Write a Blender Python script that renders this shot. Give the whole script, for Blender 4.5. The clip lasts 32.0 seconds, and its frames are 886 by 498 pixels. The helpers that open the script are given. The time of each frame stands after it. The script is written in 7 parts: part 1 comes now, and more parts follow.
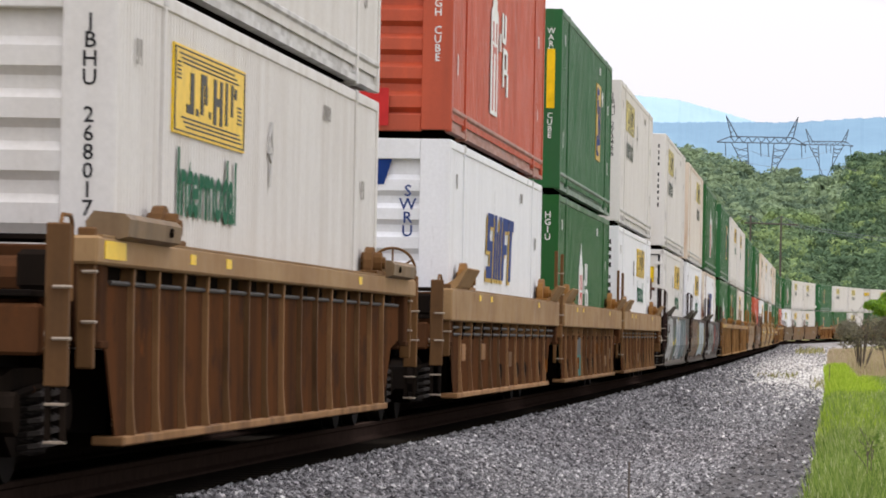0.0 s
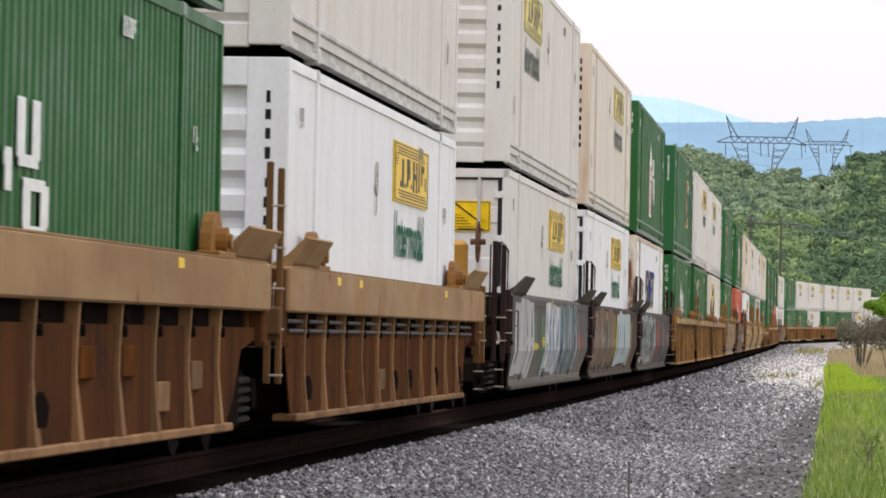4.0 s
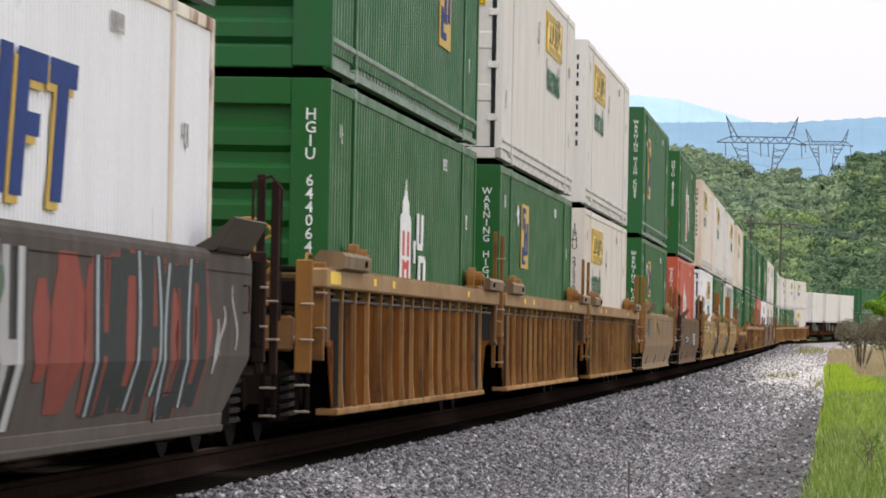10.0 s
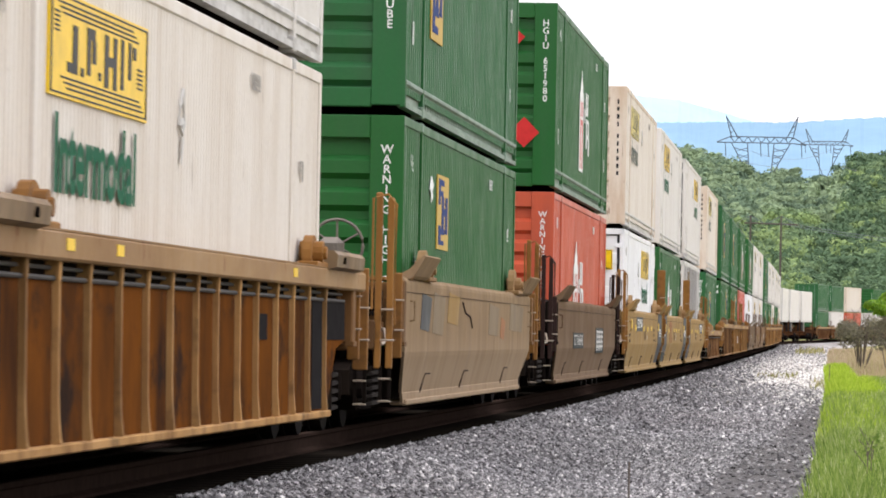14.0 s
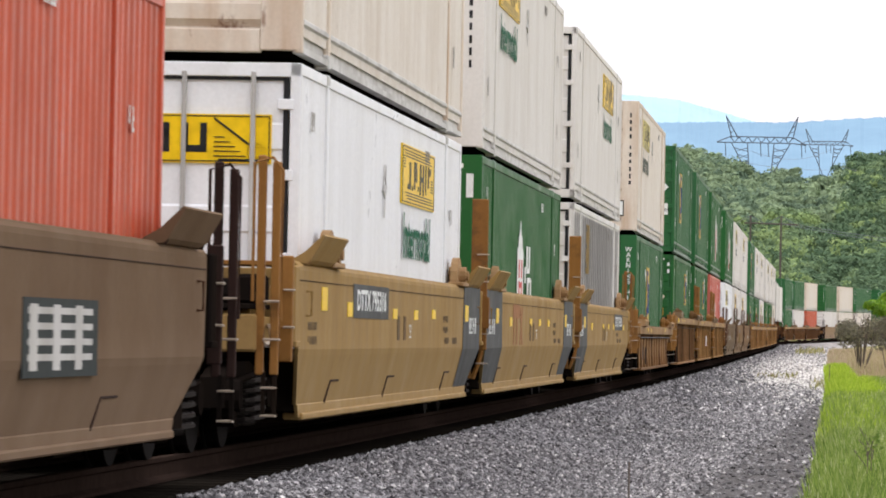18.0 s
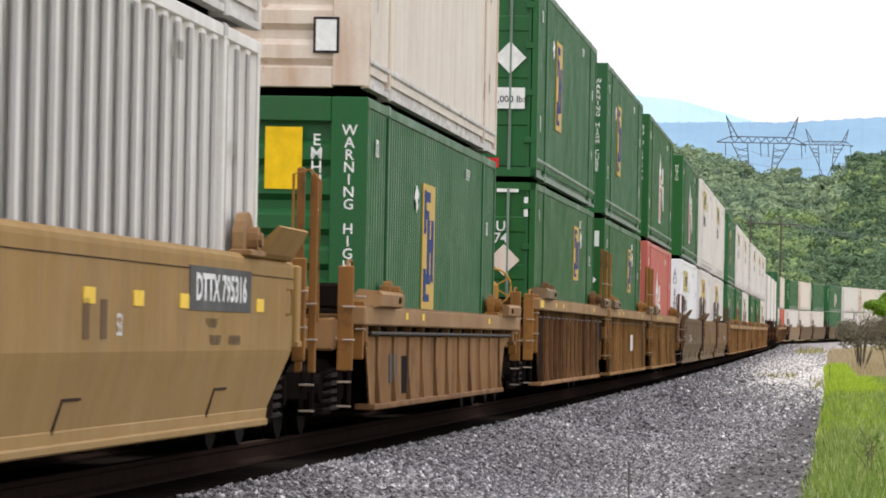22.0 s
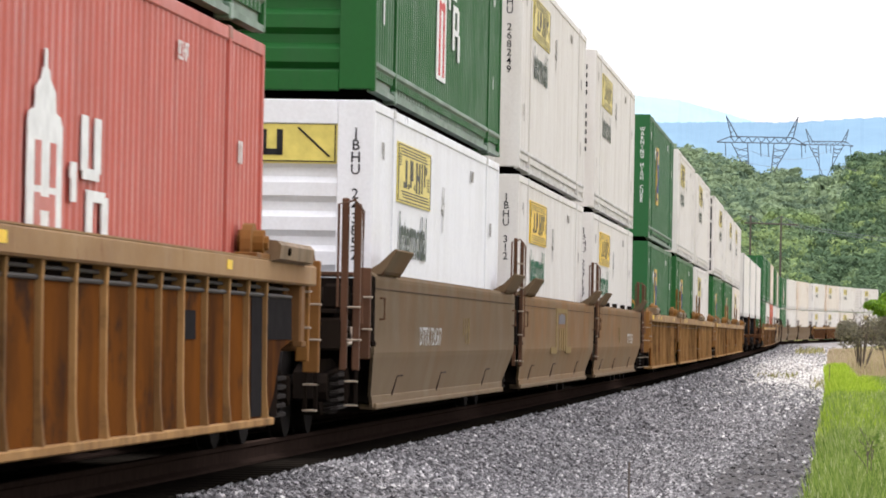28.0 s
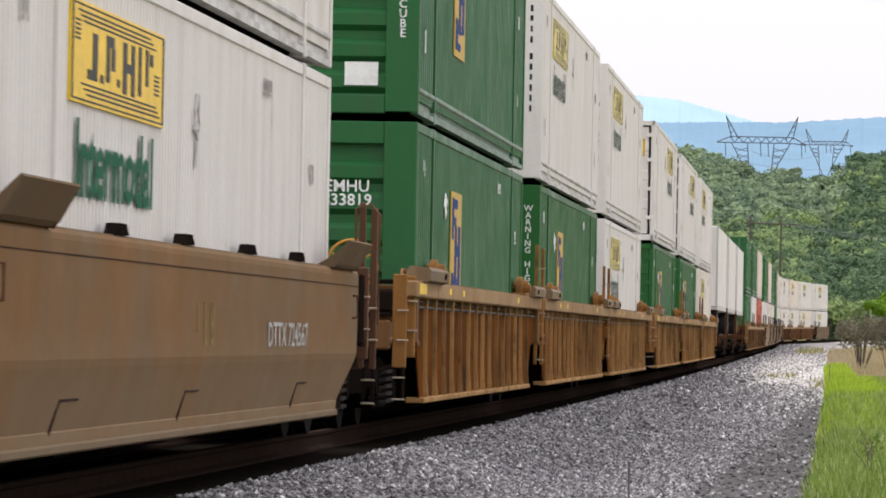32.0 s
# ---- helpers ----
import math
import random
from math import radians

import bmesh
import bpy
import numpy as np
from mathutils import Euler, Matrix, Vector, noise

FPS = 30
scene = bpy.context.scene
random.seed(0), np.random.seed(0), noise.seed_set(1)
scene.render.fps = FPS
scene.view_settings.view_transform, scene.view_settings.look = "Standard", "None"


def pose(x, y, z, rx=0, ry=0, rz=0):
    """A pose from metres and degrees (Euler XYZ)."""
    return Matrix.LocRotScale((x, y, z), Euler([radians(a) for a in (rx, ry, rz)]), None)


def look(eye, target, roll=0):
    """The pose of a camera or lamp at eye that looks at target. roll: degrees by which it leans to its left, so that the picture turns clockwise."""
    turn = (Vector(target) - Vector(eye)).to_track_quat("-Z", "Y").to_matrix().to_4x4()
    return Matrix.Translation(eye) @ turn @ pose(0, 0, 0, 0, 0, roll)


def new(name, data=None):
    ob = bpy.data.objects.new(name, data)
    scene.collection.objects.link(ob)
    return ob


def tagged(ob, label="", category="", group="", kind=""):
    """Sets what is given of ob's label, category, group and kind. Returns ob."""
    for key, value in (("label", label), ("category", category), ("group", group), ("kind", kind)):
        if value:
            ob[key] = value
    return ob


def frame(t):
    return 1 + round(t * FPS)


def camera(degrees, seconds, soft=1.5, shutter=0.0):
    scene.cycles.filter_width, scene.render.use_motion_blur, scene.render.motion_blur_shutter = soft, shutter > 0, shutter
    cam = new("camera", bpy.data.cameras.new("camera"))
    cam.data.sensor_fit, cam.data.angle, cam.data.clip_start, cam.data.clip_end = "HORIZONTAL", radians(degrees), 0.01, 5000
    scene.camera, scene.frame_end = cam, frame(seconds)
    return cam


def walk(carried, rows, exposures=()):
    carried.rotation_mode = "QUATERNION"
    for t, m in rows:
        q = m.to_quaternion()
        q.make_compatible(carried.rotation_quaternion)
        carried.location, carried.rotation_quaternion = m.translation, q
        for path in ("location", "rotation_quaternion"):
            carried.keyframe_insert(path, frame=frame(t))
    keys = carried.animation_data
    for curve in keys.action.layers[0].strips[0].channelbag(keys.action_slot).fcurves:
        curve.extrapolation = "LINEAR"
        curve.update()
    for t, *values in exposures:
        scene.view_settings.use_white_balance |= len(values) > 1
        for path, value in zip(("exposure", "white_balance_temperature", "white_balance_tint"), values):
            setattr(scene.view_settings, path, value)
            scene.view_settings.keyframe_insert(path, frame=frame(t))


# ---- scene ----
# A freight train of double-stacked wells passes a fixed camera beside the line.
# x right, y ahead of the camera, z up from the rail heads nearest the camera.
SECONDS = 32.0
cam = camera(10.966, SECONDS, 1.8, 0.2)
EYE = pose(0.0, 0.0, 0.967, 90 + 1.0589, -1.0952, 0.0)
walk(cam, [(0.0, EYE), (SECONDS, EYE)], exposures=[(0.0, 0.14), (10.0, 0.13), (12.0, 0.44), (14.0, 0.50), (15.5, 0.48), (17.0, 0.40), (19.0, 0.20), (20.5, 0.20), (22.0, 0.26), (23.5, 0.48), (25.0, 0.78), (26.5, 0.68), (28.0, 0.44), (30.0, 0.14), (SECONDS, 0.14)])

# ---- light ----
SUN_EL, SUN_AZ = radians(58), radians(-28)      # high, beyond the train
world = bpy.data.worlds.new("sky")
scene.world = world
world.use_nodes = True
wt = world.node_tree
wt.nodes.clear()
w_out = wt.nodes.new("ShaderNodeOutputWorld")
w_bg = wt.nodes.new("ShaderNodeBackground")
w_sky = wt.nodes.new("ShaderNodeTexSky")
w_sky.sky_type = "NISHITA"
w_sky.sun_disc = False
w_sky.sun_elevation, w_sky.sun_rotation = SUN_EL, SUN_AZ
w_sky.air_density, w_sky.dust_density = 1.0, 2.5
w_co = wt.nodes.new("ShaderNodeTexCoord")
w_map = wt.nodes.new("ShaderNodeMapping")
w_map.inputs["Scale"].default_value = (1.0, 1.0, 3.2)
w_n = wt.nodes.new("ShaderNodeTexNoise")
w_n.inputs["Scale"].default_value, w_n.inputs["Detail"].default_value = 5.0, 7.0
w_ramp = wt.nodes.new("ShaderNodeValToRGB")
w_ramp.color_ramp.elements[0].position, w_ramp.color_ramp.elements[1].position = 0.22, 0.48
w_mix = wt.nodes.new("ShaderNodeMix")
w_mix.data_type = "RGBA"
w_mix.inputs["B"].default_value = (11.5, 11.2, 11.8, 1.0)
wt.links.new(w_co.outputs["Generated"], w_map.inputs["Vector"])
wt.links.new(w_map.outputs["Vector"], w_n.inputs["Vector"])
wt.links.new(w_n.outputs["Fac"], w_ramp.inputs["Fac"])
wt.links.new(w_ramp.outputs["Color"], w_mix.inputs["Factor"])
wt.links.new(w_sky.outputs["Color"], w_mix.inputs["A"])
w_sep = wt.nodes.new("ShaderNodeSeparateXYZ")      # an overcast sky is brightest overhead
w_up = wt.nodes.new("ShaderNodeMapRange")
w_up.inputs["To Min"].default_value, w_up.inputs["To Max"].default_value = 0.68, 1.95
w_mul = wt.nodes.new("ShaderNodeVectorMath")
w_mul.operation = "SCALE"
wt.links.new(w_co.outputs["Generated"], w_sep.inputs[0])
wt.links.new(w_sep.outputs["Z"], w_up.inputs["Value"])
wt.links.new(w_mix.outputs["Result"], w_mul.inputs[0])
wt.links.new(w_up.outputs[0], w_mul.inputs["Scale"])
wt.links.new(w_mul.outputs[0], w_bg.inputs["Color"])
wt.links.new(w_bg.outputs["Background"], w_out.inputs["Surface"])
w_bg.inputs["Strength"].default_value = 0.105

sun = new("sun", bpy.data.lights.new("sun", "SUN"))
sun.data.energy, sun.data.angle, sun.data.color = 1.5, radians(10), (1.0, 0.95, 0.89)
sun_dir = Vector((math.sin(SUN_AZ) * math.cos(SUN_EL), math.cos(SUN_AZ) * math.cos(SUN_EL), math.sin(SUN_EL)))
sun.matrix_world = look(sun_dir * 200, (0, 0, 0))


# ---- materials ----
def material(name):
    m = bpy.data.materials.new(name)
    m.use_nodes = True
    nt = m.node_tree
    return m, nt, nt.nodes["Principled BSDF"]


def add(nt, kind, **values):
    n = nt.nodes.new(kind)
    for key, value in values.items():
        n.inputs[key.replace("_", " ")].default_value = value
    return n


def ramp(nt, source, stops):
    r = nt.nodes.new("ShaderNodeValToRGB")
    e = r.color_ramp.elements
    while len(e) < len(stops):
        e.new(0.5)
    for el, (pos, col) in zip(e, stops):
        el.position, el.color = pos, (*col, 1.0) if len(col) == 3 else col
    nt.links.new(source, r.inputs["Fac"])
    return r.outputs["Color"]


def mixed(nt, fac, a, b, blend="MIX"):
    n = nt.nodes.new("ShaderNodeMix")
    n.data_type, n.blend_type = "RGBA", blend
    for sock, v in (("Factor", fac), ("A", a), ("B", b)):
        if isinstance(v, bpy.types.NodeSocket):
            nt.links.new(v, n.inputs[sock])
        elif sock == "Factor":
            n.inputs[sock].default_value = v
        else:
            n.inputs[sock].default_value = (*v, 1.0)
    return n.outputs["Result"]


def coords(nt, scale=(1, 1, 1), shift=True):
    tc = nt.nodes.new("ShaderNodeTexCoord")
    mp = nt.nodes.new("ShaderNodeMapping")
    mp.inputs["Scale"].default_value = scale
    nt.links.new(tc.outputs["Object"], mp.inputs["Vector"])
    if shift:
        oi = nt.nodes.new("ShaderNodeObjectInfo")
        mu = nt.nodes.new("ShaderNodeMath")
        mu.operation = "MULTIPLY"
        mu.inputs[1].default_value = 37.0
        nt.links.new(oi.outputs["Random"], mu.inputs[0])
        nt.links.new(mu.outputs[0], mp.inputs["Location"])
    return mp.outputs["Vector"]


def noise_of(nt, vec, scale, detail=5.0, rough=0.6):
    n = add(nt, "ShaderNodeTexNoise", Scale=scale, Detail=detail, Roughness=rough)
    nt.links.new(vec, n.inputs["Vector"])
    return n.outputs["Fac"]


def bumped(nt, bsdf, height, strength=0.3, dist=0.01):
    b = add(nt, "ShaderNodeBump", Strength=strength, Distance=dist)
    nt.links.new(height, b.inputs["Height"])
    nt.links.new(b.outputs["Normal"], bsdf.inputs["Normal"])


def painted(name, color, dirt=(0.16, 0.13, 0.10), amount=0.5, rust=0.0, rough=0.5, streak=(2.4, 2.4, 0.3), gloss=0.35, dust_bounce=None, vary=0.0, spot=3.1, scuff=0.0, stain=0.0):
    """Weathered paint on steel: blotches, streaks that run down, a little rust."""
    m, nt, b = material(name)
    v, vs = coords(nt), coords(nt, streak)
    blotch = noise_of(nt, v, 1.3, 6.0, 0.65)
    run = noise_of(nt, vs, 1.1, 4.0, 0.55)
    fine = noise_of(nt, v, 26.0, 3.0)
    f1 = ramp(nt, run, [(0.42, (0, 0, 0)), (0.72, (amount,) * 3)])
    f2 = ramp(nt, blotch, [(0.40, (0, 0, 0)), (0.85, (amount * 0.8,) * 3)])
    c = mixed(nt, f1, color, dirt)
    c = mixed(nt, f2, c, tuple(0.55 * a + 0.45 * d for a, d in zip(color, dirt)))
    c = mixed(nt, 0.10, c, ramp(nt, fine, [(0.3, (0.2, 0.2, 0.2)), (0.7, (1, 1, 1))]), "MULTIPLY")
    if rust:
        spots = noise_of(nt, coords(nt, (1.5, 1.5, 0.6)), spot, 7.0, 0.65)
        fr = ramp(nt, spots, [(0.72 - 0.25 * rust, (0, 0, 0)), (0.80 - 0.22 * rust, (1, 1, 1))])
        c = mixed(nt, fr, c, (0.16, 0.055, 0.018))
    if scuff:        # sparse dark runs and scrapes
        runs = noise_of(nt, coords(nt, (5.0, 5.0, 0.45)), 1.6, 5.0, 0.7)
        c = mixed(nt, ramp(nt, runs, [(0.66, (0, 0, 0)), (0.74, (scuff,) * 3)]), c, (0.17, 0.11, 0.07))
        chips = noise_of(nt, coords(nt, (2.2, 2.2, 3.0)), 2.6, 6.0, 0.75)
        c = mixed(nt, ramp(nt, chips, [(0.70, (0, 0, 0)), (0.73, (scuff,) * 3)]), c, (0.22, 0.13, 0.08))
    if stain:        # black oily patches
        oil = noise_of(nt, coords(nt, (0.8, 0.8, 1.1)), 1.5, 6.0, 0.7)
        c = mixed(nt, ramp(nt, oil, [(0.54, (0, 0, 0)), (0.68, (stain,) * 3)]), c, (0.022, 0.018, 0.016))
    if vary:         # each piece a little lighter or darker than the next
        oi = nt.nodes.new("ShaderNodeObjectInfo")
        c = mixed(nt, 1.0, c, ramp(nt, oi.outputs["Random"], [(0.0, (1 - vary,) * 3), (1.0, (1 + vary * 0.6,) * 3)]), "MULTIPLY")
    if dust_bounce:         # paler lower half of the sides: road dust, with bounced light painted in
        sep = nt.nodes.new("ShaderNodeSeparateXYZ")
        tc = nt.nodes.new("ShaderNodeTexCoord")
        nt.links.new(tc.outputs["Object"], sep.inputs[0])
        mr = add(nt, "ShaderNodeMapRange", From_Min=1.0, From_Max=0.55, To_Min=0.0, To_Max=0.75)
        nt.links.new(sep.outputs["Z"], mr.inputs["Value"])
        mm = nt.nodes.new("ShaderNodeMath")
        mm.operation = "MULTIPLY"
        nt.links.new(mr.outputs[0], mm.inputs[0])
        nt.links.new(ramp(nt, run, [(0.25, (1, 1, 1)), (0.75, (0.55, 0.55, 0.55))]), mm.inputs[1])
        c = mixed(nt, mm.outputs[0], c, dust_bounce)
    nt.links.new(c, b.inputs["Base Color"])
    nt.links.new(ramp(nt, blotch, [(0.3, (rough - 0.1,) * 3), (0.8, (rough + 0.25,) * 3)]), b.inputs["Roughness"])
    b.inputs["Specular IOR Level"].default_value = gloss
    bumped(nt, b, fine, 0.08, 0.004)
    return m


def plain(name, color, rough=0.5, metal=0.0, gloss=0.15):
    m, nt, b = material(name)
    v = coords(nt)
    n = noise_of(nt, v, 7.0, 4.0)
    c = mixed(nt, ramp(nt, n, [(0.35, (0, 0, 0)), (0.75, (0.6, 0.6, 0.6))]), color, tuple(a * 0.6 for a in color))
    nt.links.new(c, b.inputs["Base Color"])
    b.inputs["Roughness"].default_value, b.inputs["Metallic"].default_value = rough, metal
    b.inputs["Specular IOR Level"].default_value = gloss
    return m


WHITE = painted("white_paint", (0.68, 0.66, 0.63), (0.45, 0.39, 0.33), 0.36, 0.05, 0.5, scuff=0.45)
WHITE_CLEAN = painted("white_paint_clean", (0.79, 0.80, 0.82), (0.5, 0.48, 0.45), 0.22, 0.0, 0.35, scuff=0.3)
CREAM = painted("cream_paint", (0.70, 0.655, 0.595), (0.46, 0.36, 0.26), 0.42, 0.08, 0.5, scuff=0.5)
CREAM_END = painted("rust_stained_cream_paint", (0.68, 0.60, 0.51), (0.42, 0.25, 0.13), 0.75, 0.42, 0.6, (3.0, 3.0, 0.5), spot=1.8, scuff=0.6)
RUSTY = painted("rust_streaked_white", (0.74, 0.68, 0.58), (0.45, 0.26, 0.12), 0.85, 0.88, 0.6, (3.0, 3.0, 0.35), spot=1.3)
GREEN = painted("green_paint", (0.009, 0.098, 0.016), (0.03, 0.085, 0.035), 0.4, 0.0, 0.45, gloss=0.28)
GREEN_DARK = painted("dark_green_paint", (0.013, 0.110, 0.028), (0.04, 0.075, 0.045), 0.45, 0.03, 0.45, gloss=0.28)
RED = painted("red_paint", (0.52, 0.085, 0.035), (0.22, 0.05, 0.03), 0.5, 0.05, 0.42)
RED_PALE = painted("faded_red_paint", (0.50, 0.115, 0.085), (0.30, 0.10, 0.08), 0.4, 0.03, 0.45)
SILVER = painted("bare_aluminium_paint", (0.70, 0.69, 0.66), (0.34, 0.31, 0.27), 0.45, 0.05, 0.38)
RAIL_GREY = painted("grey_underframe", (0.56, 0.55, 0.53), (0.16, 0.14, 0.12), 0.7, 0.10, 0.42)
RAIL_GREEN = painted("grey_green_underframe", (0.17, 0.25, 0.19), (0.07, 0.08, 0.07), 0.6, 0.08, 0.5)
RAIL_RED = painted("dusty_red_underframe", (0.36, 0.16, 0.12), (0.16, 0.07, 0.05), 0.6, 0.08, 0.5)
ORANGE = painted("ochre_car_paint", (0.155, 0.055, 0.013), (0.026, 0.016, 0.012), 0.9, 0.30, 0.8, (1.3, 1.3, 0.7), gloss=0.0, stain=0.85)
BROWN = painted("brown_car_paint", (0.100, 0.042, 0.018), (0.028, 0.019, 0.014), 0.85, 0.30, 0.8, (2.0, 2.0, 0.4), gloss=0.0, stain=0.6)
CHORD = painted("dusty_ochre_chord", (0.335, 0.210, 0.100), (0.17, 0.082, 0.032), 0.7, 0.42, 0.65, (0.35, 2.0, 1.2), gloss=0.12, scuff=0.3)
TAN_RUST = painted("dusty_rust_tan_paint", (0.26, 0.145, 0.062), (0.12, 0.050, 0.018), 0.75, 0.25, 0.75, (1.2, 1.2, 0.6), gloss=0.05, stain=0.5, scuff=0.3)
TAN = painted("tan_car_paint", (0.315, 0.198, 0.070), (0.19, 0.12, 0.057), 0.45, 0.02, 0.6, gloss=0.06, dust_bounce=(0.33, 0.218, 0.092), scuff=0.25)
TAN_PALE = painted("pale_tan_car_paint", (0.275, 0.190, 0.110), (0.15, 0.10, 0.062), 0.55, 0.10, 0.7, gloss=0.03, dust_bounce=(0.33, 0.245, 0.165), scuff=0.5)
DULL = painted("dull_brown_car_paint", (0.140, 0.102, 0.064), (0.165, 0.084, 0.034), 0.42, 0.06, 0.75, (1.0, 1.0, 0.5), gloss=0.03, dust_bounce=(0.205, 0.152, 0.098), scuff=0.15)
DULL_WARM = painted("rust_washed_brown_car_paint", (0.165, 0.108, 0.058), (0.24, 0.105, 0.030), 0.62, 0.05, 0.7, (0.7, 0.7, 0.5), gloss=0.05, dust_bounce=(0.215, 0.150, 0.088), scuff=0.15)
DULL_RED = painted("dull_red_brown_car_paint", (0.155, 0.102, 0.062), (0.095, 0.056, 0.032), 0.42, 0.05, 0.75, (1.0, 1.0, 0.5), gloss=0.03, dust_bounce=(0.21, 0.145, 0.095), scuff=0.2)
GREY_END = painted("dark_grey_end_paint", (0.080, 0.083, 0.085), (0.055, 0.050, 0.044), 0.5, 0.0, 0.6, gloss=0.1)
MAROON = painted("dark_maroon_paint", (0.036, 0.020, 0.017), (0.02, 0.015, 0.012), 0.6, 0.1, 0.8, gloss=0.05)
RIB_OCHRE = painted("dusty_ochre_rib", (0.44, 0.250, 0.095), (0.10, 0.042, 0.016), 0.75, 0.25, 0.75, (2.0, 2.0, 0.8), gloss=0.08, vary=0.35, stain=0.5)
RIB_BROWN = painted("rusty_brown_rib", (0.25, 0.135, 0.058), (0.06, 0.028, 0.014), 0.8, 0.25, 0.75, (2.0, 2.0, 0.8), gloss=0.08, vary=0.45)
RIB_TAN = painted("dusty_tan_rib", (0.29, 0.160, 0.072), (0.10, 0.042, 0.018), 0.75, 0.30, 0.75, (2.0, 2.0, 0.8), gloss=0.08, vary=0.5, stain=0.45)
RAIL_BROWN = painted("scuffed_brown_steel", (0.22, 0.150, 0.085), (0.07, 0.045, 0.028), 0.8, 0.25, 0.6, gloss=0.15)
# springs and wheels nearly black: shade below the cars is in their colour
SPRING = plain("dusty_spring_steel", (0.030, 0.025, 0.022), 0.7, 0.0, 0.1)
WHEEL = plain("worn_shaded_wheel_steel", (0.012, 0.010, 0.009), 0.8, 0.0, 0.03)
WORN = plain("bright_worn_edge", (0.36, 0.29, 0.22), 0.5, 0.1, 0.3)
RUST_POST = painted("rust_brown_post_paint", (0.125, 0.060, 0.033), (0.035, 0.020, 0.014), 0.7, 0.2, 0.6, gloss=0.12)
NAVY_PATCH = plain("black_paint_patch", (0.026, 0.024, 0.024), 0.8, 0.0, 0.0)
TEAL = plain("teal_paint", (0.03, 0.15, 0.13), 0.7)
SPRAY_SILVER = painted("silver_spray", (0.40, 0.40, 0.39), (0.22, 0.20, 0.18), 0.5, 0.0, 0.7, gloss=0.05, dust_bounce=(0.50, 0.48, 0.45))
SPRAY_GREEN = painted("green_spray", (0.10, 0.17, 0.11), (0.14, 0.13, 0.11), 0.5, 0.0, 0.7, gloss=0.05)
SPRAY_BLUE = painted("blue_spray", (0.13, 0.22, 0.33), (0.16, 0.15, 0.14), 0.5, 0.0, 0.7, gloss=0.05)
SPRAY_PALE_BLUE = painted("pale_blue_spray", (0.40, 0.47, 0.49), (0.25, 0.24, 0.21), 0.5, 0.0, 0.7, gloss=0.05)
SPRAY_TEAL = painted("dull_teal_spray", (0.12, 0.18, 0.19), (0.14, 0.13, 0.11), 0.5, 0.0, 0.7, gloss=0.05)
SPRAY_YELLOW = painted("yellow_spray", (0.50, 0.40, 0.04), (0.25, 0.20, 0.08), 0.5, 0.0, 0.7, gloss=0.05)
SPRAY_RED = painted("dull_red_spray", (0.27, 0.070, 0.052), (0.13, 0.085, 0.07), 0.6, 0.0, 0.7, gloss=0.05)
SPRAY_WHITE = painted("chalky_white_spray", (0.56, 0.57, 0.56), (0.30, 0.28, 0.26), 0.4, 0.0, 0.7, gloss=0.05)
SPRAY_TAN = painted("ochre_spray", (0.24, 0.185, 0.12), (0.15, 0.11, 0.085), 0.5, 0.0, 0.7, gloss=0.05)
FADED_GOLD = plain("worn_gold_paint", (0.225, 0.155, 0.06), 0.7, 0.0, 0.05)
FADED_INK_BLUE = plain("worn_blue_grey_paint", (0.16, 0.15, 0.16), 0.7, 0.0, 0.05)
RUST_MARK = plain("faded_red_mark", (0.33, 0.16, 0.08), 0.7, 0.0, 0.05)
PANEL_DARK = plain("dark_green_grey_panel", (0.045, 0.052, 0.050), 0.7, 0.0, 0.05)
POST = painted("orange_post_paint", (0.27, 0.125, 0.030), (0.12, 0.052, 0.018), 0.7, 0.16, 0.6, gloss=0.15, stain=0.55)
POST_BROWN = painted("brown_post_paint", (0.17, 0.085, 0.032), (0.05, 0.03, 0.018), 0.7, 0.2, 0.7, gloss=0.08)
WORN_PANEL = plain("worn_dark_panel", (0.085, 0.073, 0.060), 0.7, 0.0, 0.05)
GROOVE = painted("grey_groove_tone", (0.38, 0.37, 0.36), (0.16, 0.14, 0.12), 0.5, 0.03, 0.6)
BRAKE = painted("yellow_orange_gear_paint", (0.44, 0.23, 0.035), (0.20, 0.10, 0.03), 0.5, 0.1, 0.5, gloss=0.2)
PIPE = plain("dull_grey_pipe", (0.065, 0.058, 0.054), 0.6, 0.0, 0.1)
# greasy steel with the shade under and between the cars in its colour
GRIME_SHADE = painted("greasy_shade_black_steel", (0.010, 0.008, 0.007), (0.022, 0.015, 0.010), 0.6, 0.03, 0.9, gloss=0.0)
STEEL = plain("worn_steel", (0.16, 0.14, 0.12), 0.5, 0.4)
# rail and sleeper tones lowered to carry the shade under the train
RAILSTEEL = plain("rusty_shaded_rail_steel", (0.030, 0.020, 0.016), 0.9, 0.0, 0.0)
SLEEPER = plain("creosoted_shaded_wood", (0.012, 0.010, 0.008), 0.95, 0.0, 0.0)
YELLOW = plain("yellow_sign_paint", (0.86, 0.56, 0.012), 0.4)
YELLOW_PALE = plain("faded_yellow_sign_paint", (0.72, 0.60, 0.16), 0.45)
BLACK = plain("black_sign_paint", (0.02, 0.02, 0.022), 0.5)
INK_GREY_GREEN = plain("faded_dark_lettering", (0.085, 0.105, 0.085), 0.6, 0.0, 0.05)
DARKGREEN_INK = plain("green_lettering", (0.006, 0.105, 0.05), 0.6, 0.0, 0.05)
BLUE_INK = plain("blue_lettering", (0.016, 0.045, 0.19), 0.6, 0.0, 0.05)
GOLD_INK = plain("gold_lettering", (0.55, 0.36, 0.06), 0.5)
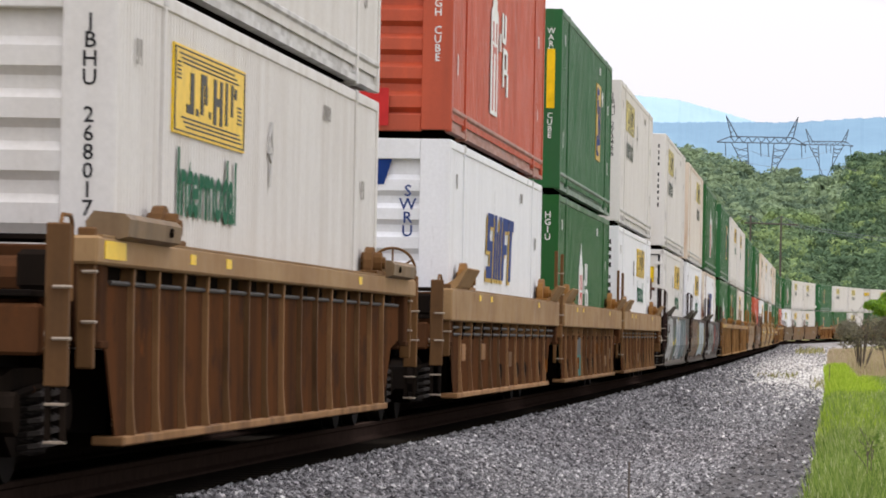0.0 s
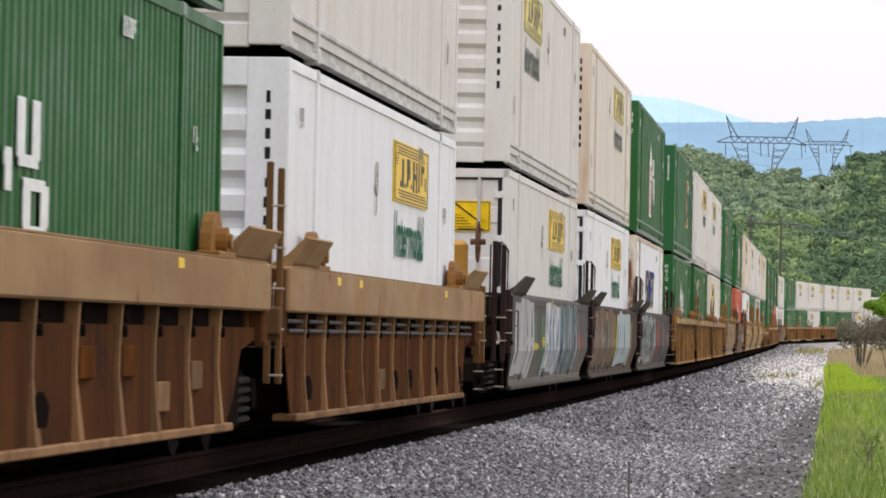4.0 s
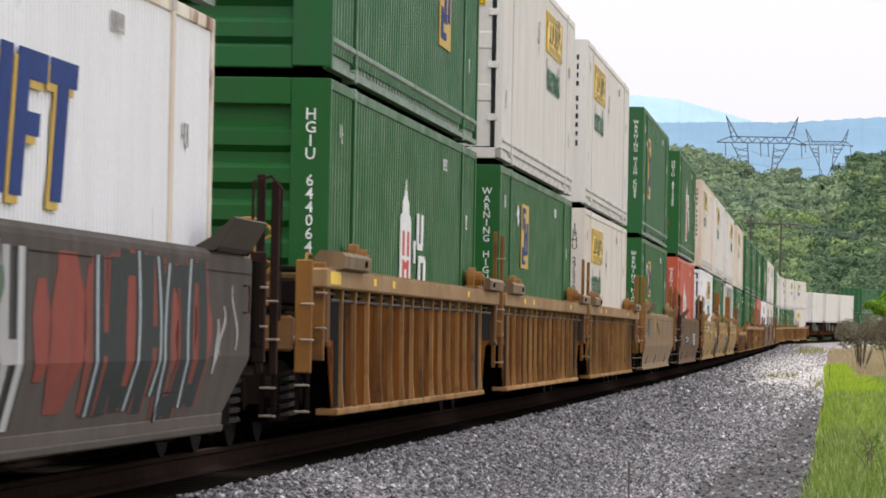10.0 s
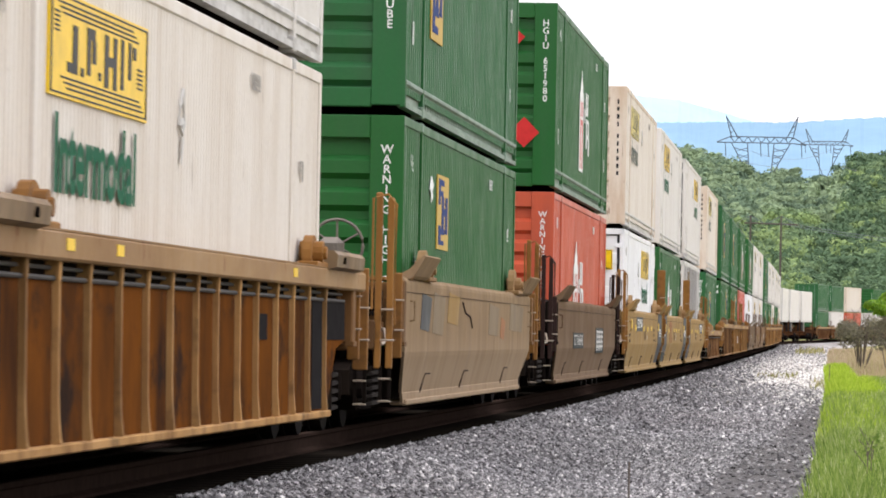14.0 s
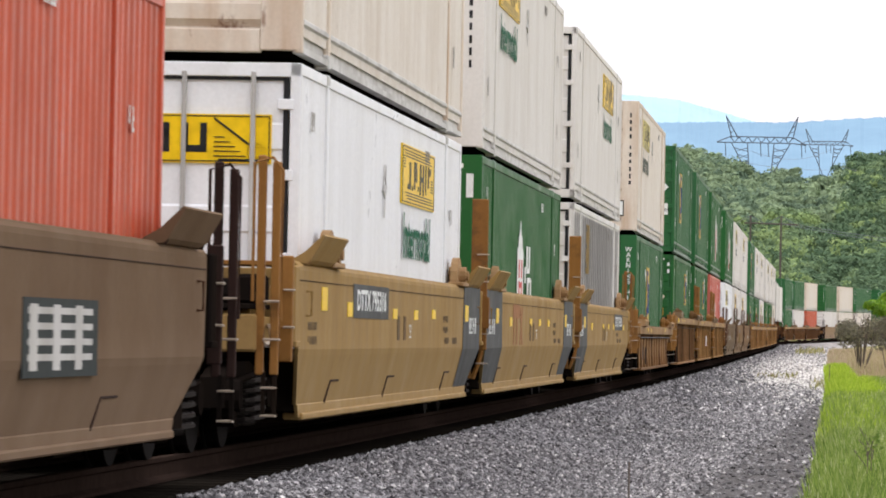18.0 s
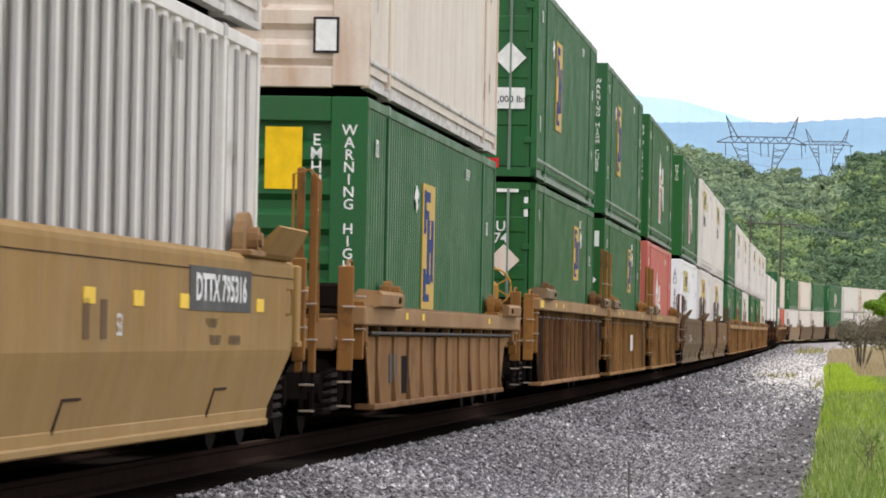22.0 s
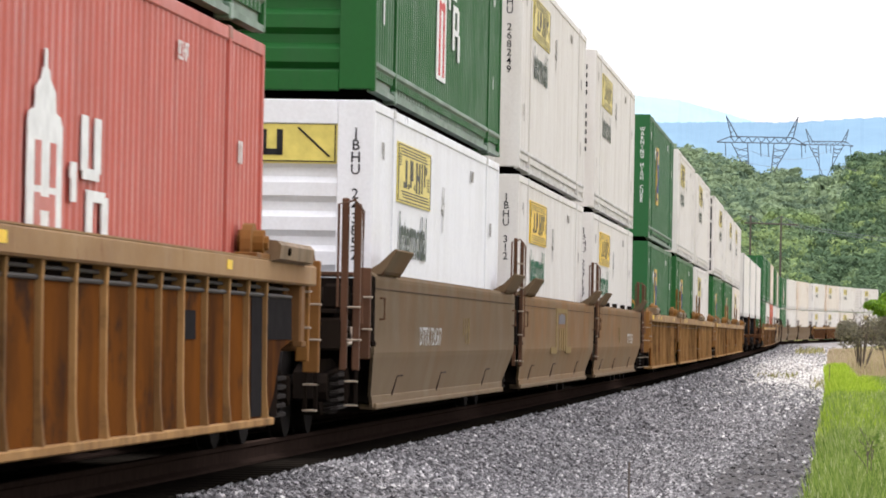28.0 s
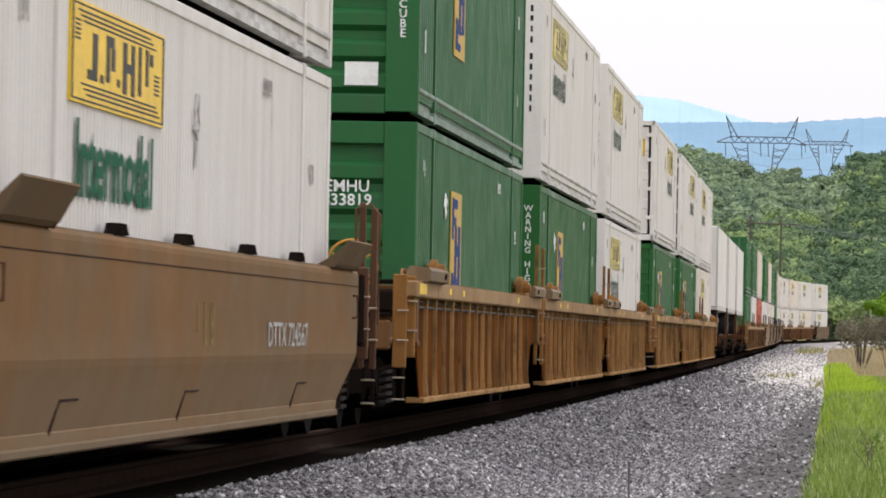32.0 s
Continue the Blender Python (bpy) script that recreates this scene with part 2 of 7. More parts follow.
WHITE_INK = plain("white_lettering", (0.78, 0.80, 0.78), 0.5)
WORN_WHITE = plain("worn_white_lettering", (0.46, 0.45, 0.42), 0.6)
RED_INK = plain("red_lettering", (0.55, 0.03, 0.03), 0.5)
FADED_INK = plain("faded_grey_lettering", (0.36, 0.34, 0.31), 0.6)


GRAFFITI = painted("oversprayed_grey_side", (0.120, 0.110, 0.103), (0.10, 0.085, 0.07), 0.6, 0.03, 0.75, gloss=0.03, dust_bounce=(0.19, 0.165, 0.14))
GRAFFITI_B = painted("oversprayed_brown_side", (0.080, 0.060, 0.051), (0.050, 0.037, 0.030), 0.6, 0.03, 0.75, gloss=0.03, dust_bounce=(0.105, 0.086, 0.071))
GRAFFITI_C = painted("oversprayed_dull_side", (0.095, 0.082, 0.074), (0.06, 0.05, 0.043), 0.6, 0.03, 0.75, gloss=0.03, dust_bounce=(0.125, 0.107, 0.092))

# ---- mesh helpers ----
MESHES = {}
SMALL = ("serial_lettering", "small_lettering", "stud_strip", "sign_ink", "brand_lettering", "lettering_edge", "sign_mark", "tower_core", "serial", "warning", "word", "size_mark", "sticker_words", "graffiti_paint", "groove_strip")     # joined small marks


def made(name, bm, mat):
    me = bpy.data.meshes.new(name)
    bm.normal_update()
    bm.to_mesh(me)
    bm.free()
    me.materials.append(mat)
    return me


def put(name, me, parent=None, m=None, label="", mat=None):
    """Links a mesh as one object under a thing or a part; a second material gets its own copy of the mesh."""
    ob = new(name, me)
    if parent is not None:
        ob.parent = parent
    if m is not None:
        ob.matrix_basis = m
    if label:
        ob["label"] = label
    if name in SMALL:
        ob["kind"] = "stuff"
    return ob


def part(name, bm, mat, parent, label="", m=None):
    return put(name, made(name, bm, mat), parent, m, label)


def cached(key, build, mat):
    """A mesh built once for each material."""
    k = (key, mat.name)
    if k not in MESHES:
        MESHES[k] = made(str(key if isinstance(key, str) else key[0]), build(), mat)
    return MESHES[k]


def hexa(bm, lo, hi, top=None, bevel=0.0):
    """A box from lo to hi; top shrinks or shifts its upper face: (x0, x1, y0, y1)."""
    x0, y0, z0 = lo
    x1, y1, z1 = hi
    tx0, tx1, ty0, ty1 = top if top else (x0, x1, y0, y1)
    v = [bm.verts.new(c) for c in ((x0, y0, z0), (x1, y0, z0), (x1, y1, z0), (x0, y1, z0), (tx0, ty0, z1), (tx1, ty0, z1), (tx1, ty1, z1), (tx0, ty1, z1))]
    fs = [bm.faces.new([v[i] for i in f]) for f in ((3, 2, 1, 0), (4, 5, 6, 7), (0, 1, 5, 4), (1, 2, 6, 5), (2, 3, 7, 6), (3, 0, 4, 7))]
    if bevel:
        edges = {e for f in fs for e in f.edges}
        bmesh.ops.bevel(bm, geom=list(edges), offset=bevel, segments=1, affect="EDGES")
    return bm


def box(lo, hi, top=None, bevel=0.0):
    return hexa(bmesh.new(), lo, hi, top, bevel)


def prism(bm, pts, axis, a, b):
    """A polygon of two coordinates pushed along an axis from a to b."""
    def at(p, q):
        return {"x": (q, p[0], p[1]), "y": (p[0], q, p[1]), "z": (p[0], p[1], q)}[axis]
    lo = [bm.verts.new(at(p, a)) for p in pts]
    hi = [bm.verts.new(at(p, b)) for p in pts]
    n = len(pts)
    bm.faces.new(lo[::-1])
    bm.faces.new(hi)
    for i in range(n):
        bm.faces.new((lo[i], lo[(i + 1) % n], hi[(i + 1) % n], hi[i]))
    bmesh.ops.recalc_face_normals(bm, faces=bm.faces)
    return bm


def rod(bm, a, b, r, n=8, r2=None):
    a, b = Vector(a), Vector(b)
    d = b - a
    m = Matrix.Translation((a + b) / 2) @ d.to_track_quat("Z", "Y").to_matrix().to_4x4()
    bmesh.ops.create_cone(bm, cap_ends=True, segments=n, radius1=r, radius2=r if r2 is None else r2, depth=d.length, matrix=m)
    return bm


def bent(bm, pts, r, n=6):
    """A tube through the points, in one piece."""
    pts = [Vector(p) for p in pts]
    rings = []
    for i, p in enumerate(pts):
        d = (pts[min(i + 1, len(pts) - 1)] - pts[max(i - 1, 0)]).normalized()
        q = d.to_track_quat("Z", "Y")
        rings.append([bm.verts.new(p + q @ Vector((r * math.cos(math.tau * k / n), r * math.sin(math.tau * k / n), 0))) for k in range(n)])
    for a, b in zip(rings, rings[1:]):
        for k in range(n):
            bm.faces.new((a[k], a[(k + 1) % n], b[(k + 1) % n], b[k]))
    bm.faces.new(rings[0][::-1])
    bm.faces.new(rings[-1])
    return bm


TEXTS = {}


def lettering(words, size, mat, stacked=False, narrow=1.0, bold=0.010):
    """Built-in font lettering as a flat mesh in its own xz plane, centred."""
    key = (words, size, mat.name, stacked, narrow)
    if key not in TEXTS:
        cu = bpy.data.curves.new("lettering", "FONT")
        cu.body = "\n".join(words) if stacked else words
        cu.size, cu.align_x, cu.align_y = size, "CENTER", "CENTER"
        cu.space_line = 0.82
        cu.offset = size * bold
        cu.resolution_u = 2
        ob = bpy.data.objects.new("lettering", cu)
        me = bpy.data.meshes.new_from_object(ob)
        bpy.data.objects.remove(ob)
        me.transform(Matrix.Diagonal((narrow, 1, 1, 1)))
        me.transform(Matrix.Rotation(radians(90), 4, "X"))
        me.materials.clear()
        me.materials.append(mat)
        TEXTS[key] = me
    return TEXTS[key]


# ---- the line ----
KNOTS = [-200, -60, 100, 200, 300, 350, 400, 450, 500, 560, 700]
BENDS = [0.0, -0.074, -0.039, 0.042, -0.028, -0.205, 1.387, 0.288, 1.123, 1.603, 1.9]     # turn to the right, thousandths of a radian a metre
SS = np.arange(-560, 1100, 1.0)
_k = np.interp(SS, KNOTS, BENDS) / 1000
_h = np.concatenate([[0], np.cumsum((_k[1:] + _k[:-1]) / 2)])
_h += radians(5.0251) - np.interp(0, SS, _h)
_hm = (_h[1:] + _h[:-1]) / 2
_X = np.concatenate([[0], np.cumsum(np.sin(_hm))])
_Y = np.concatenate([[0], np.cumsum(np.cos(_hm))])
_X += -1.7387 - np.interp(0, SS, _X)
_Y += 48.0 - np.interp(0, SS, _Y)


def rise(s):
    return 0.0482 * (max(s, 0.0) / 100) ** 2


def line(s, right=0.0, up=0.0):
    """A place s metres along the line, so far right of its middle and above its rail heads."""
    h = float(np.interp(s, SS, _h))
    return Vector((float(np.interp(s, SS, _X)) + right * math.cos(h), float(np.interp(s, SS, _Y)) - right * math.sin(h), rise(s) + up))


def run(t):
    """How far the train has come at t seconds."""
    return 14.4251 * (t - 16) + 0.0291 * (t - 16) ** 2 / 2


def riding(u, t, up=0.0, half=8.0):
    """The pose of a rigid body whose middle is at u of the train."""
    s = u - run(t)
    a, b = line(s - half), line(s + half)
    d = b - a
    m = Matrix.Rotation(math.atan2(d.y, d.x), 4, "Z") @ Matrix.Rotation(-math.asin(d.z / d.length), 4, "Y")
    return Matrix.Translation((a + b) / 2 + Vector((0, 0, up))) @ m


RIDERS = []      # every thing that rides: the object, its place in the train, its height

# ---- ground ----
def stony(name, a, b, c, pale, oily_shade=False):
    """Crushed grey stone; a sunlit stretch is painted into it as a paler tone."""
    m, nt, bs = material(name)
    v = coords(nt, shift=False)
    vo = add(nt, "ShaderNodeTexVoronoi", Scale=17.0)
    nt.links.new(v, vo.inputs["Vector"])
    big = noise_of(nt, v, 0.35, 6.0, 0.7)
    fine = noise_of(nt, v, 30.0, 4.0)
    stone = ramp(nt, vo.outputs["Color"], [(0.1, a), (0.5, b), (0.9, c)])
    col = mixed(nt, ramp(nt, vo.outputs["Distance"], [(0.25, (0, 0, 0)), (0.6, (0.75, 0.75, 0.75))]), stone, (0.045, 0.04, 0.036))
    col = mixed(nt, ramp(nt, big, [(0.4, (0, 0, 0)), (0.75, (0.5, 0.5, 0.5))]), col, tuple(x * 0.72 for x in b))
    col = mixed(nt, 0.25, col, ramp(nt, fine, [(0.3, (0.3, 0.3, 0.3)), (0.7, (1, 1, 1))]), "MULTIPLY")
    sep = nt.nodes.new("ShaderNodeSeparateXYZ")
    nt.links.new(v, sep.inputs[0])
    ax = nt.nodes.new("ShaderNodeMath")          # the painted sunlight spreads over the strip's outer edge first
    ax.operation = "MULTIPLY_ADD"
    ax.inputs[1].default_value, ax.inputs[2].default_value = 24.0, 23.0
    nt.links.new(sep.outputs["X"], ax.inputs[0])
    ay = nt.nodes.new("ShaderNodeMath")
    ay.operation = "MULTIPLY_ADD"
    ay.inputs[1].default_value = 1.0 - 24.0 * 0.0879
    nt.links.new(sep.outputs["Y"], ay.inputs[0])
    nt.links.new(ax.outputs[0], ay.inputs[2])
    far = nt.nodes.new("ShaderNodeMapRange")
    far.inputs["From Min"].default_value, far.inputs["From Max"].default_value = 95.0, 190.0
    nt.links.new(ay.outputs[0], far.inputs["Value"])
    wob = nt.nodes.new("ShaderNodeMath")
    wob.operation = "MULTIPLY"
    nt.links.new(far.outputs[0], wob.inputs[0])
    nt.links.new(ramp(nt, noise_of(nt, v, 0.8, 6.0, 0.75), [(0.30, (0.25, 0.25, 0.25)), (0.62, (1, 1, 1))]), wob.inputs[1])
    col = mixed(nt, wob.outputs[0], col, mixed(nt, 0.45, pale, stone))
    # nearly black: oil, and the shade under the train put into the colour
    if oily_shade:
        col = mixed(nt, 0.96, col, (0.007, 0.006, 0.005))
    nt.links.new(col, bs.inputs["Base Color"])
    bs.inputs["Roughness"].default_value = 0.95
    bs.inputs["Specular IOR Level"].default_value = 0.0
    bumped(nt, bs, vo.outputs["Distance"], 0.9, 0.03)
    return m


STONE = stony("crushed_stone", (0.075, 0.072, 0.076), (0.145, 0.140, 0.144), (0.30, 0.29, 0.295), (0.62, 0.58, 0.54))


def stone_piece(name, stops):
    m, nt, bs = material(name)
    g = nt.nodes.new("ShaderNodeNewGeometry")
    v = coords(nt, shift=False)
    c = ramp(nt, g.outputs["Random Per Island"], stops)
    n = noise_of(nt, v, 60.0, 3.0)
    c = mixed(nt, 0.3, c, ramp(nt, n, [(0.3, (0.4, 0.4, 0.4)), (0.7, (1, 1, 1))]), "MULTIPLY")
    nt.links.new(c, bs.inputs["Base Color"])
    bs.inputs["Roughness"].default_value = 0.9
    bs.inputs["Specular IOR Level"].default_value = 0.08
    return m


def leafy(name, stops, rough=0.6, lit=0.35, patch=0.06):
    """Leaves and blades, each with its own shade, that let some light through."""
    m, nt, bs = material(name)
    g = nt.nodes.new("ShaderNodeNewGeometry")
    v = coords(nt, shift=False)
    big = noise_of(nt, v, patch, 4.0)
    c = ramp(nt, g.outputs["Random Per Island"], stops)
    c = mixed(nt, ramp(nt, big, [(0.4, (0, 0, 0)), (0.65, (0.5, 0.5, 0.5))]), c, tuple(0.6 * x for x in stops[0][1]))
    nt.links.new(c, bs.inputs["Base Color"])
    bs.inputs["Roughness"].default_value = rough
    bs.inputs["Specular IOR Level"].default_value = 0.15
    tr = nt.nodes.new("ShaderNodeBsdfTranslucent")
    nt.links.new(c, tr.inputs["Color"])
    mx = nt.nodes.new("ShaderNodeMixShader")
    mx.inputs["Fac"].default_value = lit
    out = nt.nodes["Material Output"]
    nt.links.new(bs.outputs[0], mx.inputs[1])
    nt.links.new(tr.outputs[0], mx.inputs[2])
    nt.links.new(mx.outputs[0], out.inputs["Surface"])
    return m


BLADES = leafy("meadow_grass", [(0.0, (0.10, 0.17, 0.030)), (0.5, (0.22, 0.32, 0.060)), (0.85, (0.36, 0.43, 0.13)), (1.0, (0.56, 0.58, 0.32))], 0.7, 0.5, 0.9)
# brighter copy of the grass: sunlight on the further stretch is in its colour
BLADES_SUNLIT = leafy("sunlit_lime_grass", [(0.0, (0.20, 0.32, 0.020)), (0.5, (0.34, 0.49, 0.035)), (1.0, (0.52, 0.62, 0.10))], 0.7, 0.5, 0.5)
STRAW = leafy("dry_grass", [(0.0, (0.34, 0.26, 0.16)), (0.6, (0.46, 0.37, 0.25)), (1.0, (0.30, 0.28, 0.12))], 0.8, 0.3)
LEAVES = leafy("wood_leaves", [(0.0, (0.125, 0.190, 0.095)), (0.5, (0.170, 0.245, 0.120)), (1.0, (0.215, 0.300, 0.145))], 0.9, 0.22, 0.03)
LEAVES_LIGHT = leafy("light_wood_leaves", [(0.0, (0.185, 0.265, 0.105)), (0.5, (0.245, 0.335, 0.135)), (1.0, (0.310, 0.400, 0.170))], 0.9, 0.25, 0.03)
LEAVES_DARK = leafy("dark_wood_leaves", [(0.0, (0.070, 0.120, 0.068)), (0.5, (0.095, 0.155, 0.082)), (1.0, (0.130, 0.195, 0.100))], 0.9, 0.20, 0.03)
# distance haze is put into these leaves: a paler, bluer green
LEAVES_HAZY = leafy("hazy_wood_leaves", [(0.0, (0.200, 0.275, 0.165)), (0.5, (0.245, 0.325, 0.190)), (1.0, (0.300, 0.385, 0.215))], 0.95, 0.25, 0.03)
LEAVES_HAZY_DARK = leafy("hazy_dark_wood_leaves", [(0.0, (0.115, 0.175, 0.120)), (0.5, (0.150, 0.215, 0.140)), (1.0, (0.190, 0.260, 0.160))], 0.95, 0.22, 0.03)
LEAVES_NEAR = leafy("fresh_leaves", [(0.0, (0.10, 0.20, 0.015)), (0.6, (0.17, 0.32, 0.02)), (1.0, (0.28, 0.42, 0.04))], 0.5, 0.5)
LEAVES_DULL = leafy("dull_bush_leaves", [(0.0, (0.14, 0.125, 0.095)), (0.6, (0.20, 0.185, 0.13)), (1.0, (0.26, 0.25, 0.15))], 0.8, 0.4)
WEEDS = leafy("weed_leaves", [(0.0, (0.22, 0.22, 0.07)), (0.6, (0.34, 0.32, 0.12)), (1.0, (0.44, 0.34, 0.20))], 0.7, 0.4)
BARK = plain("grey_bark", (0.14, 0.115, 0.095), 0.9)
POLEWOOD = plain("weathered_pole_wood", (0.10, 0.085, 0.075), 0.85)
LATTICE = plain("galvanised_lattice", (0.11, 0.125, 0.15), 0.6, 0.2)

soil, _nt, _b = material("meadow_soil")
_v = coords(_nt, shift=False)
_c = ramp(_nt, noise_of(_nt, _v, 0.25, 8.0, 0.7), [(0.3, (0.11, 0.13, 0.035)), (0.5, (0.24, 0.22, 0.11)), (0.75, (0.36, 0.29, 0.19))])
_nt.links.new(_c, _b.inputs["Base Color"])
_b.inputs["Roughness"].default_value = 0.95
_b.inputs["Specular IOR Level"].default_value = 0.0
bumped(_nt, _b, noise_of(_nt, _v, 12.0, 5.0), 0.6, 0.05)


def profile(s, r):
    """Height of the ground r metres right of the line: ballast shoulder, flat gravel, a low bank."""
    a = abs(r)
    if a < 1.75:
        z = -0.20
    elif a < 2.9:
        z = -0.20 - 0.30 * (a - 1.75) / 1.15
    else:
        z = -0.50
    if r > 8.0 and s > 60:
        z += min(1.0, (s - 60) / 80) * 0.55 * (1 - math.exp(-(r - 8.0) / 6.0)) * min(1.0, (r - 8.0) / 3.0)
    if r < -12:
        z -= min(3.0, (-12 - r) * 0.05)
    return z + 0.02 * noise.noise((s * 0.3, r * 0.5, 0.0)) * (1.0 if a > 2 else 0.2)


def sheet(name, s0, s1, ds, rs, mat, kind="structure", lift=0.0):
    ss = np.arange(s0, s1 + 0.01, ds)
    pts, faces = [], []
    for s in ss:
        for r in rs:
            p = line(s, r)
            pts.append((p.x, p.y, p.z + profile(s, r) + lift))
    n = len(rs)
    for i in range(len(ss) - 1):
        for j in range(n - 1):
            q = i * n + j
            faces.append((q, q + 1, q + n + 1, q + n))
    me = bpy.data.meshes.new(name)
    me.from_pydata(pts, [], faces)
    me.materials.append(mat)
    for f in me.polygons:
        f.use_smooth = True
    return tagged(put(name, me), kind=kind)


def ground_sheet():
    """One sheet to the horizon; its rows follow the line's rise, its columns the line's middle."""
    ys = [-300, -120, -40] + list(range(0, 620, 6)) + [640, 700, 800, 1000, 1300, 1700, 2300, 3200, 4600]
    rs = [-3000, -1200, -500, -200, -80, -35, -16, -8, -4.2, -1.5, 1.5, 3.2, 4.6, 5.3, 6.2, 8.0, 10, 13, 18, 25, 40, 80, 160, 400, 1000, 3000]
    pts, faces, n = [], [], len(rs)
    for y in ys:
        s = y - 48.0
        mid = float(np.interp(min(y, 560), _Y, _X))
        for r in rs:
            pts.append((mid + r, y, rise(min(s, 560)) + profile(min(s, 560), r) - (0.05 if abs(r) > 5.2 else 0.12)))
    for i in range(len(ys) - 1):
        for j in range(n - 1):
            q = i * n + j
            faces.append((q, q + 1, q + n + 1, q + n))
    me = bpy.data.meshes.new("ground")
    me.from_pydata(pts, [], faces)
    me.materials.append(soil)
    for f in me.polygons:
        f.use_smooth = True
    return tagged(put("ground", me), kind="structure")


ground = ground_sheet()
tagged(ground, "green and straw-coloured meadow ground beside the line", "ground")
bed = sheet("gravel_bed", -70, 560, 2.0, [1.45, 1.75, 2.3, 2.9, 3.8, 4.7, 5.3, 6.6], STONE)
OILY_SHADED = stony("oil_and_shade_black_stone", (0.03, 0.028, 0.027), (0.05, 0.045, 0.04), (0.09, 0.08, 0.07), (0.2, 0.18, 0.16), True)
tagged(sheet("track_bed", -70, 560, 2.0, [-4.5, -2.9, -1.75, -0.9, 0.9, 1.45], OILY_SHADED), "oily ballast between and beside the rails, shade painted in", "ballast")
tagged(bed, "grey crushed-stone ballast bed and gravel strip", "ballast")


GREY_STONES = [(0.0, (0.055, 0.052, 0.055)), (0.4, (0.155, 0.15, 0.154)), (0.8, (0.285, 0.277, 0.28)), (0.95, (0.42, 0.40, 0.40)), (1.0, (0.72, 0.70, 0.68))]
SUNLIT_STONES = [(0.0, (0.26, 0.24, 0.22)), (0.3, (0.55, 0.52, 0.48)), (0.7, (0.76, 0.73, 0.69)), (1.0, (0.88, 0.86, 0.82))]


def scatter_stones():
    """Loose stones: grey beside the track, mixed more and more with pale, sunlit-coloured ones further on."""
    rng = np.random.default_rng(3)
    octa = np.array([(1, 0, 0), (-1, 0, 0), (0, 1, 0), (0, -1, 0), (0, 0, 1), (0, 0, -1)], float)
    tri = np.array([(0, 2, 4), (2, 1, 4), (1, 3, 4), (3, 0, 4), (2, 0, 5), (1, 2, 5), (3, 1, 5), (0, 3, 5)])
    vs, fs, base = {0: [], 1: []}, {0: [], 1: []}, {0: 0, 1: 0}
    for s0, s1, per, size in ((-16, 0, 400, 0.025), (0, 18, 320, 0.027), (18, 45, 150, 0.033), (45, 95, 50, 0.043), (95, 160, 24, 0.052), (160, 290, 11, 0.062), (290, 420, 5, 0.07)):
        n = int((s1 - s0) * 4.6 * per)
        s = rng.uniform(s0, s1, n)
        r = rng.uniform(1.35, 5.6, n)
        keep = rng.random(n) < np.where((r > 4.35 + 0.012 * (s + 16)) & (s < 55), 0.07, np.where(r < 1.6, 0.5, 1.0))
        for si, ri in zip(s[keep], r[keep]):
            p = line(si, ri)
            z = p.z + profile(si, ri)
            share = np.interp(si + 14 * (ri - 4.2) + 30 * noise.noise((si * 0.05, ri * 0.9, 4.0)), (40, 75, 120, 200, 320), (0.0, 0.18, 0.92, 0.75, 0.3)) * np.interp(ri, (1.9, 3.0), (0.1, 1.0))
            kind = 1 if rng.random() < share else 0
            k = size * rng.uniform(0.55, 1.5)
            v = octa * rng.uniform(0.6, 1.25, (6, 3)) * (k, k * rng.uniform(0.6, 1.1), k * rng.uniform(0.5, 0.9))
            a, b = rng.uniform(0, 6.28), rng.uniform(-0.7, 0.7)
            ca, sa, cb, sb = math.cos(a), math.sin(a), math.cos(b), math.sin(b)
            x, y, zz = v[:, 0], v[:, 1] * cb - v[:, 2] * sb, v[:, 1] * sb + v[:, 2] * cb
            vs[kind].append(np.stack([p.x + x * ca - y * sa, p.y + x * sa + y * ca, z + zz + k * 0.25], 1))
            fs[kind].append(tri + base[kind])
            base[kind] += 6
    for kind, name, stops, label in ((0, "ballast_stones", GREY_STONES, "loose broken grey ballast stones on the gravel bed"), (1, "sunlit_stones", SUNLIT_STONES, "pale stones on the gravel bed, coloured as sunlit")):
        me = bpy.data.meshes.new(name)
        me.from_pydata(np.concatenate(vs[kind]).tolist(), [], np.concatenate(fs[kind]).tolist())
        me.materials.append(stone_piece(name, stops))
        tagged(put(name, me), label, "gravel", kind="stuff")


scatter_stones()


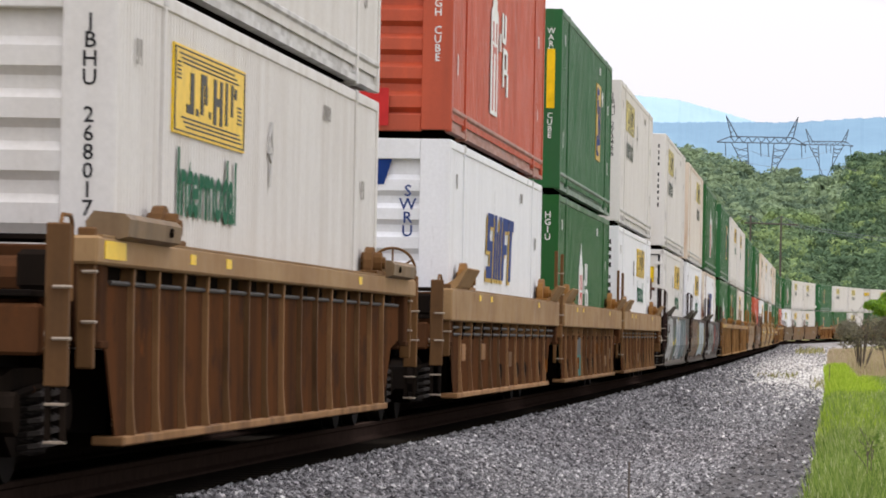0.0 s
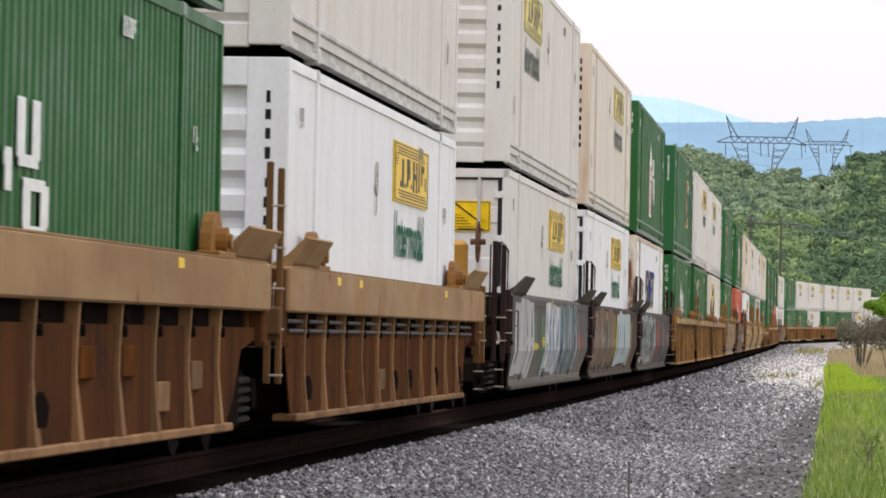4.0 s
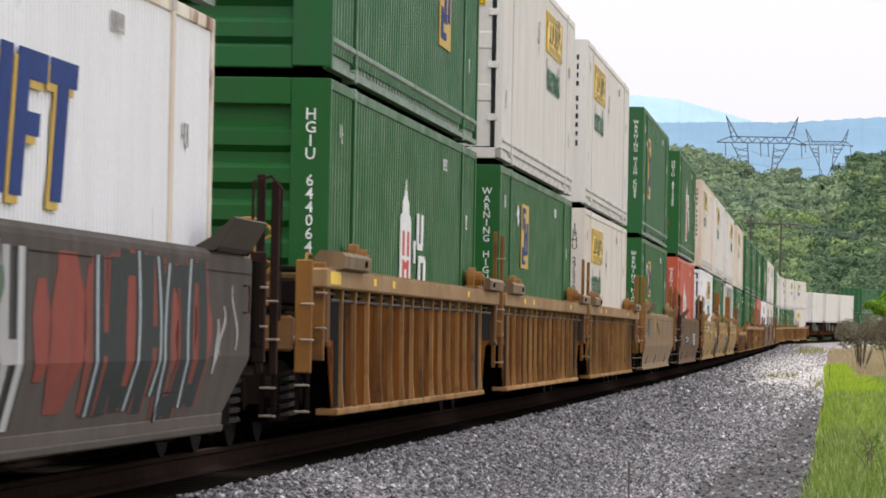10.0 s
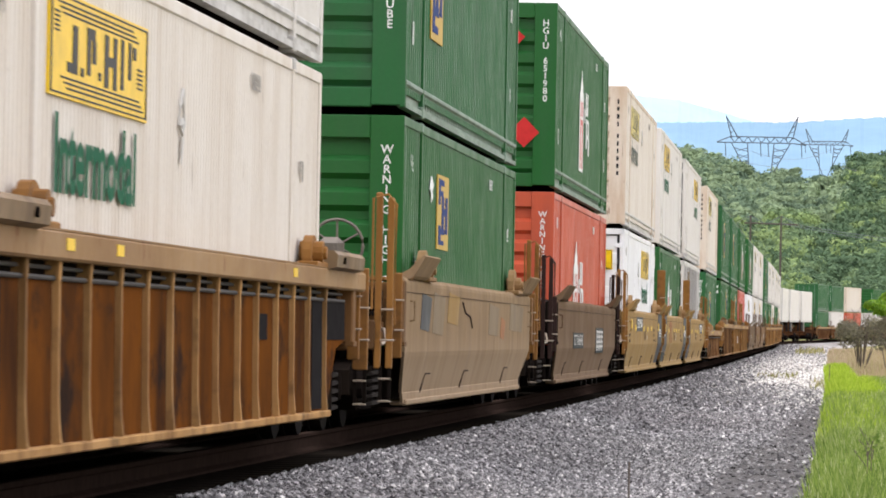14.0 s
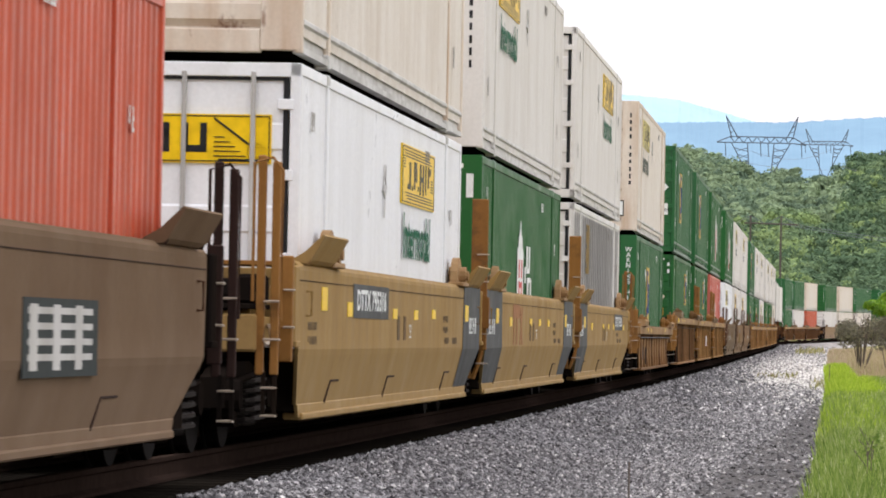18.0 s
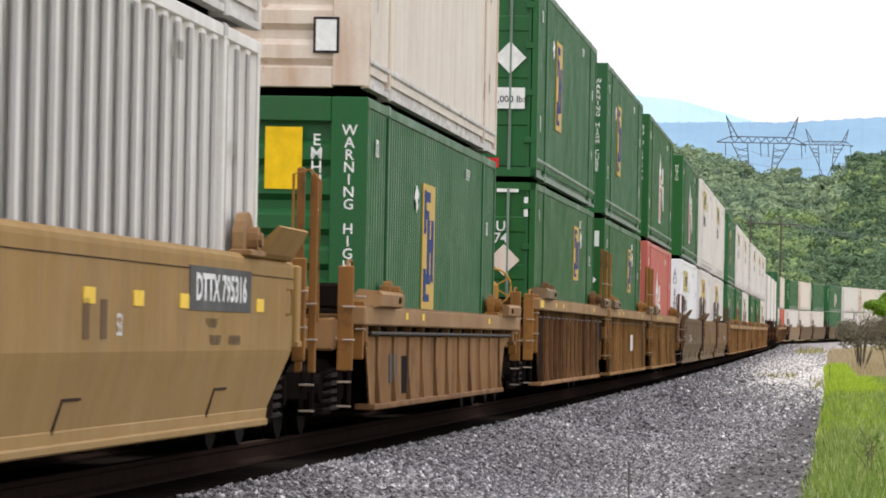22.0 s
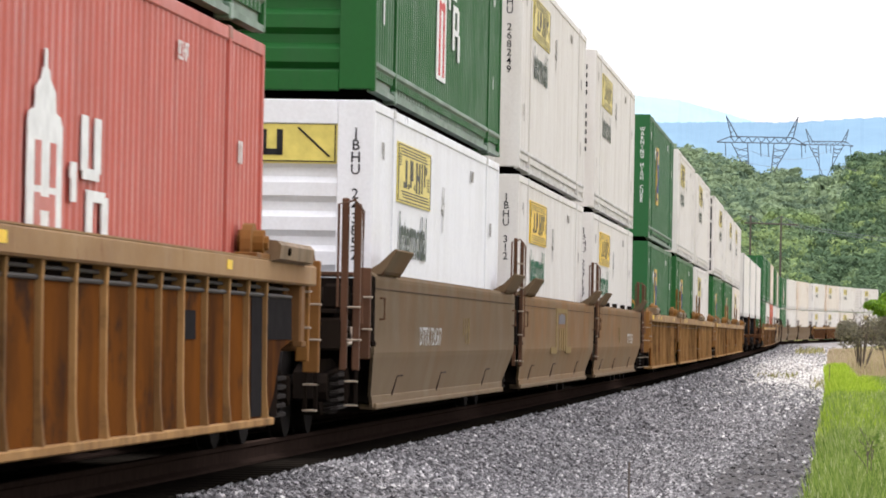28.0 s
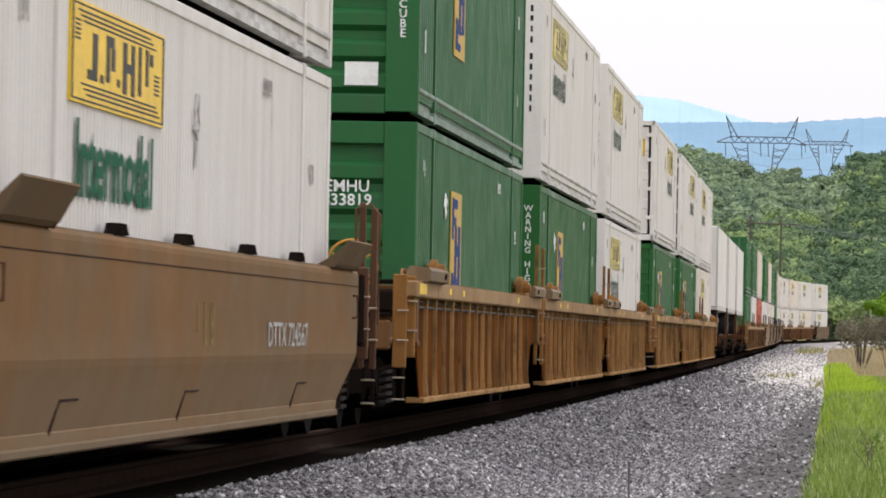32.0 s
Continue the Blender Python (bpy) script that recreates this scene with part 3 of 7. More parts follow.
# rails and sleepers
def rails():
    prof = [(-0.075, -0.185), (0.075, -0.185), (0.075, -0.165), (0.012, -0.14), (0.012, -0.05), (0.037, -0.035), (0.037, -0.004), (0.030, 0.0), (-0.030, 0.0), (-0.037, -0.004), (-0.037, -0.035), (-0.012, -0.05), (-0.012, -0.14), (-0.075, -0.165)]
    ss = np.arange(-70, 600, 2.5)
    for side in (-0.755, 0.755):
        pts, faces, n = [], [], len(prof)
        for s in ss:
            for a, z in prof:
                p = line(s, side + a, z)
                pts.append(p[:])
        for i in range(len(ss) - 1):
            for j in range(n):
                a, b = i * n + j, i * n + (j + 1) % n
                faces.append((a, b, b + n, a + n))
        me = bpy.data.meshes.new("rail")
        me.from_pydata(pts, [], faces)
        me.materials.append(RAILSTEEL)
        tagged(put("rail", me), "rusty steel rail on wooden sleepers", "rail", "rails", "structure")
    tie = box((-1.3, -0.115, -0.36), (1.3, 0.115, -0.187), None, 0.012)
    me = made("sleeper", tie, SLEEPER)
    owner = tagged(new("sleepers"), "creosoted wooden sleepers in the ballast, shade painted into their tone", "sleepers", kind="structure")
    far = bmesh.new()
    for i in range(900):
        s = -40 + i * 0.6
        p = line(s)
        h = float(np.interp(s, SS, _h))
        m = Matrix.Translation(p) @ Matrix.Rotation(-h, 4, "Z")
        if i < 170:
            put("sleeper", me, owner, m)
        else:
            k = len(far.verts)
            hexa(far, (-1.3, -0.115, -0.36), (1.3, 0.115, -0.187))
            far.verts.ensure_lookup_table()
            bmesh.ops.transform(far, matrix=m, verts=far.verts[k:])
    ob = part("far_sleepers", far, SLEEPER, owner)
    ob["kind"] = "stuff"


rails()


# ---- containers: origin on the floor's middle, -x end faces the camera, -y side too ----
CL, CW, CH = 8.075, 1.295, 2.896


def flutes(x0, x1, z0, z1, pitch, depth, ratio=0.3):
    bm = bmesh.new()
    xs = []
    n = max(1, round((x1 - x0) / pitch))
    p = (x1 - x0) / n
    for i in range(n):
        a = x0 + i * p
        xs += [(a, 0), (a + p * (0.5 - ratio / 2), 0), (a + p * 0.5, 1), (a + p * (1 - ratio / 2), 1)]
    xs.append((x1, 0))
    lo = [bm.verts.new((x, d * depth, z0)) for x, d in xs]
    hi = [bm.verts.new((x, d * depth, z1)) for x, d in xs]
    for i in range(len(xs) - 1):
        bm.faces.new((lo[i], lo[i + 1], hi[i + 1], hi[i]))
    return bm


FACE_SIDE = Matrix.Identity(4)
TURN = Matrix.Rotation(math.pi, 4, "Z")
FACE_END = Matrix.Rotation(-math.pi / 2, 4, "Z")     # side drawing laid on the -x end


def end_front(ob, paint, style, post_paint):
    """Blind front end: wide corner panels and horizontal pressings between them."""
    me = cached("corner_panel", lambda: box((-CL, -CW, 0.02), (-CL + 0.10, -0.94, CH), None, 0.008), post_paint)
    put("corner_panel", me, ob)
    me = cached("corner_panel_off", lambda: box((-CL, 0.94, 0.02), (-CL + 0.10, CW, CH), None, 0.008), post_paint)
    put("corner_panel", me, ob)

    def pressings():
        prof = [(-CL + 0.10, 0.05)]
        for i in range(7):
            z = 0.22 + i * 0.335
            prof += [(-CL + 0.10, z), (-CL + 0.035, z + 0.06), (-CL + 0.035, z + 0.19), (-CL + 0.10, z + 0.25)]
        prof += [(-CL + 0.10, CH - 0.05), (-CL + 0.13, CH - 0.05), (-CL + 0.13, 0.05)]
        return prism(bmesh.new(), prof, "y", -0.94, 0.94)
    put("front_wall", cached("front_wall", pressings, paint), ob)
    put("header", cached("header", lambda: box((-CL + 0.005, -0.94, CH - 0.24), (-CL + 0.11, 0.94, CH), None, 0.01), paint), ob)
    put("sill", cached("sill", lambda: box((-CL + 0.01, -0.94, 0.0), (-CL + 0.11, 0.94, 0.2), None, 0.01), post_paint), ob)


def end_doors(ob, paint, sign):
    """Door end: frame, two doors with lock rods, black gaskets, hinges, a sign across."""
    def frame_mesh():
        bm = bmesh.new()
        for y in (-CW, CW - 0.09):
            hexa(bm, (-CL, y, 0), (-CL + 0.12, y + 0.09, CH), None, 0.006)
        hexa(bm, (-CL, -CW, CH - 0.12), (-CL + 0.12, CW, CH), None, 0.006)
        hexa(bm, (-CL, -CW, 0.0), (-CL + 0.12, CW, 0.14), None, 0.006)
        return bm
    put("door_frame", cached("door_frame", frame_mesh, paint), ob)
    for y0, y1 in ((-1.17, -0.02), (0.02, 1.17)):
        def leaf():
            prof = [(-CL + 0.04, 0.16)]
            for z in (0.75, 1.45, 2.15):
                prof += [(-CL + 0.04, z), (-CL + 0.025, z + 0.02), (-CL + 0.025, z + 0.22), (-CL + 0.04, z + 0.24)]
            prof += [(-CL + 0.04, CH - 0.14), (-CL + 0.08, CH - 0.14), (-CL + 0.08, 0.16)]
            return prism(bmesh.new(), prof, "y", y0, y1)
        door = put("door", cached(("door", y0), leaf, paint), ob)
        for y in (y0 + 0.28, y1 - 0.28):
            put("lock_rod", cached(("lock_rod", y), lambda: rod(bmesh.new(), (-CL + 0.004, y, 0.1), (-CL + 0.004, y, CH - 0.08), 0.022, 8), RAIL_GREY if paint not in (GREEN, GREEN_DARK) else RAIL_GREEN), door)
        for z in (0.5, 1.2, 1.9, 2.5):
            yy = -1.24 if y0 < 0 else 1.10
            put("hinge", cached(("hinge", yy, z), lambda: box((-CL - 0.012, yy, z), (-CL + 0.03, yy + 0.14, z + 0.09), None, 0.006), paint), door)
    for y in (-1.19, -0.02, 1.15):
        put("gasket", cached(("gasket", y), lambda: box((-CL + 0.02, y, 0.14), (-CL + 0.045, y + 0.045, CH - 0.12)), BLACK if paint not in (GREEN, GREEN_DARK) else GREEN_DARK), ob)
    put("gasket", cached("gasket_top", lambda: box((-CL + 0.02, -1.17, CH - 0.15), (-CL + 0.046, 1.17, CH - 0.115)), BLACK if paint not in (GREEN, GREEN_DARK) else GREEN_DARK), ob)
    if sign:
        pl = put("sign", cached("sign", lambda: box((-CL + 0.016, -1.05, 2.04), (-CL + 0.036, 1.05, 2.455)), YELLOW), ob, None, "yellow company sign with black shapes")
        put("sign_border", cached("sign_border", lambda: frame_lines(-1.035, 1.035, 2.052, 2.443, 0.010, -CL + 0.012), BLACK), pl)
        def scroll():
            bm = bmesh.new()
            x = -CL + 0.012
            rod(bm, (x, -0.56, 2.42), (x, -0.86, 2.20), 0.010, 6)
            for k in range(5):
                rod(bm, (x, -0.56, 2.10 + 0.04 * k), (x, -0.60 - 0.045 * (4 - k) - 0.05, 2.10 + 0.04 * k), 0.005, 5)
            for r in (0.045, 0.075):
                bmesh.ops.create_cone(bm, cap_ends=False, segments=16, radius1=r, radius2=r, depth=0.012, matrix=Matrix.Translation((x, -0.92, 2.14)) @ Matrix.Rotation(math.pi / 2, 4, "Y"))
            rod(bm, (x, -0.60, 2.07), (x, -0.95, 2.07), 0.008, 6)
            return bm
        put("sign_scroll", cached("sign_scroll", scroll, BLACK), pl)
        for i, y in enumerate((-0.36, -0.04, 0.28, 0.60)):
            put("sign_mark", cached(("sign_mark", i), lambda: mark_shape(i, y - 0.14, 2.13, 2.38, -CL + 0.013), BLACK), pl)


def frame_lines(y0, y1, z0, z1, w, x):
    bm = bmesh.new()
    for lo, hi in (((y0, z0), (y1, z0 + w)), ((y0, z1 - w), (y1, z1)), ((y0, z0), (y0 + w, z1)), ((y1 - w, z0), (y1, z1))):
        hexa(bm, (x, lo[0], lo[1]), (x + 0.004, hi[0], hi[1]))
    return bm


def mark_shape(i, y, z0, z1, x):
    bm = bmesh.new()
    w = 0.06
    hexa(bm, (x, y, z0), (x + 0.004, y + w, z1))
    if i % 2 == 0:
        hexa(bm, (x, y + 0.16, z0), (x + 0.004, y + 0.16 + w, z1))
    hexa(bm, (x, y, (z0, (z0 + z1) / 2, z1 - w, z0)[i % 4]), (x + 0.004, y + 0.22, (z0, (z0 + z1) / 2, z1 - w, z0)[i % 4] + w))
    return bm


def bars_down(rows, size, seed):
    """A column of small plain bars for writing that is too worn to read."""
    r = random.Random(seed)
    bm = bmesh.new()
    z = 0.0
    for i in range(rows):
        if i == 4:
            z -= size * 0.8
        w, h = size * r.uniform(0.26, 0.42), size * r.uniform(0.62, 0.84)
        hexa(bm, (-w / 2, 0, z - h), (w / 2, 0.004, z))
        z -= size * 1.25
    return bm


def row_bars(n, size, seed):
    """A row of small marks of upright and level strokes, for writing that is too worn to read."""
    r = random.Random(seed)
    bm = bmesh.new()
    k = size * 0.16
    for i in range(n):
        x, w = i * size * 0.85, size * r.uniform(0.42, 0.56)
        for a, b, c, d in ((0, k, 0, size), (w - k, w, 0, size), (0, w, size - k, size), (0, w, size * 0.42, size * 0.42 + k), (0, w, 0, k)):
            if r.random() < 0.62:
                hexa(bm, (x + a, 0.0002 * r.random(), c), (x + b, 0.004, d))
        hexa(bm, (x, 0, size * 0.3), (x + k, 0.004, size))
    return bm


SERIALS = {}      # what can be read on a container's end post, by place and level


def logo_scroll(ob, x0, faded):
    """Yellow panel with thin black rules and tall black shapes, a green word below."""
    y = -CW - 0.004
    ye = YELLOW_PALE if faded else YELLOW
    w, z0, z1 = 3.75, 1.985, 2.605
    pl = put("sign_panel", cached(("sign_panel", x0), lambda: box((x0, y, z0), (x0 + w, y + 0.016, z1)), ye), ob, None, "yellow sign panel with black rules")

    def ink():
        bm = bmesh.new()

        def bar(a, b, c, d):
            hexa(bm, (x0 + a, y - 0.004, z0 + c), (x0 + b, y + 0.002, z0 + d))
        for a, b in ((0.04, w - 0.04),):      # thin border
            bar(a, b, 0.592, 0.602)
            bar(a, b, 0.018, 0.028)
            bar(a, a + 0.05, 0.018, 0.602)
            bar(b - 0.05, b, 0.018, 0.602)
        for i in range(3):      # rules above and below the large shapes, ragged at their ends
            bar(0.25 + 0.10 * i, 3.10 + 0.12 * i, 0.555 - 0.030 * i, 0.566 - 0.030 * i)
            bar(0.60 - 0.10 * i, 3.55 - 0.08 * i, 0.055 + 0.030 * i, 0.066 + 0.030 * i)
        for i in range(5):
            bar(0.16, 0.34, 0.38 + 0.028 * i, 0.392 + 0.028 * i)
            bar(3.30, 3.52, 0.20 + 0.030 * i, 0.213 + 0.030 * i)
        for a, b, c, d in ((0.62, 0.86, 0.16, 0.22), (0.80, 0.98, 0.16, 0.45), (1.10, 1.22, 0.16, 0.21), (1.32, 1.46, 0.18, 0.47), (1.46, 1.62, 0.40, 0.47), (1.52, 1.66, 0.26, 0.40), (1.76, 1.86, 0.17, 0.22), (1.98, 2.14, 0.14, 0.47), (2.32, 2.46, 0.14, 0.47), (2.14, 2.32, 0.28, 0.34), (2.62, 2.74, 0.16, 0.48), (2.92, 3.04, 0.24, 0.48), (3.10, 3.24, 0.38, 0.46)):
            bar(a, b, c, d)
        return bm
    put("sign_ink", cached(("sign_ink", x0), ink, BLACK), pl)
    ink2 = DARKGREEN_INK if not faded else INK_GREY_GREEN
    c = x0 - 1.75 if x0 > 0 else x0 + 5.35

    def torn():
        bm = bmesh.new()
        bent(bm, [(c, y, 2.30), (c - 0.10, y, 2.18), (c - 0.14, y, 2.05), (c + 0.02, y, 1.98), (c + 0.10, y, 2.08), (c + 0.05, y, 2.20), (c + 0.03, y, 2.30)], 0.012, 5)
        prism(bm, [(c - 0.10, 2.04), (c + 0.08, 2.06), (c + 0.04, 2.10), (c - 0.08, 2.09)], "y", y - 0.006, y + 0.002)
        prism(bm, [(c - 0.02, 1.78), (c + 0.03, 1.78), (c + 0.10, 1.97), (c + 0.02, 1.97)], "y", y - 0.003, y + 0.002)
        return bm
    put("torn_label", cached(("torn_label", x0), torn, RAIL_GREY), ob)
    me = lettering("Intermodal", 0.64, ink2, narrow=1.10, bold=0.03)
    put("word", me, ob, Matrix.Translation((x0 + w / 2 - 0.1, y - 0.002, 1.63)), "green lettering")


def logo_tower(ob, x0, ink, core):
    """Tall white tower shape beside three large letter shapes."""
    y = -CW - 0.006

    def tower():
        return prism(bmesh.new(), [(x0 + a, z) for a, z in ((0, 0.50), (1.16, 0.50), (1.16, 1.80), (1.08, 1.86), (0.92, 1.88), (0.90, 2.00), (0.72, 2.06), (0.68, 2.12), (0.62, 2.13), (0.60, 2.24), (0.54, 2.24), (0.52, 2.13), (0.46, 2.12), (0.42, 2.06), (0.24, 2.00), (0.22, 1.88), (0.06, 1.86), (0, 1.80))], "y", y, y + 0.008)
    tw = put("tower_mark", cached(("tower_mark", x0), tower, ink), ob, None, "tall white tower mark")

    def slots():
        bm = bmesh.new()
        for a in (0.24, 0.74):
            hexa(bm, (x0 + a, y - 0.003, 0.55), (x0 + a + 0.20, y + 0.004, 1.40))
            hexa(bm, (x0 + a, y - 0.003, 1.44), (x0 + a + 0.20, y + 0.004, 1.70))
        hexa(bm, (x0 + 0.44, y - 0.003, 1.30), (x0 + 0.74, y + 0.004, 1.38))
        return bm
    put("tower_core", cached(("tower_core", x0), slots, core), tw)

    def letters():
        bm = bmesh.new()
        k = 0
        for a, b, c, d in ((1.84, 2.08, 1.58, 1.92), (2.32, 2.56, 1.58, 1.92), (1.90, 2.50, 1.53, 1.60), (2.05, 2.28, 0.95, 1.46), (2.05, 2.75, 1.40, 1.47), (2.62, 2.86, 1.20, 1.44), (2.05, 2.80, 1.13, 1.20), (2.75, 2.98, 0.85, 1.16), (1.48, 1.66, 1.38, 1.62), (1.44, 1.58, 1.52, 1.60)):
            hexa(bm, (x0 + a, y - k, c), (x0 + b, y + 0.008, d))
            k += 0.0004
        return bm
    put("brand_lettering", cached(("brand_lettering", x0), letters, ink), ob)


def logo_panel(ob, x0, z0=0.90, z1=2.30):
    """Upright yellow panel with blue shapes and a white leaf mark beside it."""
    y = -CW - 0.005
    pl = put("sign_panel", cached(("upright_panel", x0, z0), lambda: box((x0, y, z0), (x0 + 1.45, y + 0.012, z1)), GOLD_INK), ob, None, "yellow upright sign panel")

    def ink():
        bm = bmesh.new()
        h = z1 - z0
        for a, b, c, d in ((0.15, 0.38, 0.60, 0.95), (0.15, 0.85, 0.86, 0.94), (0.15, 0.70, 0.72, 0.79), (0.55, 0.82, 0.28, 0.72), (1.02, 1.28, 0.22, 0.72), (0.55, 1.25, 0.46, 0.56), (0.15, 0.42, 0.06, 0.32), (0.15, 0.90, 0.20, 0.28), (0.15, 0.80, 0.06, 0.12)):
            hexa(bm, (x0 + a, y - 0.004 - len(bm.verts) * 0.00005, z0 + c * h), (x0 + b, y + 0.004, z0 + d * h))
        return bm
    put("sign_ink", cached(("upright_ink", x0, z0), ink, BLUE_INK), pl)

    def leaf():
        c, k = x0 + (-0.75 if x0 < 0 else 2.05), z1 - 0.22
        return prism(bmesh.new(), [(c, k - 0.13), (c + 0.24, k - 0.04), (c + 0.12, k), (c + 0.28, k + 0.08), (c, k + 0.17), (c - 0.20, k + 0.02), (c - 0.06, k - 0.02)], "y", y, y + 0.008)
    put("leaf_mark", cached(("leaf_mark", x0, z1), leaf, WHITE_INK), ob)


def logo_slant(ob, x0):
    """Large blue slanting letter shapes with gold undersides."""
    y = -CW - 0.005
    def strokes(dz, dx):
        bm = bmesh.new()
        lean = 0.25
        lay = 0.0
        for a, b, c, d in ((0.0, 1.0, 0.80, 1.0), (0.0, 0.40, 0.45, 0.82), (0.0, 1.0, 0.42, 0.58), (0.62, 1.0, 0.14, 0.50), (0.0, 1.0, 0.0, 0.18), (1.25, 1.6, 0.0, 1.0), (1.75, 2.0, 0.0, 0.75), (2.15, 2.55, 0.0, 1.0), (2.75, 3.15, 0.0, 1.0), (3.15, 3.75, 0.80, 1.0), (3.15, 3.60, 0.42, 0.58), (3.85, 4.85, 0.82, 1.0), (4.15, 4.55, 0.0, 0.82)):
            z0, z1 = 1.36 + c * 0.84, 1.36 + d * 0.84
            k = 0.93
            prism(bm, [(x0 + a * k + lean * c + dx, z0 + dz), (x0 + b * k + lean * c + dx, z0 + dz), (x0 + b * k + lean * d + dx, z1 + dz), (x0 + a * k + lean * d + dx, z1 + dz)], "y", y - lay, y + 0.006)
            lay += 0.0003
        return bm
    put("brand_lettering", cached(("slant_blue", x0), lambda: strokes(0, 0), BLUE_INK), ob, Matrix.Translation((0, -0.006, 0)), "slanting blue letter shapes")
    put("lettering_edge", cached(("slant_gold", x0), lambda: strokes(-0.05, -0.10), GOLD_INK), ob, None, "gold letter edges")


SIDES = {"fine": (0.135, 0.015), "corr": (0.24, 0.017), "deep": (0.62, 0.05)}


def container(u, level, paint, end, logo, side="fine", rail=None, seed=0, label="", end_paint=None, offset=0.0):
    """One 53-foot container; level 0 rides in the well, 1 on top."""
    ob = tagged(new("shipping_container"), label, "container", "containers on the train")
    rail = rail or RAIL_GREY
    ep = end_paint or paint
    pitch, depth = SIDES[side]
    wall = cached(("side_wall", side), lambda: flutes(-CL + 0.09, CL - 0.09, 0.15, CH - 0.09, pitch, depth), paint)
    put("side_wall", wall, ob, Matrix.Translation((0, -CW + 0.012, 0)))
    put("side_wall", wall, ob, Matrix.Translation((0, CW - 0.012, 0)) @ TURN)
    # upright darker grey strips at about the corrugation's pitch
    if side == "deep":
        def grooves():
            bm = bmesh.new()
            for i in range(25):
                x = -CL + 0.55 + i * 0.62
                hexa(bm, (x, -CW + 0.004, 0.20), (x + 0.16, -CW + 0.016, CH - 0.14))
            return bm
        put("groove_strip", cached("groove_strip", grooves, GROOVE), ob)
    put("roof", cached("roof", lambda: box((-CL + 0.05, -CW + 0.02, CH - 0.05), (CL - 0.05, CW - 0.02, CH - 0.012)), paint), ob)
    put("floor", cached("floor", lambda: box((-CL + 0.12, -CW + 0.1, 0.10), (CL - 0.12, CW - 0.1, 0.16)), GRIME_SHADE), ob)
    for m in (FACE_SIDE, TURN):
        put("top_rail", cached("top_rail", lambda: box((-CL + 0.08, -CW, CH - 0.10), (CL - 0.08, -CW + 0.07, CH), None, 0.008), ep if side != "deep" else paint), ob, m)

        def lower():
            bm = bmesh.new()
            prism(bm, [(-CW + 0.012, 0.30), (-CW - 0.006, 0.285), (-CW - 0.006, 0.25), (-CW + 0.045, 0.20), (-CW + 0.045, 0.08), (-CW - 0.002, 0.055), (-CW - 0.002, 0.0), (-CW + 0.09, 0.0), (-CW + 0.09, 0.30)], "x", -CL + 0.1, CL - 0.1)
            return bm
        put("bottom_rail", cached("bottom_rail", lower, rail), ob, m)

        def studs():
            bm = bmesh.new()
            for i in range(37):
                x = -5.6 + i * 11.2 / 36
                hexa(bm, (x - 0.045, -CW + 0.034, 0.105), (x + 0.045, -CW + 0.047, 0.175))
            return bm
        if paint in (GREEN, GREEN_DARK) and m is FACE_SIDE:
            put("stud_strip", cached("stud_strip", studs, rail), ob, m)
        for x in (-6.05, 6.05):
            if m is TURN and u > 280:
                continue
            put("lift_post", cached(("lift_post", x), lambda: box((x - 0.06, -CW - 0.008, 0.0), (x + 0.06, -CW + 0.06, CH), None, 0.006), ep), ob, m)
            put("corner_casting", cached(("casting", x), lambda: box((x - 0.10, -CW - 0.012, -0.03), (x + 0.10, -CW + 0.12, 0.10), None, 0.012), rail), ob, m)
            put("corner_casting", cached(("casting_top", x), lambda: box((x - 0.10, -CW - 0.010, CH - 0.09), (x + 0.10, -CW + 0.12, CH + 0.012), None, 0.012), rail), ob, m)
    put("corner_post", cached("corner_post", lambda: box((-CL + 0.004, -CW - 0.003, 0), (-CL + 0.1, -CW + 0.06, CH), None, 0.01), ep), ob)
    put("corner_post", cached("corner_post_off", lambda: box((-CL + 0.004, CW - 0.06, 0), (-CL + 0.1, CW + 0.003, CH), None, 0.01), ep), ob)
    put("corner_post", cached("corner_post_far", lambda: box((CL - 0.1, -CW - 0.003, 0), (CL, -CW + 0.06, CH), None, 0.01), ep), ob)
    put("corner_post", cached("corner_post_far_off", lambda: box((CL - 0.1, CW - 0.06, 0), (CL, CW + 0.003, CH), None, 0.01), ep), ob)
    put("rear_wall", cached("rear_wall", lambda: box((CL - 0.08, -CW + 0.06, 0.02), (CL - 0.03, CW - 0.06, CH - 0.02)), ep), ob)
    if end.startswith("front"):
        end_front(ob, ep, side, ep)
        if end == "front_sign":
            pl = put("sign", cached("front_sign", lambda: box((-CL + 0.02, -0.935, 2.27), (-CL + 0.034, 0.935, 2.68)), YELLOW_PALE), ob, None, "faded yellow company sign")
            put("sign_ink", cached("front_sign_ink", lambda: frame_lines(-0.92, 0.92, 2.285, 2.665, 0.012, -CL + 0.015), BLACK), pl)
            for i, y in enumerate((-0.20, 0.10, 0.40)):
                put("sign_mark", cached(("front_sign_mark", i), lambda: mark_shape(i, y - 0.20, 2.35, 2.60, -CL + 0.014), BLACK), pl)
            put("sign_ink", cached("front_sign_rule", lambda: rod(bmesh.new(), (-CL + 0.014, -0.55, 2.62), (-CL + 0.014, -0.86, 2.34), 0.010, 6), BLACK), pl)
        dark = paint in (GREEN, GREEN_DARK, RED, RED_PALE)
        ink = WHITE_INK if dark else BLACK
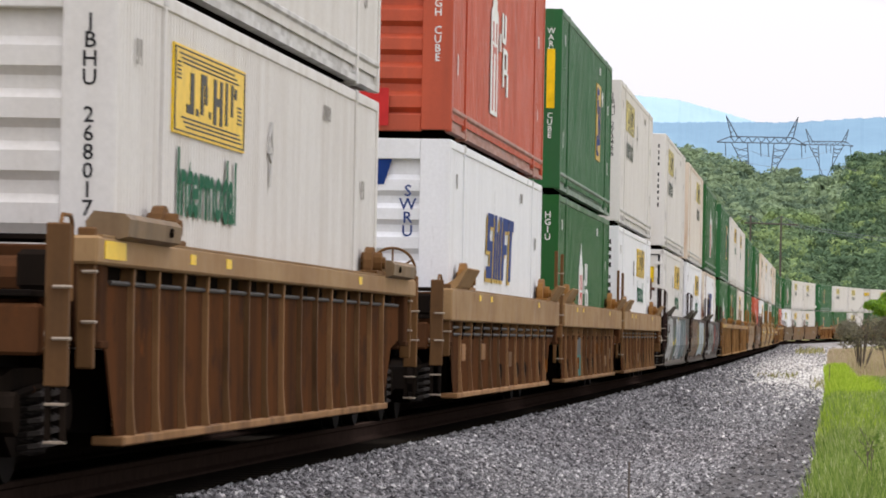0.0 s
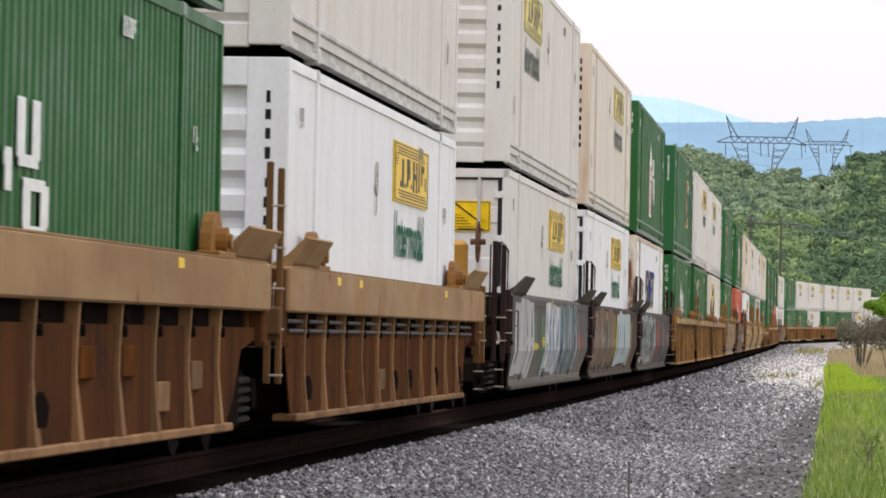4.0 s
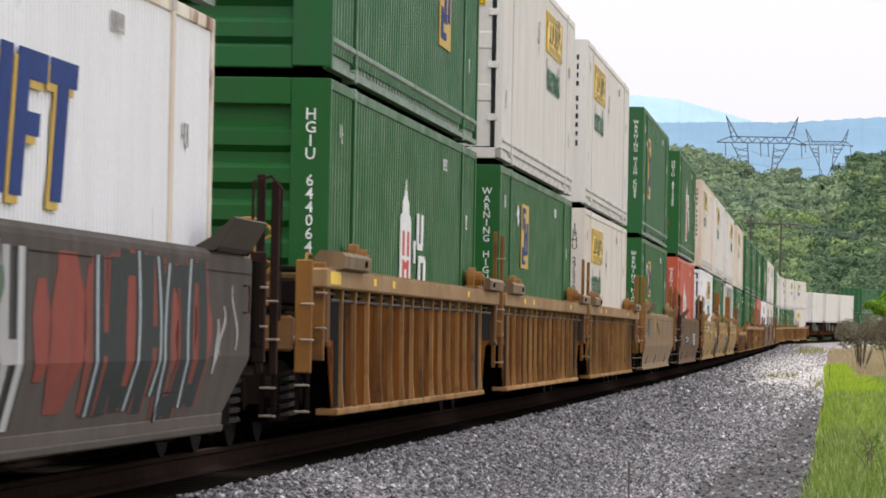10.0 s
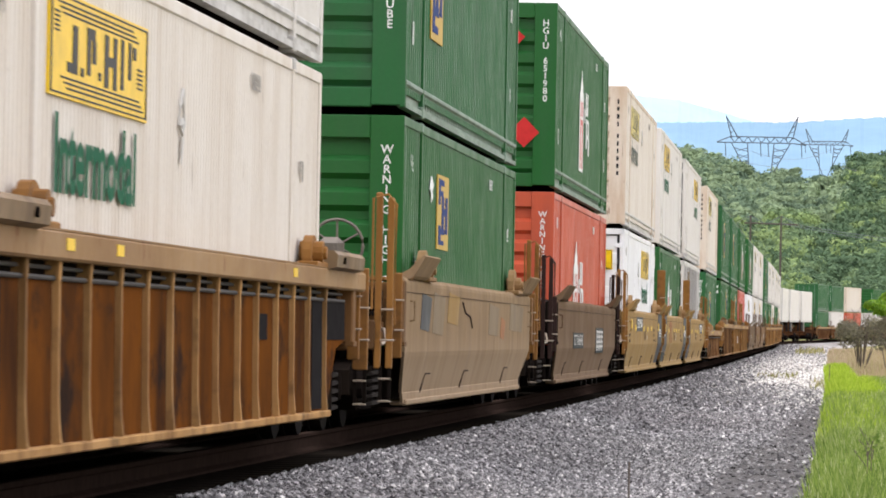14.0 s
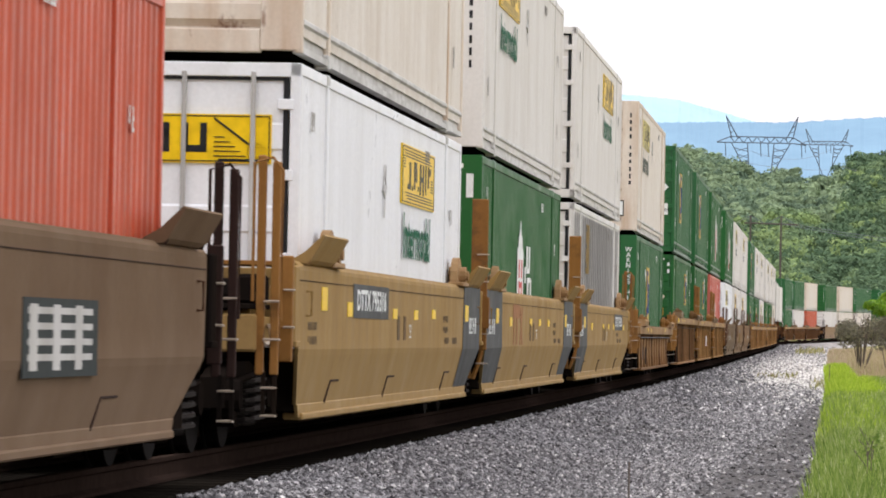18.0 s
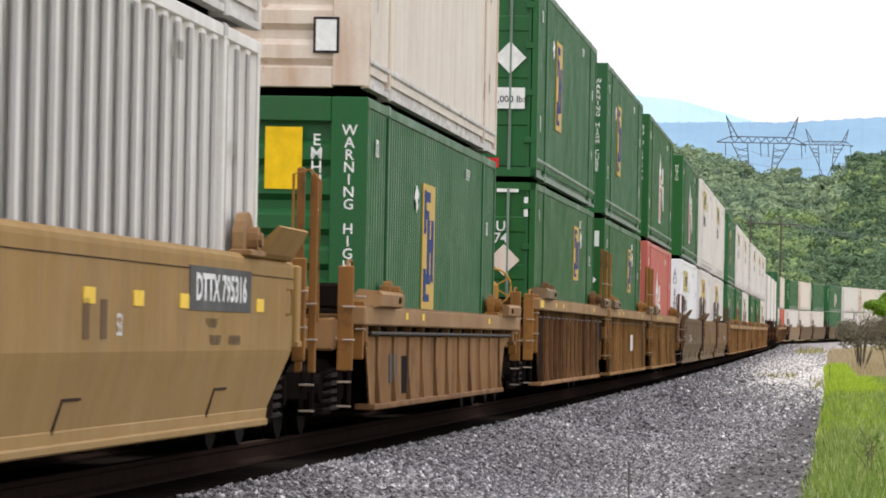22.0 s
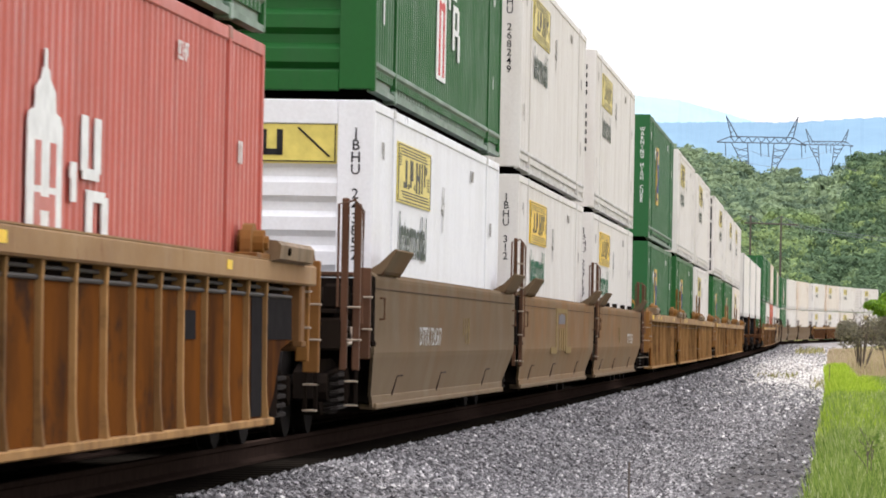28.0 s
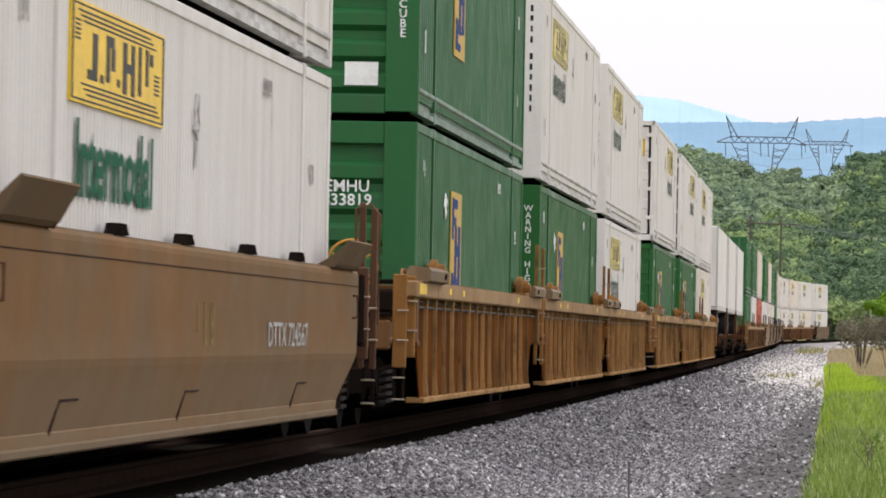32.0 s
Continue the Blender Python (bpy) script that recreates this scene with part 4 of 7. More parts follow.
        if (u, level) in SERIALS:
            put("serial", lettering(SERIALS[(u, level)], 0.145, ink, stacked=True), ob, Matrix.Translation((-CL - 0.004, -1.12, 2.63 - 0.0595 * len(SERIALS[(u, level)]))) @ FACE_END, "stacked serial number")
        elif u in (135.7, 47.3, -213.3, 244.1) and level == 0:
            pass
        elif logo[0] == "panel" or paint is RED:
            put("warning", lettering("WARNING HIGH CUBE", 0.128, ink, stacked=True), ob, Matrix.Translation((-CL - 0.004, -1.12, 1.70)) @ FACE_END, "stacked white lettering")
        else:
            put("serial_lettering", cached(("serial_lettering", seed % 5), lambda: bars_down(10, 0.125, seed), ink), ob, Matrix.Translation((-CL - 0.004, -1.12, 2.62)) @ FACE_END)
    else:
        end_doors(ob, ep, end == "sign")
    kind, *rest = logo
    if kind == "scroll":
        logo_scroll(ob, *rest)
    elif kind == "tower":
        logo_tower(ob, *rest)
    elif kind == "panel":
        logo_panel(ob, *rest)
    elif kind == "slant":
        logo_slant(ob, *rest)
    dark = paint in (GREEN, GREEN_DARK, RED, RED_PALE)
    ink = WHITE_INK if dark else FADED_INK
    for i, (x, z, n, size) in enumerate(((-7.3, 2.35, 2, 0.17), (6.6, 1.9, 2, 0.17), (6.7, 0.75, 1, 0.24), (3.4, 2.5, 5, 0.13), (-7.4, 0.7, 1, 0.24))):
        put("small_lettering", cached(("small_lettering", i, seed % 3), lambda: row_bars(n, size, seed + i), ink), ob, Matrix.Translation((x, -CW - 0.006, z)))
    RIDERS.append((ob, u + offset, 0.339 if level == 0 else 3.322))
    return ob


# ---- well cars: origin at rail height in the middle; +x away from the camera ----
def truck(ob, x):
    """A two-axle truck: side frames with spring nests, wheels on axles."""
    def frame_mesh():
        bm = bmesh.new()
        for y in (-1.0, 1.0):
            prism(bm, [(-1.15, 0.36), (-1.15, 0.60), (-0.85, 0.66), (-0.45, 0.72), (0.45, 0.72), (0.85, 0.66), (1.15, 0.60), (1.15, 0.36), (0.75, 0.36), (0.42, 0.20), (-0.42, 0.20), (-0.75, 0.36)], "y", y - 0.09, y + 0.09)
            for dx in (-0.89, 0.89):
                rod(bm, (dx, y + (0.06 if y > 0 else -0.06), 0.46), (dx, y + (0.20 if y > 0 else -0.20), 0.46), 0.13, 10)
        hexa(bm, (-0.2, -0.95, 0.42), (0.2, 0.95, 0.66), None, 0.02)
        return bm
    tr = put("truck_frame", cached("truck_frame", frame_mesh, GRIME_SHADE), ob, Matrix.Translation((x, 0, 0)))

    def springs():
        bm = bmesh.new()
        for dx in (-0.20, 0.0, 0.20):
            pts = [(dx + 0.085 * math.cos(a), 0.085 * math.sin(a), 0.22 + a * 0.0120) for a in [k * math.tau / 8 for k in range(41)]]
            bent(bm, pts, 0.020, 5)
        return bm
    for y in (-1.16, 1.16):
        put("spring_nest", cached("spring_nest", springs, SPRING), tr, Matrix.Translation((0, y, 0)))
    for dx in (-0.89, 0.89):
        def wheelset():
            bm = bmesh.new()
            rod(bm, (0, -0.92, 0), (0, 0.92, 0), 0.08, 10)
            for y in (-0.755, 0.755):
                s = 1 if y > 0 else -1
                rod(bm, (0, y - 0.05 * s, 0), (0, y + 0.065 * s, 0), 0.455, 24)
                rod(bm, (0, y - 0.075 * s, 0), (0, y - 0.05 * s, 0), 0.485, 24)
                rod(bm, (0, y + 0.06 * s, 0), (0, y + 0.20 * s, 0), 0.12, 12)
            return bm
        put("wheelset", cached("wheelset", wheelset, WHEEL), tr, Matrix.Translation((dx, 0, 0.457)))


def grab(pts, ob, mat=None, label="", m=None):
    key = ("grab_iron", tuple(map(tuple, pts)))
    put("grab_iron", cached(key, lambda: bent(bmesh.new(), pts, 0.013, 6), mat or STEEL), ob, m)


def load_guides(ob, mat, eared, xo=9.3, top=1.525, low=False, ear_mat=None):
    """Flared plates on the chords' ends that guide a container into the well, and rounded ears beside them."""
    for e in (-1, 1):
        for sd in (-1, 1):
            x1, x0 = e * (xo - 0.35), e * (xo - (2.55 if low else 2.15))

            def guide():
                bm = bmesh.new()
                a, b = sorted((x0, x1))
                if low:
                    prism(bm, [(sd * 1.31, top), (sd * 1.31, top + 0.10), (sd * 1.36, top + 0.165), (sd * 1.55, top + 0.150), (sd * 1.585, top + 0.115), (sd * 1.575, top + 0.01), (sd * 1.50, top - 0.012)], "x", a, b)
                else:
                    prism(bm, [(sd * 1.33, top), (sd * 1.33, top + 0.03), (sd * 1.45, top + 0.10), (sd * 1.60, top + 0.245), (sd * 1.615, top + 0.230), (sd * 1.50, top + 0.03), (sd * 1.465, top)], "x", a, b)
                return bm
            lg = put("load_guide", cached(("load_guide", e, sd, xo, top, low), guide, mat), ob)
            for k in (0.03, 0.97) if not low and sd < 0 else ():
                x = x0 + (x1 - x0) * k
                put("gusset", cached(("gusset", sd, top), lambda: prism(bmesh.new(), [(sd * 1.36, top), (sd * 1.595, top + 0.225), (sd * 1.48, top - 0.01)], "x", -0.012, 0.012), ear_mat or mat), lg, Matrix.Translation((x, 0, 0)))
            if low and sd < 0:
                put("bolt", cached(("guide_bolt", top, e), lambda: rod(bmesh.new(), (x0 + 0.5 * e, -1.60, top + 0.07), (x0 + 0.5 * e, -1.55, top + 0.07), 0.03, 8), GRIME_SHADE), lg)
            if eared:
                x = e * (xo - (2.9 if low else 2.55))

                def ear():
                    bm = bmesh.new()
                    r = 0.24 if low else 0.33
                    pts = [(x - r, top), (x + r, top)] + [(x + r * math.cos(a), top + 0.07 + (0.26 if not low else 0.20) * math.sin(a)) for a in [i * math.pi / 8 for i in range(9)]]
                    prism(bm, pts, "y", min(sd * 1.34, sd * 1.42), max(sd * 1.34, sd * 1.42))
                    rod(bm, (x, sd * 1.30, top + 0.12), (x, sd * 1.50, top + 0.12), 0.10, 12)
                    rod(bm, (x, sd * 1.49, top + 0.12), (x, sd * 1.53, top + 0.12), 0.055, 8)
                    hexa(bm, (x - 0.42, min(sd * 1.32, sd * 1.50), top - 0.005), (x + 0.42, max(sd * 1.32, sd * 1.50), top + 0.045), None, 0.01)
                    return bm
                put("guide_ear", cached(("guide_ear", e, sd, xo, top, low), ear, ear_mat or mat), ob)


def upright(ob, mat, x, y, w, z0, z1, rungs, twin=True, loop=0.0):
    """A ladder post at the car's corner: two flat bars, short rungs and brackets, a hanging loop."""
    def bars():
        bm = bmesh.new()
        t = w * 0.36 if twin else w
        for a in ((y, y + w - t) if twin else (y,)):
            hexa(bm, (x - 0.035, a, z0), (x + 0.035, a + t, z1 - (0.05 if a == y else 0.0)), None, 0.010)
        return bm
    po = put("ladder_post", cached(("upright", x, y, w, z0, z1, twin), bars, mat), ob)
    if y > 0:
        return po
    for z in rungs:
        put("rung", cached(("rung", x, y, w, z), lambda: bent(bmesh.new(), [(x - 0.03, y - 0.012, z), (x - 0.07, y - 0.012, z), (x - 0.07, y + w * 0.6, z), (x - 0.03, y + w * 0.6, z)], 0.011, 6), WORN), po)
    if loop:
        grab([(x - 0.06, y - 0.02, loop + 0.1), (x - 0.13, y - 0.03, loop), (x - 0.13, y - 0.03, z1 - 0.12), (x - 0.10, y + w * 0.3, z1 - 0.02), (x - 0.10, y + w + 0.02, z1 - 0.06), (x - 0.10, y + w + 0.02, loop + 0.15)], po, mat)
    return po


def stirrup(ob, x, y, w, z0, z1, mat):
    """A hanging step: two straps and a worn tread."""
    def straps():
        bm = bmesh.new()
        for a in (y, y + w - 0.03):
            hexa(bm, (x - 0.03, a, z0), (x + 0.03, a + 0.03, z1))
        return bm
    st = put("stirrup", cached(("stirrup", x, y, w, z0, z1), straps, mat), ob)
    for z in (z0, (z0 + z1) / 2 + 0.05):
        put("tread", cached(("tread", x, y, w, z), lambda: box((x - 0.05, y, z - 0.009), (x + 0.05, y + w, z + 0.009), None, 0.003), WORN), st)


def end_works(ob, e, outer, post_mat, body_mat, wheel, tall, style="slim", top=1.525, post_x=9.95, lift=0.0):
    """Bulkhead, end beam, ladder posts, steps, brake gear and coupler at one end of a unit."""
    def xs(a, b):
        return sorted((e * a, e * b))

    def bulkhead():
        bm = bmesh.new()
        a, b = xs(8.25, 8.45)
        hexa(bm, (a, -1.34, 0.84), (b, 1.34, top - 0.03), None, 0.01)
        a, b = xs(8.4, 9.85)
        hexa(bm, (a, -1.15, 0.86), (b, 1.15, 1.06), None, 0.02)
        a, b = xs(9.25, 9.55)
        hexa(bm, (a, -1.36, 0.90), (b, 1.36, min(1.34, top - 0.1)), None, 0.02)
        for y in (-1.1, -0.5, 0.1, 0.7):
            a, b = xs(9.54, 9.64)
            hexa(bm, (a, y, 0.95), (b, y + 0.12, min(1.28, top - 0.15)))
        return bm
    put("end_frame", cached(("end_frame", e, top), bulkhead, body_mat), ob)
    a, b = xs(8.25, 8.45)
    put("end_plate", cached(("end_plate", e), lambda: box((a, -1.33, 0.30), (b, 1.33, 0.83), None, 0.01), GRIME_SHADE), ob)
    a2, b2 = xs(8.6, 9.6)
    put("walkway", cached(("walkway", e, top), lambda: box((a2, -1.28, top - 0.025), (b2, 1.28, top + 0.012), None, 0.006), GRIME_SHADE if style == "slim" else post_mat), ob)

    def corner():
        bm = bmesh.new()
        a, b = xs(9.35, 9.62)
        hexa(bm, (a, -1.47, 0.87), (b, -1.30, top - 0.02), None, 0.015)
        hexa(bm, (a, -1.485, 0.84), (b, -1.40, 0.89), None, 0.008)
        return bm
    co = put("corner_bracket", cached(("corner_bracket", e, top), corner, body_mat), ob)
    put("corner_bracket", cached(("corner_bracket", e, top), corner, body_mat), ob, Matrix.Diagonal((1, -1, 1, 1)))
    if e < 0:
        grab([(e * 9.63, -1.40, 1.02), (e * 9.72, -1.40, 1.04), (e * 9.72, -1.40, top - 0.16), (e * 9.63, -1.40, top - 0.14)], co, WORN)
    if outer:
        a3, b3 = xs(9.6, 10.75)
        put("end_sill", cached(("end_sill", e), lambda: box((a3, -0.42, 0.62), (b3, 0.42, 1.02), None, 0.03), body_mat), ob)
        a4, b4 = xs(10.55, 10.78)
        put("end_beam", cached(("end_beam", e), lambda: box((a4, -1.30, 0.80), (b4, 1.30, 1.10), None, 0.02), body_mat), ob)
        for y in (-1.28, -0.65, 0.5, 1.14):
            put("sill_arm", cached(("sill_arm", e, y), lambda: box((a3, y, 0.86), (b3 - 0.1, y + 0.14, 1.08), None, 0.01), body_mat), ob)
        a5, b5 = xs(10.7, 12.1)
        put("coupler", cached(("coupler", e), lambda: box((a5, -0.12, 0.70), (b5, 0.12, 0.98), None, 0.04), GRIME_SHADE), ob)
        a6, b6 = xs(9.6, 10.8)
        put("platform", cached(("platform", e, top), lambda: box((a6, -1.26, 1.14), (b6, 1.26, 1.18), None, 0.006), GRIME_SHADE), ob)
        put("air_hose", cached(("air_hose", e), lambda: bent(bmesh.new(), [(e * 10.8, -0.35, 0.80), (e * 11.2, -0.42, 0.45), (e * 11.7, -0.40, 0.38), (e * 12.05, -0.35, 0.6)], 0.025, 8), BLACK), ob)
        put("pipe", cached(("end_pipe", e), lambda: bent(bmesh.new(), [(e * 9.6, -1.20, 1.02), (e * 10.1, -1.33, 1.0), (e * 10.2, -1.36, 0.88), (e * 10.45, -1.33, 0.86), (e * 10.5, -1.20, 1.0)], 0.02, 6), WORN), ob)
        put("brake_rigging", cached(("brake_rigging", e), lambda: bent(bmesh.new(), [(e * 8.6, -1.05, 0.55), (e * 9.4, -1.18, 0.62), (e * 10.3, -1.18, 0.60), (e * 10.9, -0.95, 0.48), (e * 11.3, -0.6, 0.52)], 0.03, 6), GRIME_SHADE), ob)
        put("valve_box", cached(("valve_box", e), lambda: box((e * 10.15 - 0.16, -1.30, 1.18), (e * 10.15 + 0.16, -1.08, 1.42), None, 0.03), GRIME_SHADE), ob)
        put("reservoir", cached(("reservoir", e), lambda: rod(bmesh.new(), (e * 9.75, -1.05, 1.26), (e * 9.75, -0.25, 1.26), 0.13, 12), GRIME_SHADE if style != "slim" else body_mat), ob)
        hi = tall
        for y in (-1.47, 1.29):
            upright(ob, post_mat, e * 10.70, y, 0.14 if style == "slim" else 0.18, 0.62, hi, (0.9, 1.2) if y < 0 else (), style != "slim", 1.05 if style != "slim" else 0.0)
            stirrup(ob, e * 10.70, y + 0.01, 0.12, 0.30, 0.64, GRIME_SHADE)
            if style == "slim":
                grab([(e * 10.3, y + 0.06, 1.12), (e * 10.3, y + 0.06, hi - 0.06), (e * 10.36, y + 0.06, hi), (e * 10.64, y + 0.06, hi), (e * 10.70, y + 0.06, hi - 0.06), (e * 10.7, y + 0.06, 1.1)], ob, post_mat)
        upright(ob, post_mat, e * 9.86, -1.48, 0.11, 0.72, min(hi, top + 0.10), (1.0, 1.3), False)
        truck(ob, e * 9.95)
    else:
        wide = 0.20 if style == "tan" else 0.14
        yy = -1.52 if style == "tan" else -1.50
        rungs = (0.62, 0.98, 1.30, 1.62, 1.95)
        if tall:
            upright(ob, post_mat, e * post_x, yy, wide, 0.55 if style != "tan" else 0.78, tall, rungs, style != "tan", 0.95 if style in ("loop",) else 0.0)
            upright(ob, post_mat, e * post_x, -yy - wide, wide, 0.55, tall, (), style != "tan")
            if style == "slim":
                put("bracket", cached(("bracket", e * post_x), lambda: box((e * post_x - 0.10, -1.50, 0.93), (e * post_x + 0.05, -1.36, 1.16), None, 0.02), post_mat), ob)
            if style == "tan":
                x = e * post_x
                put("bracket", cached(("tan_bracket", x), lambda: prism(bmesh.new(), [(-1.55, 1.05), (-1.55, 1.42), (-1.40, 1.50), (-1.34, 1.42), (-1.34, 1.05)], "x", x - 0.10, x + 0.05), post_mat), ob)
                put("step", cached(("bent_step", x), lambda: bent(bmesh.new(), [(x, -1.44, 1.0), (x, -1.47, 0.80), (x, -1.42, 0.60), (x, -1.36, 0.44), (x, -1.31, 0.44), (x, -1.31, 1.0)], 0.03, 6), post_mat), ob)
            if style == "loop":
                put("step_panel", cached(("step_panel", e), lambda: frame_lines(-1.485, -1.34, 1.10, 1.46, 0.025, e * 9.66), GRIME_SHADE), ob)
    if wheel:
        paint = BRAKE if post_mat is POST and style == "slim" or wheel == "side" else STEEL if style == "tan" else post_mat

        def gear():
            bm = bmesh.new()
            a, b = xs(10.30, 10.45)
            hexa(bm, (a, -0.94, 1.18), (b, -0.68, 1.74), None, 0.06)
            c = a - 0.01
            for z in (1.48, 1.62):
                rod(bm, (c, -0.81, z), (c + 0.05, -0.81, z), 0.05, 12)
            hexa(bm, (a - 0.02, -1.05, 1.16), (b + 0.04, -0.55, 1.22))
            return bm
        put("hand_brake", cached(("hand_brake", e), gear, paint), ob, Matrix.Translation((0, 0, lift)))

        def rim():
            return bent(bmesh.new(), [(0.0, 0.26 * math.cos(a), 0.26 * math.sin(a)) for a in [i * math.tau / 24 for i in range(25)]], 0.017, 6)
        seat = pose(e * 10.40, -1.07, 1.72, 0, 0, 90) if wheel == "side" else pose(e * 10.22, -0.85, 1.66)
        steel = paint if style == "slim" else RUST_POST if wheel == "side" else STEEL
        hw = put("hand_wheel", cached("hand_wheel", rim, steel), ob, Matrix.Translation((0, 0, lift)) @ seat)
        spoke = cached("spoke", lambda: rod(bmesh.new(), (0, 0, 0.03), (0, 0, 0.26), 0.012, 5), steel)
        for i in range(6):
            put("spoke", spoke, hw, Matrix.Rotation(i * math.tau / 6, 4, "X"))
        put("hub", cached("hub", lambda: rod(bmesh.new(), (-0.1, 0, 0), (0.1, 0, 0), 0.04, 8), steel), hw)


def well_floor(ob, mat):
    def floor():
        bm = bmesh.new()
        for i in range(9):
            x = -8.0 + i * 2.0
            hexa(bm, (x - 0.18, -1.34, 0.20), (x + 0.18, 1.34, 0.32))
        hexa(bm, (-8.3, -0.10, 0.22), (8.3, 0.10, 0.30))
        return bm
    put("cross_floor", cached("cross_floor", floor, mat), ob)


def sheet_y(z):
    """The outer face of the ribbed cars' leaning side sheet."""
    return -1.414 - (1.36 - z) * 0.012


def tilted_plate(x0, x1, z0, z1):
    """A thin plate on the leaning side sheet."""
    bm = box((x0, -0.006, z0), (x1, 0.0, z1))
    for v in bm.verts:
        v.co.y += sheet_y(v.co.z) - 0.002
    return bm


def ribbed_car(u, chord, sheet_mat, posts, near_outer, far_outer, label, patches=0, deep=0, wheel_far=False, wheel_near=False):
    """Well car with a box chord on top, pipes under it and upright ribs, flared at the foot, on a dirty side sheet."""
    ob = tagged(new("well_car"), label, "well car", "well cars of the train")
    low, top = ((1.345, 1.515), (1.12, 1.485), (1.035, 1.215))[deep]     # slim, tall and low-slung chords
    rib_mat = RIB_TAN if deep or u == 115.6 else RIB_BROWN if sheet_mat is BROWN else RIB_OCHRE
    twin = 100 < u < 160        # two tall posts at each joint
    xa, xb = (9.95 if near_outer else 9.5), (10.1 if far_outer else 9.5)
    both = ((FACE_SIDE, xa, xb), (TURN, xb, xa))
    cap = low - (0.10, 0.13, 0.10)[deep]            # the sheet ends below the chord, with pipes across the gap
    for m, a, b in both:
        def beam():
            bm = box((-a, -1.505, low), (b, -1.34, top), None, 0.016)
            hexa(bm, (-a + 0.2, -1.500, top - 0.002), (b - 0.2, -1.36, top + 0.010))
            return bm
        put("top_chord", cached(("top_chord", deep, a, b), beam, chord), ob, m)

    def side():
        bm = bmesh.new()
        prism(bm, [(-8.65, 0.27), (7.60, 0.27), (8.00, 0.45), (8.45, 0.82), (9.20, 0.90), (9.20, cap), (-9.40, cap), (-9.40, 0.90), (-9.05, 0.82), (-8.80, 0.45)], "y", 0.0, 0.013)
        for v in bm.verts:
            v.co.y += sheet_y(v.co.z)
        return bm
    for m in (FACE_SIDE, TURN):
        put("side_sheet", cached(("side_sheet", deep), side, sheet_mat), ob, m)
        # black strip behind the pipes stands in for the shade under the chord
        put("inner_web", cached(("inner_web", deep), lambda: box((-8.9, -1.372, cap - 0.1), (8.9, -1.362, low)), GRIME_SHADE), ob, m)
        put("bottom_chord", cached("bottom_chord", lambda: box((-8.7, -1.482, 0.235), (7.65, -1.28, 0.295), None, 0.010), rib_mat), ob, m)

    pitch = (1.11, 1.50, 1.55)[deep]
    n = int(15.7 / pitch)

    def rib_mesh():
        bm = bmesh.new()
        w = 0.032 if deep else 0.028
        if deep:
            pts = [(-1.375, low + 0.01), (-1.462, low + 0.01), (-1.448, 0.88), (-1.446, 0.70), (-1.452, 0.58), (-1.478, 0.295), (-1.36, 0.295), (-1.36, 0.9)]
        else:
            pts = [(-1.365, 1.35), (-1.456, 1.35), (-1.462, 0.58), (-1.467, 0.46), (-1.479, 0.34), (-1.482, 0.295), (-1.36, 0.295)]
        prism(bm, pts, "x", -w, w)
        if not deep:        # flange down the outer edge, foot plate
            hexa(bm, (-0.04, -1.458, 1.24), (0.04, -1.440, 1.35), (-0.04, 0.04, -1.462, -1.440))
            prism(bm, [(-0.02, 0.30), (0.14, 0.30), (-0.02, 0.40)], "y", -1.470, -1.42)
        else:
            prism(bm, [(-0.03, 0.295), (0.34, 0.295), (0.08, 0.62), (-0.03, 0.62)], "y", -1.446, -1.41)
        return bm
    rib = cached(("rib", deep), rib_mesh, rib_mat)
    rng = random.Random(int(u * 10))
    far_ribs = bmesh.new()
    for i in range(n + 1):
        x = -0.45 - pitch * n / 2 + i * pitch + rng.uniform(-0.06, 0.06)
        if u < 400:
            rb = put("rib", rib, ob, Matrix.Translation((x, 0, 0)))
            if deep == 1:
                for k, z in enumerate((low - 0.07, low - 0.17)):
                    put("bolt", cached(("rib_bolt", z), lambda: rod(bmesh.new(), (0.22, -1.40, z), (0.22, -1.455, z), 0.036, 8), GRIME_SHADE), rb)
                if rng.random() < 0.55:
                    zz = rng.choice((0.42, 0.55, 0.66))
                    put("plate", cached(("rib_plate", zz), lambda: box((0.10, -1.456, zz), (0.62, -1.43, zz + 0.20), None, 0.008), rng.choice((RIB_TAN, ORANGE, RIB_TAN))), rb)
                elif rng.random() < 0.7:
                    put("plate", cached("rib_lug", lambda: prism(bmesh.new(), [(0.06, 0.40), (0.44, 0.40), (0.50, 0.52), (0.30, 0.60), (0.06, 0.58)], "y", -1.456, -1.42), GRIME_SHADE), rb)
            elif deep == 0 and rng.random() < 0.18:
                put("brace", cached("rib_brace", lambda: prism(bmesh.new(), [(0.03, 0.34), (0.16, 0.34), (0.03, 0.48), (-0.02, 0.48)], "y", -1.462, -1.43), rib_mat), rb)
        else:
            hexa(far_ribs, (x - 0.03, -1.46, 0.30), (x + 0.03, -1.38, low))
        hexa(far_ribs, (x - 0.03, 1.38, 0.30), (x + 0.03, 1.46, low))
    part("rib_row", far_ribs, rib_mat, ob)["kind"] = "stuff"
    for z, y, r in (((low - 0.040, -1.400, 0.014), (low - 0.100, -1.425, 0.016))[1 if sheet_mat is BROWN else 0:], ((low - 0.07, -1.42, 0.018), (low - 0.15, -1.43, 0.018)), ((low - 0.070, -1.455, 0.018),))[deep] if u != -192.9 else ():
        put("pipe", cached(("pipe", z), lambda: rod(bmesh.new(), (-9.0, y, z), (9.0, y, z), r, 8), PIPE), ob)
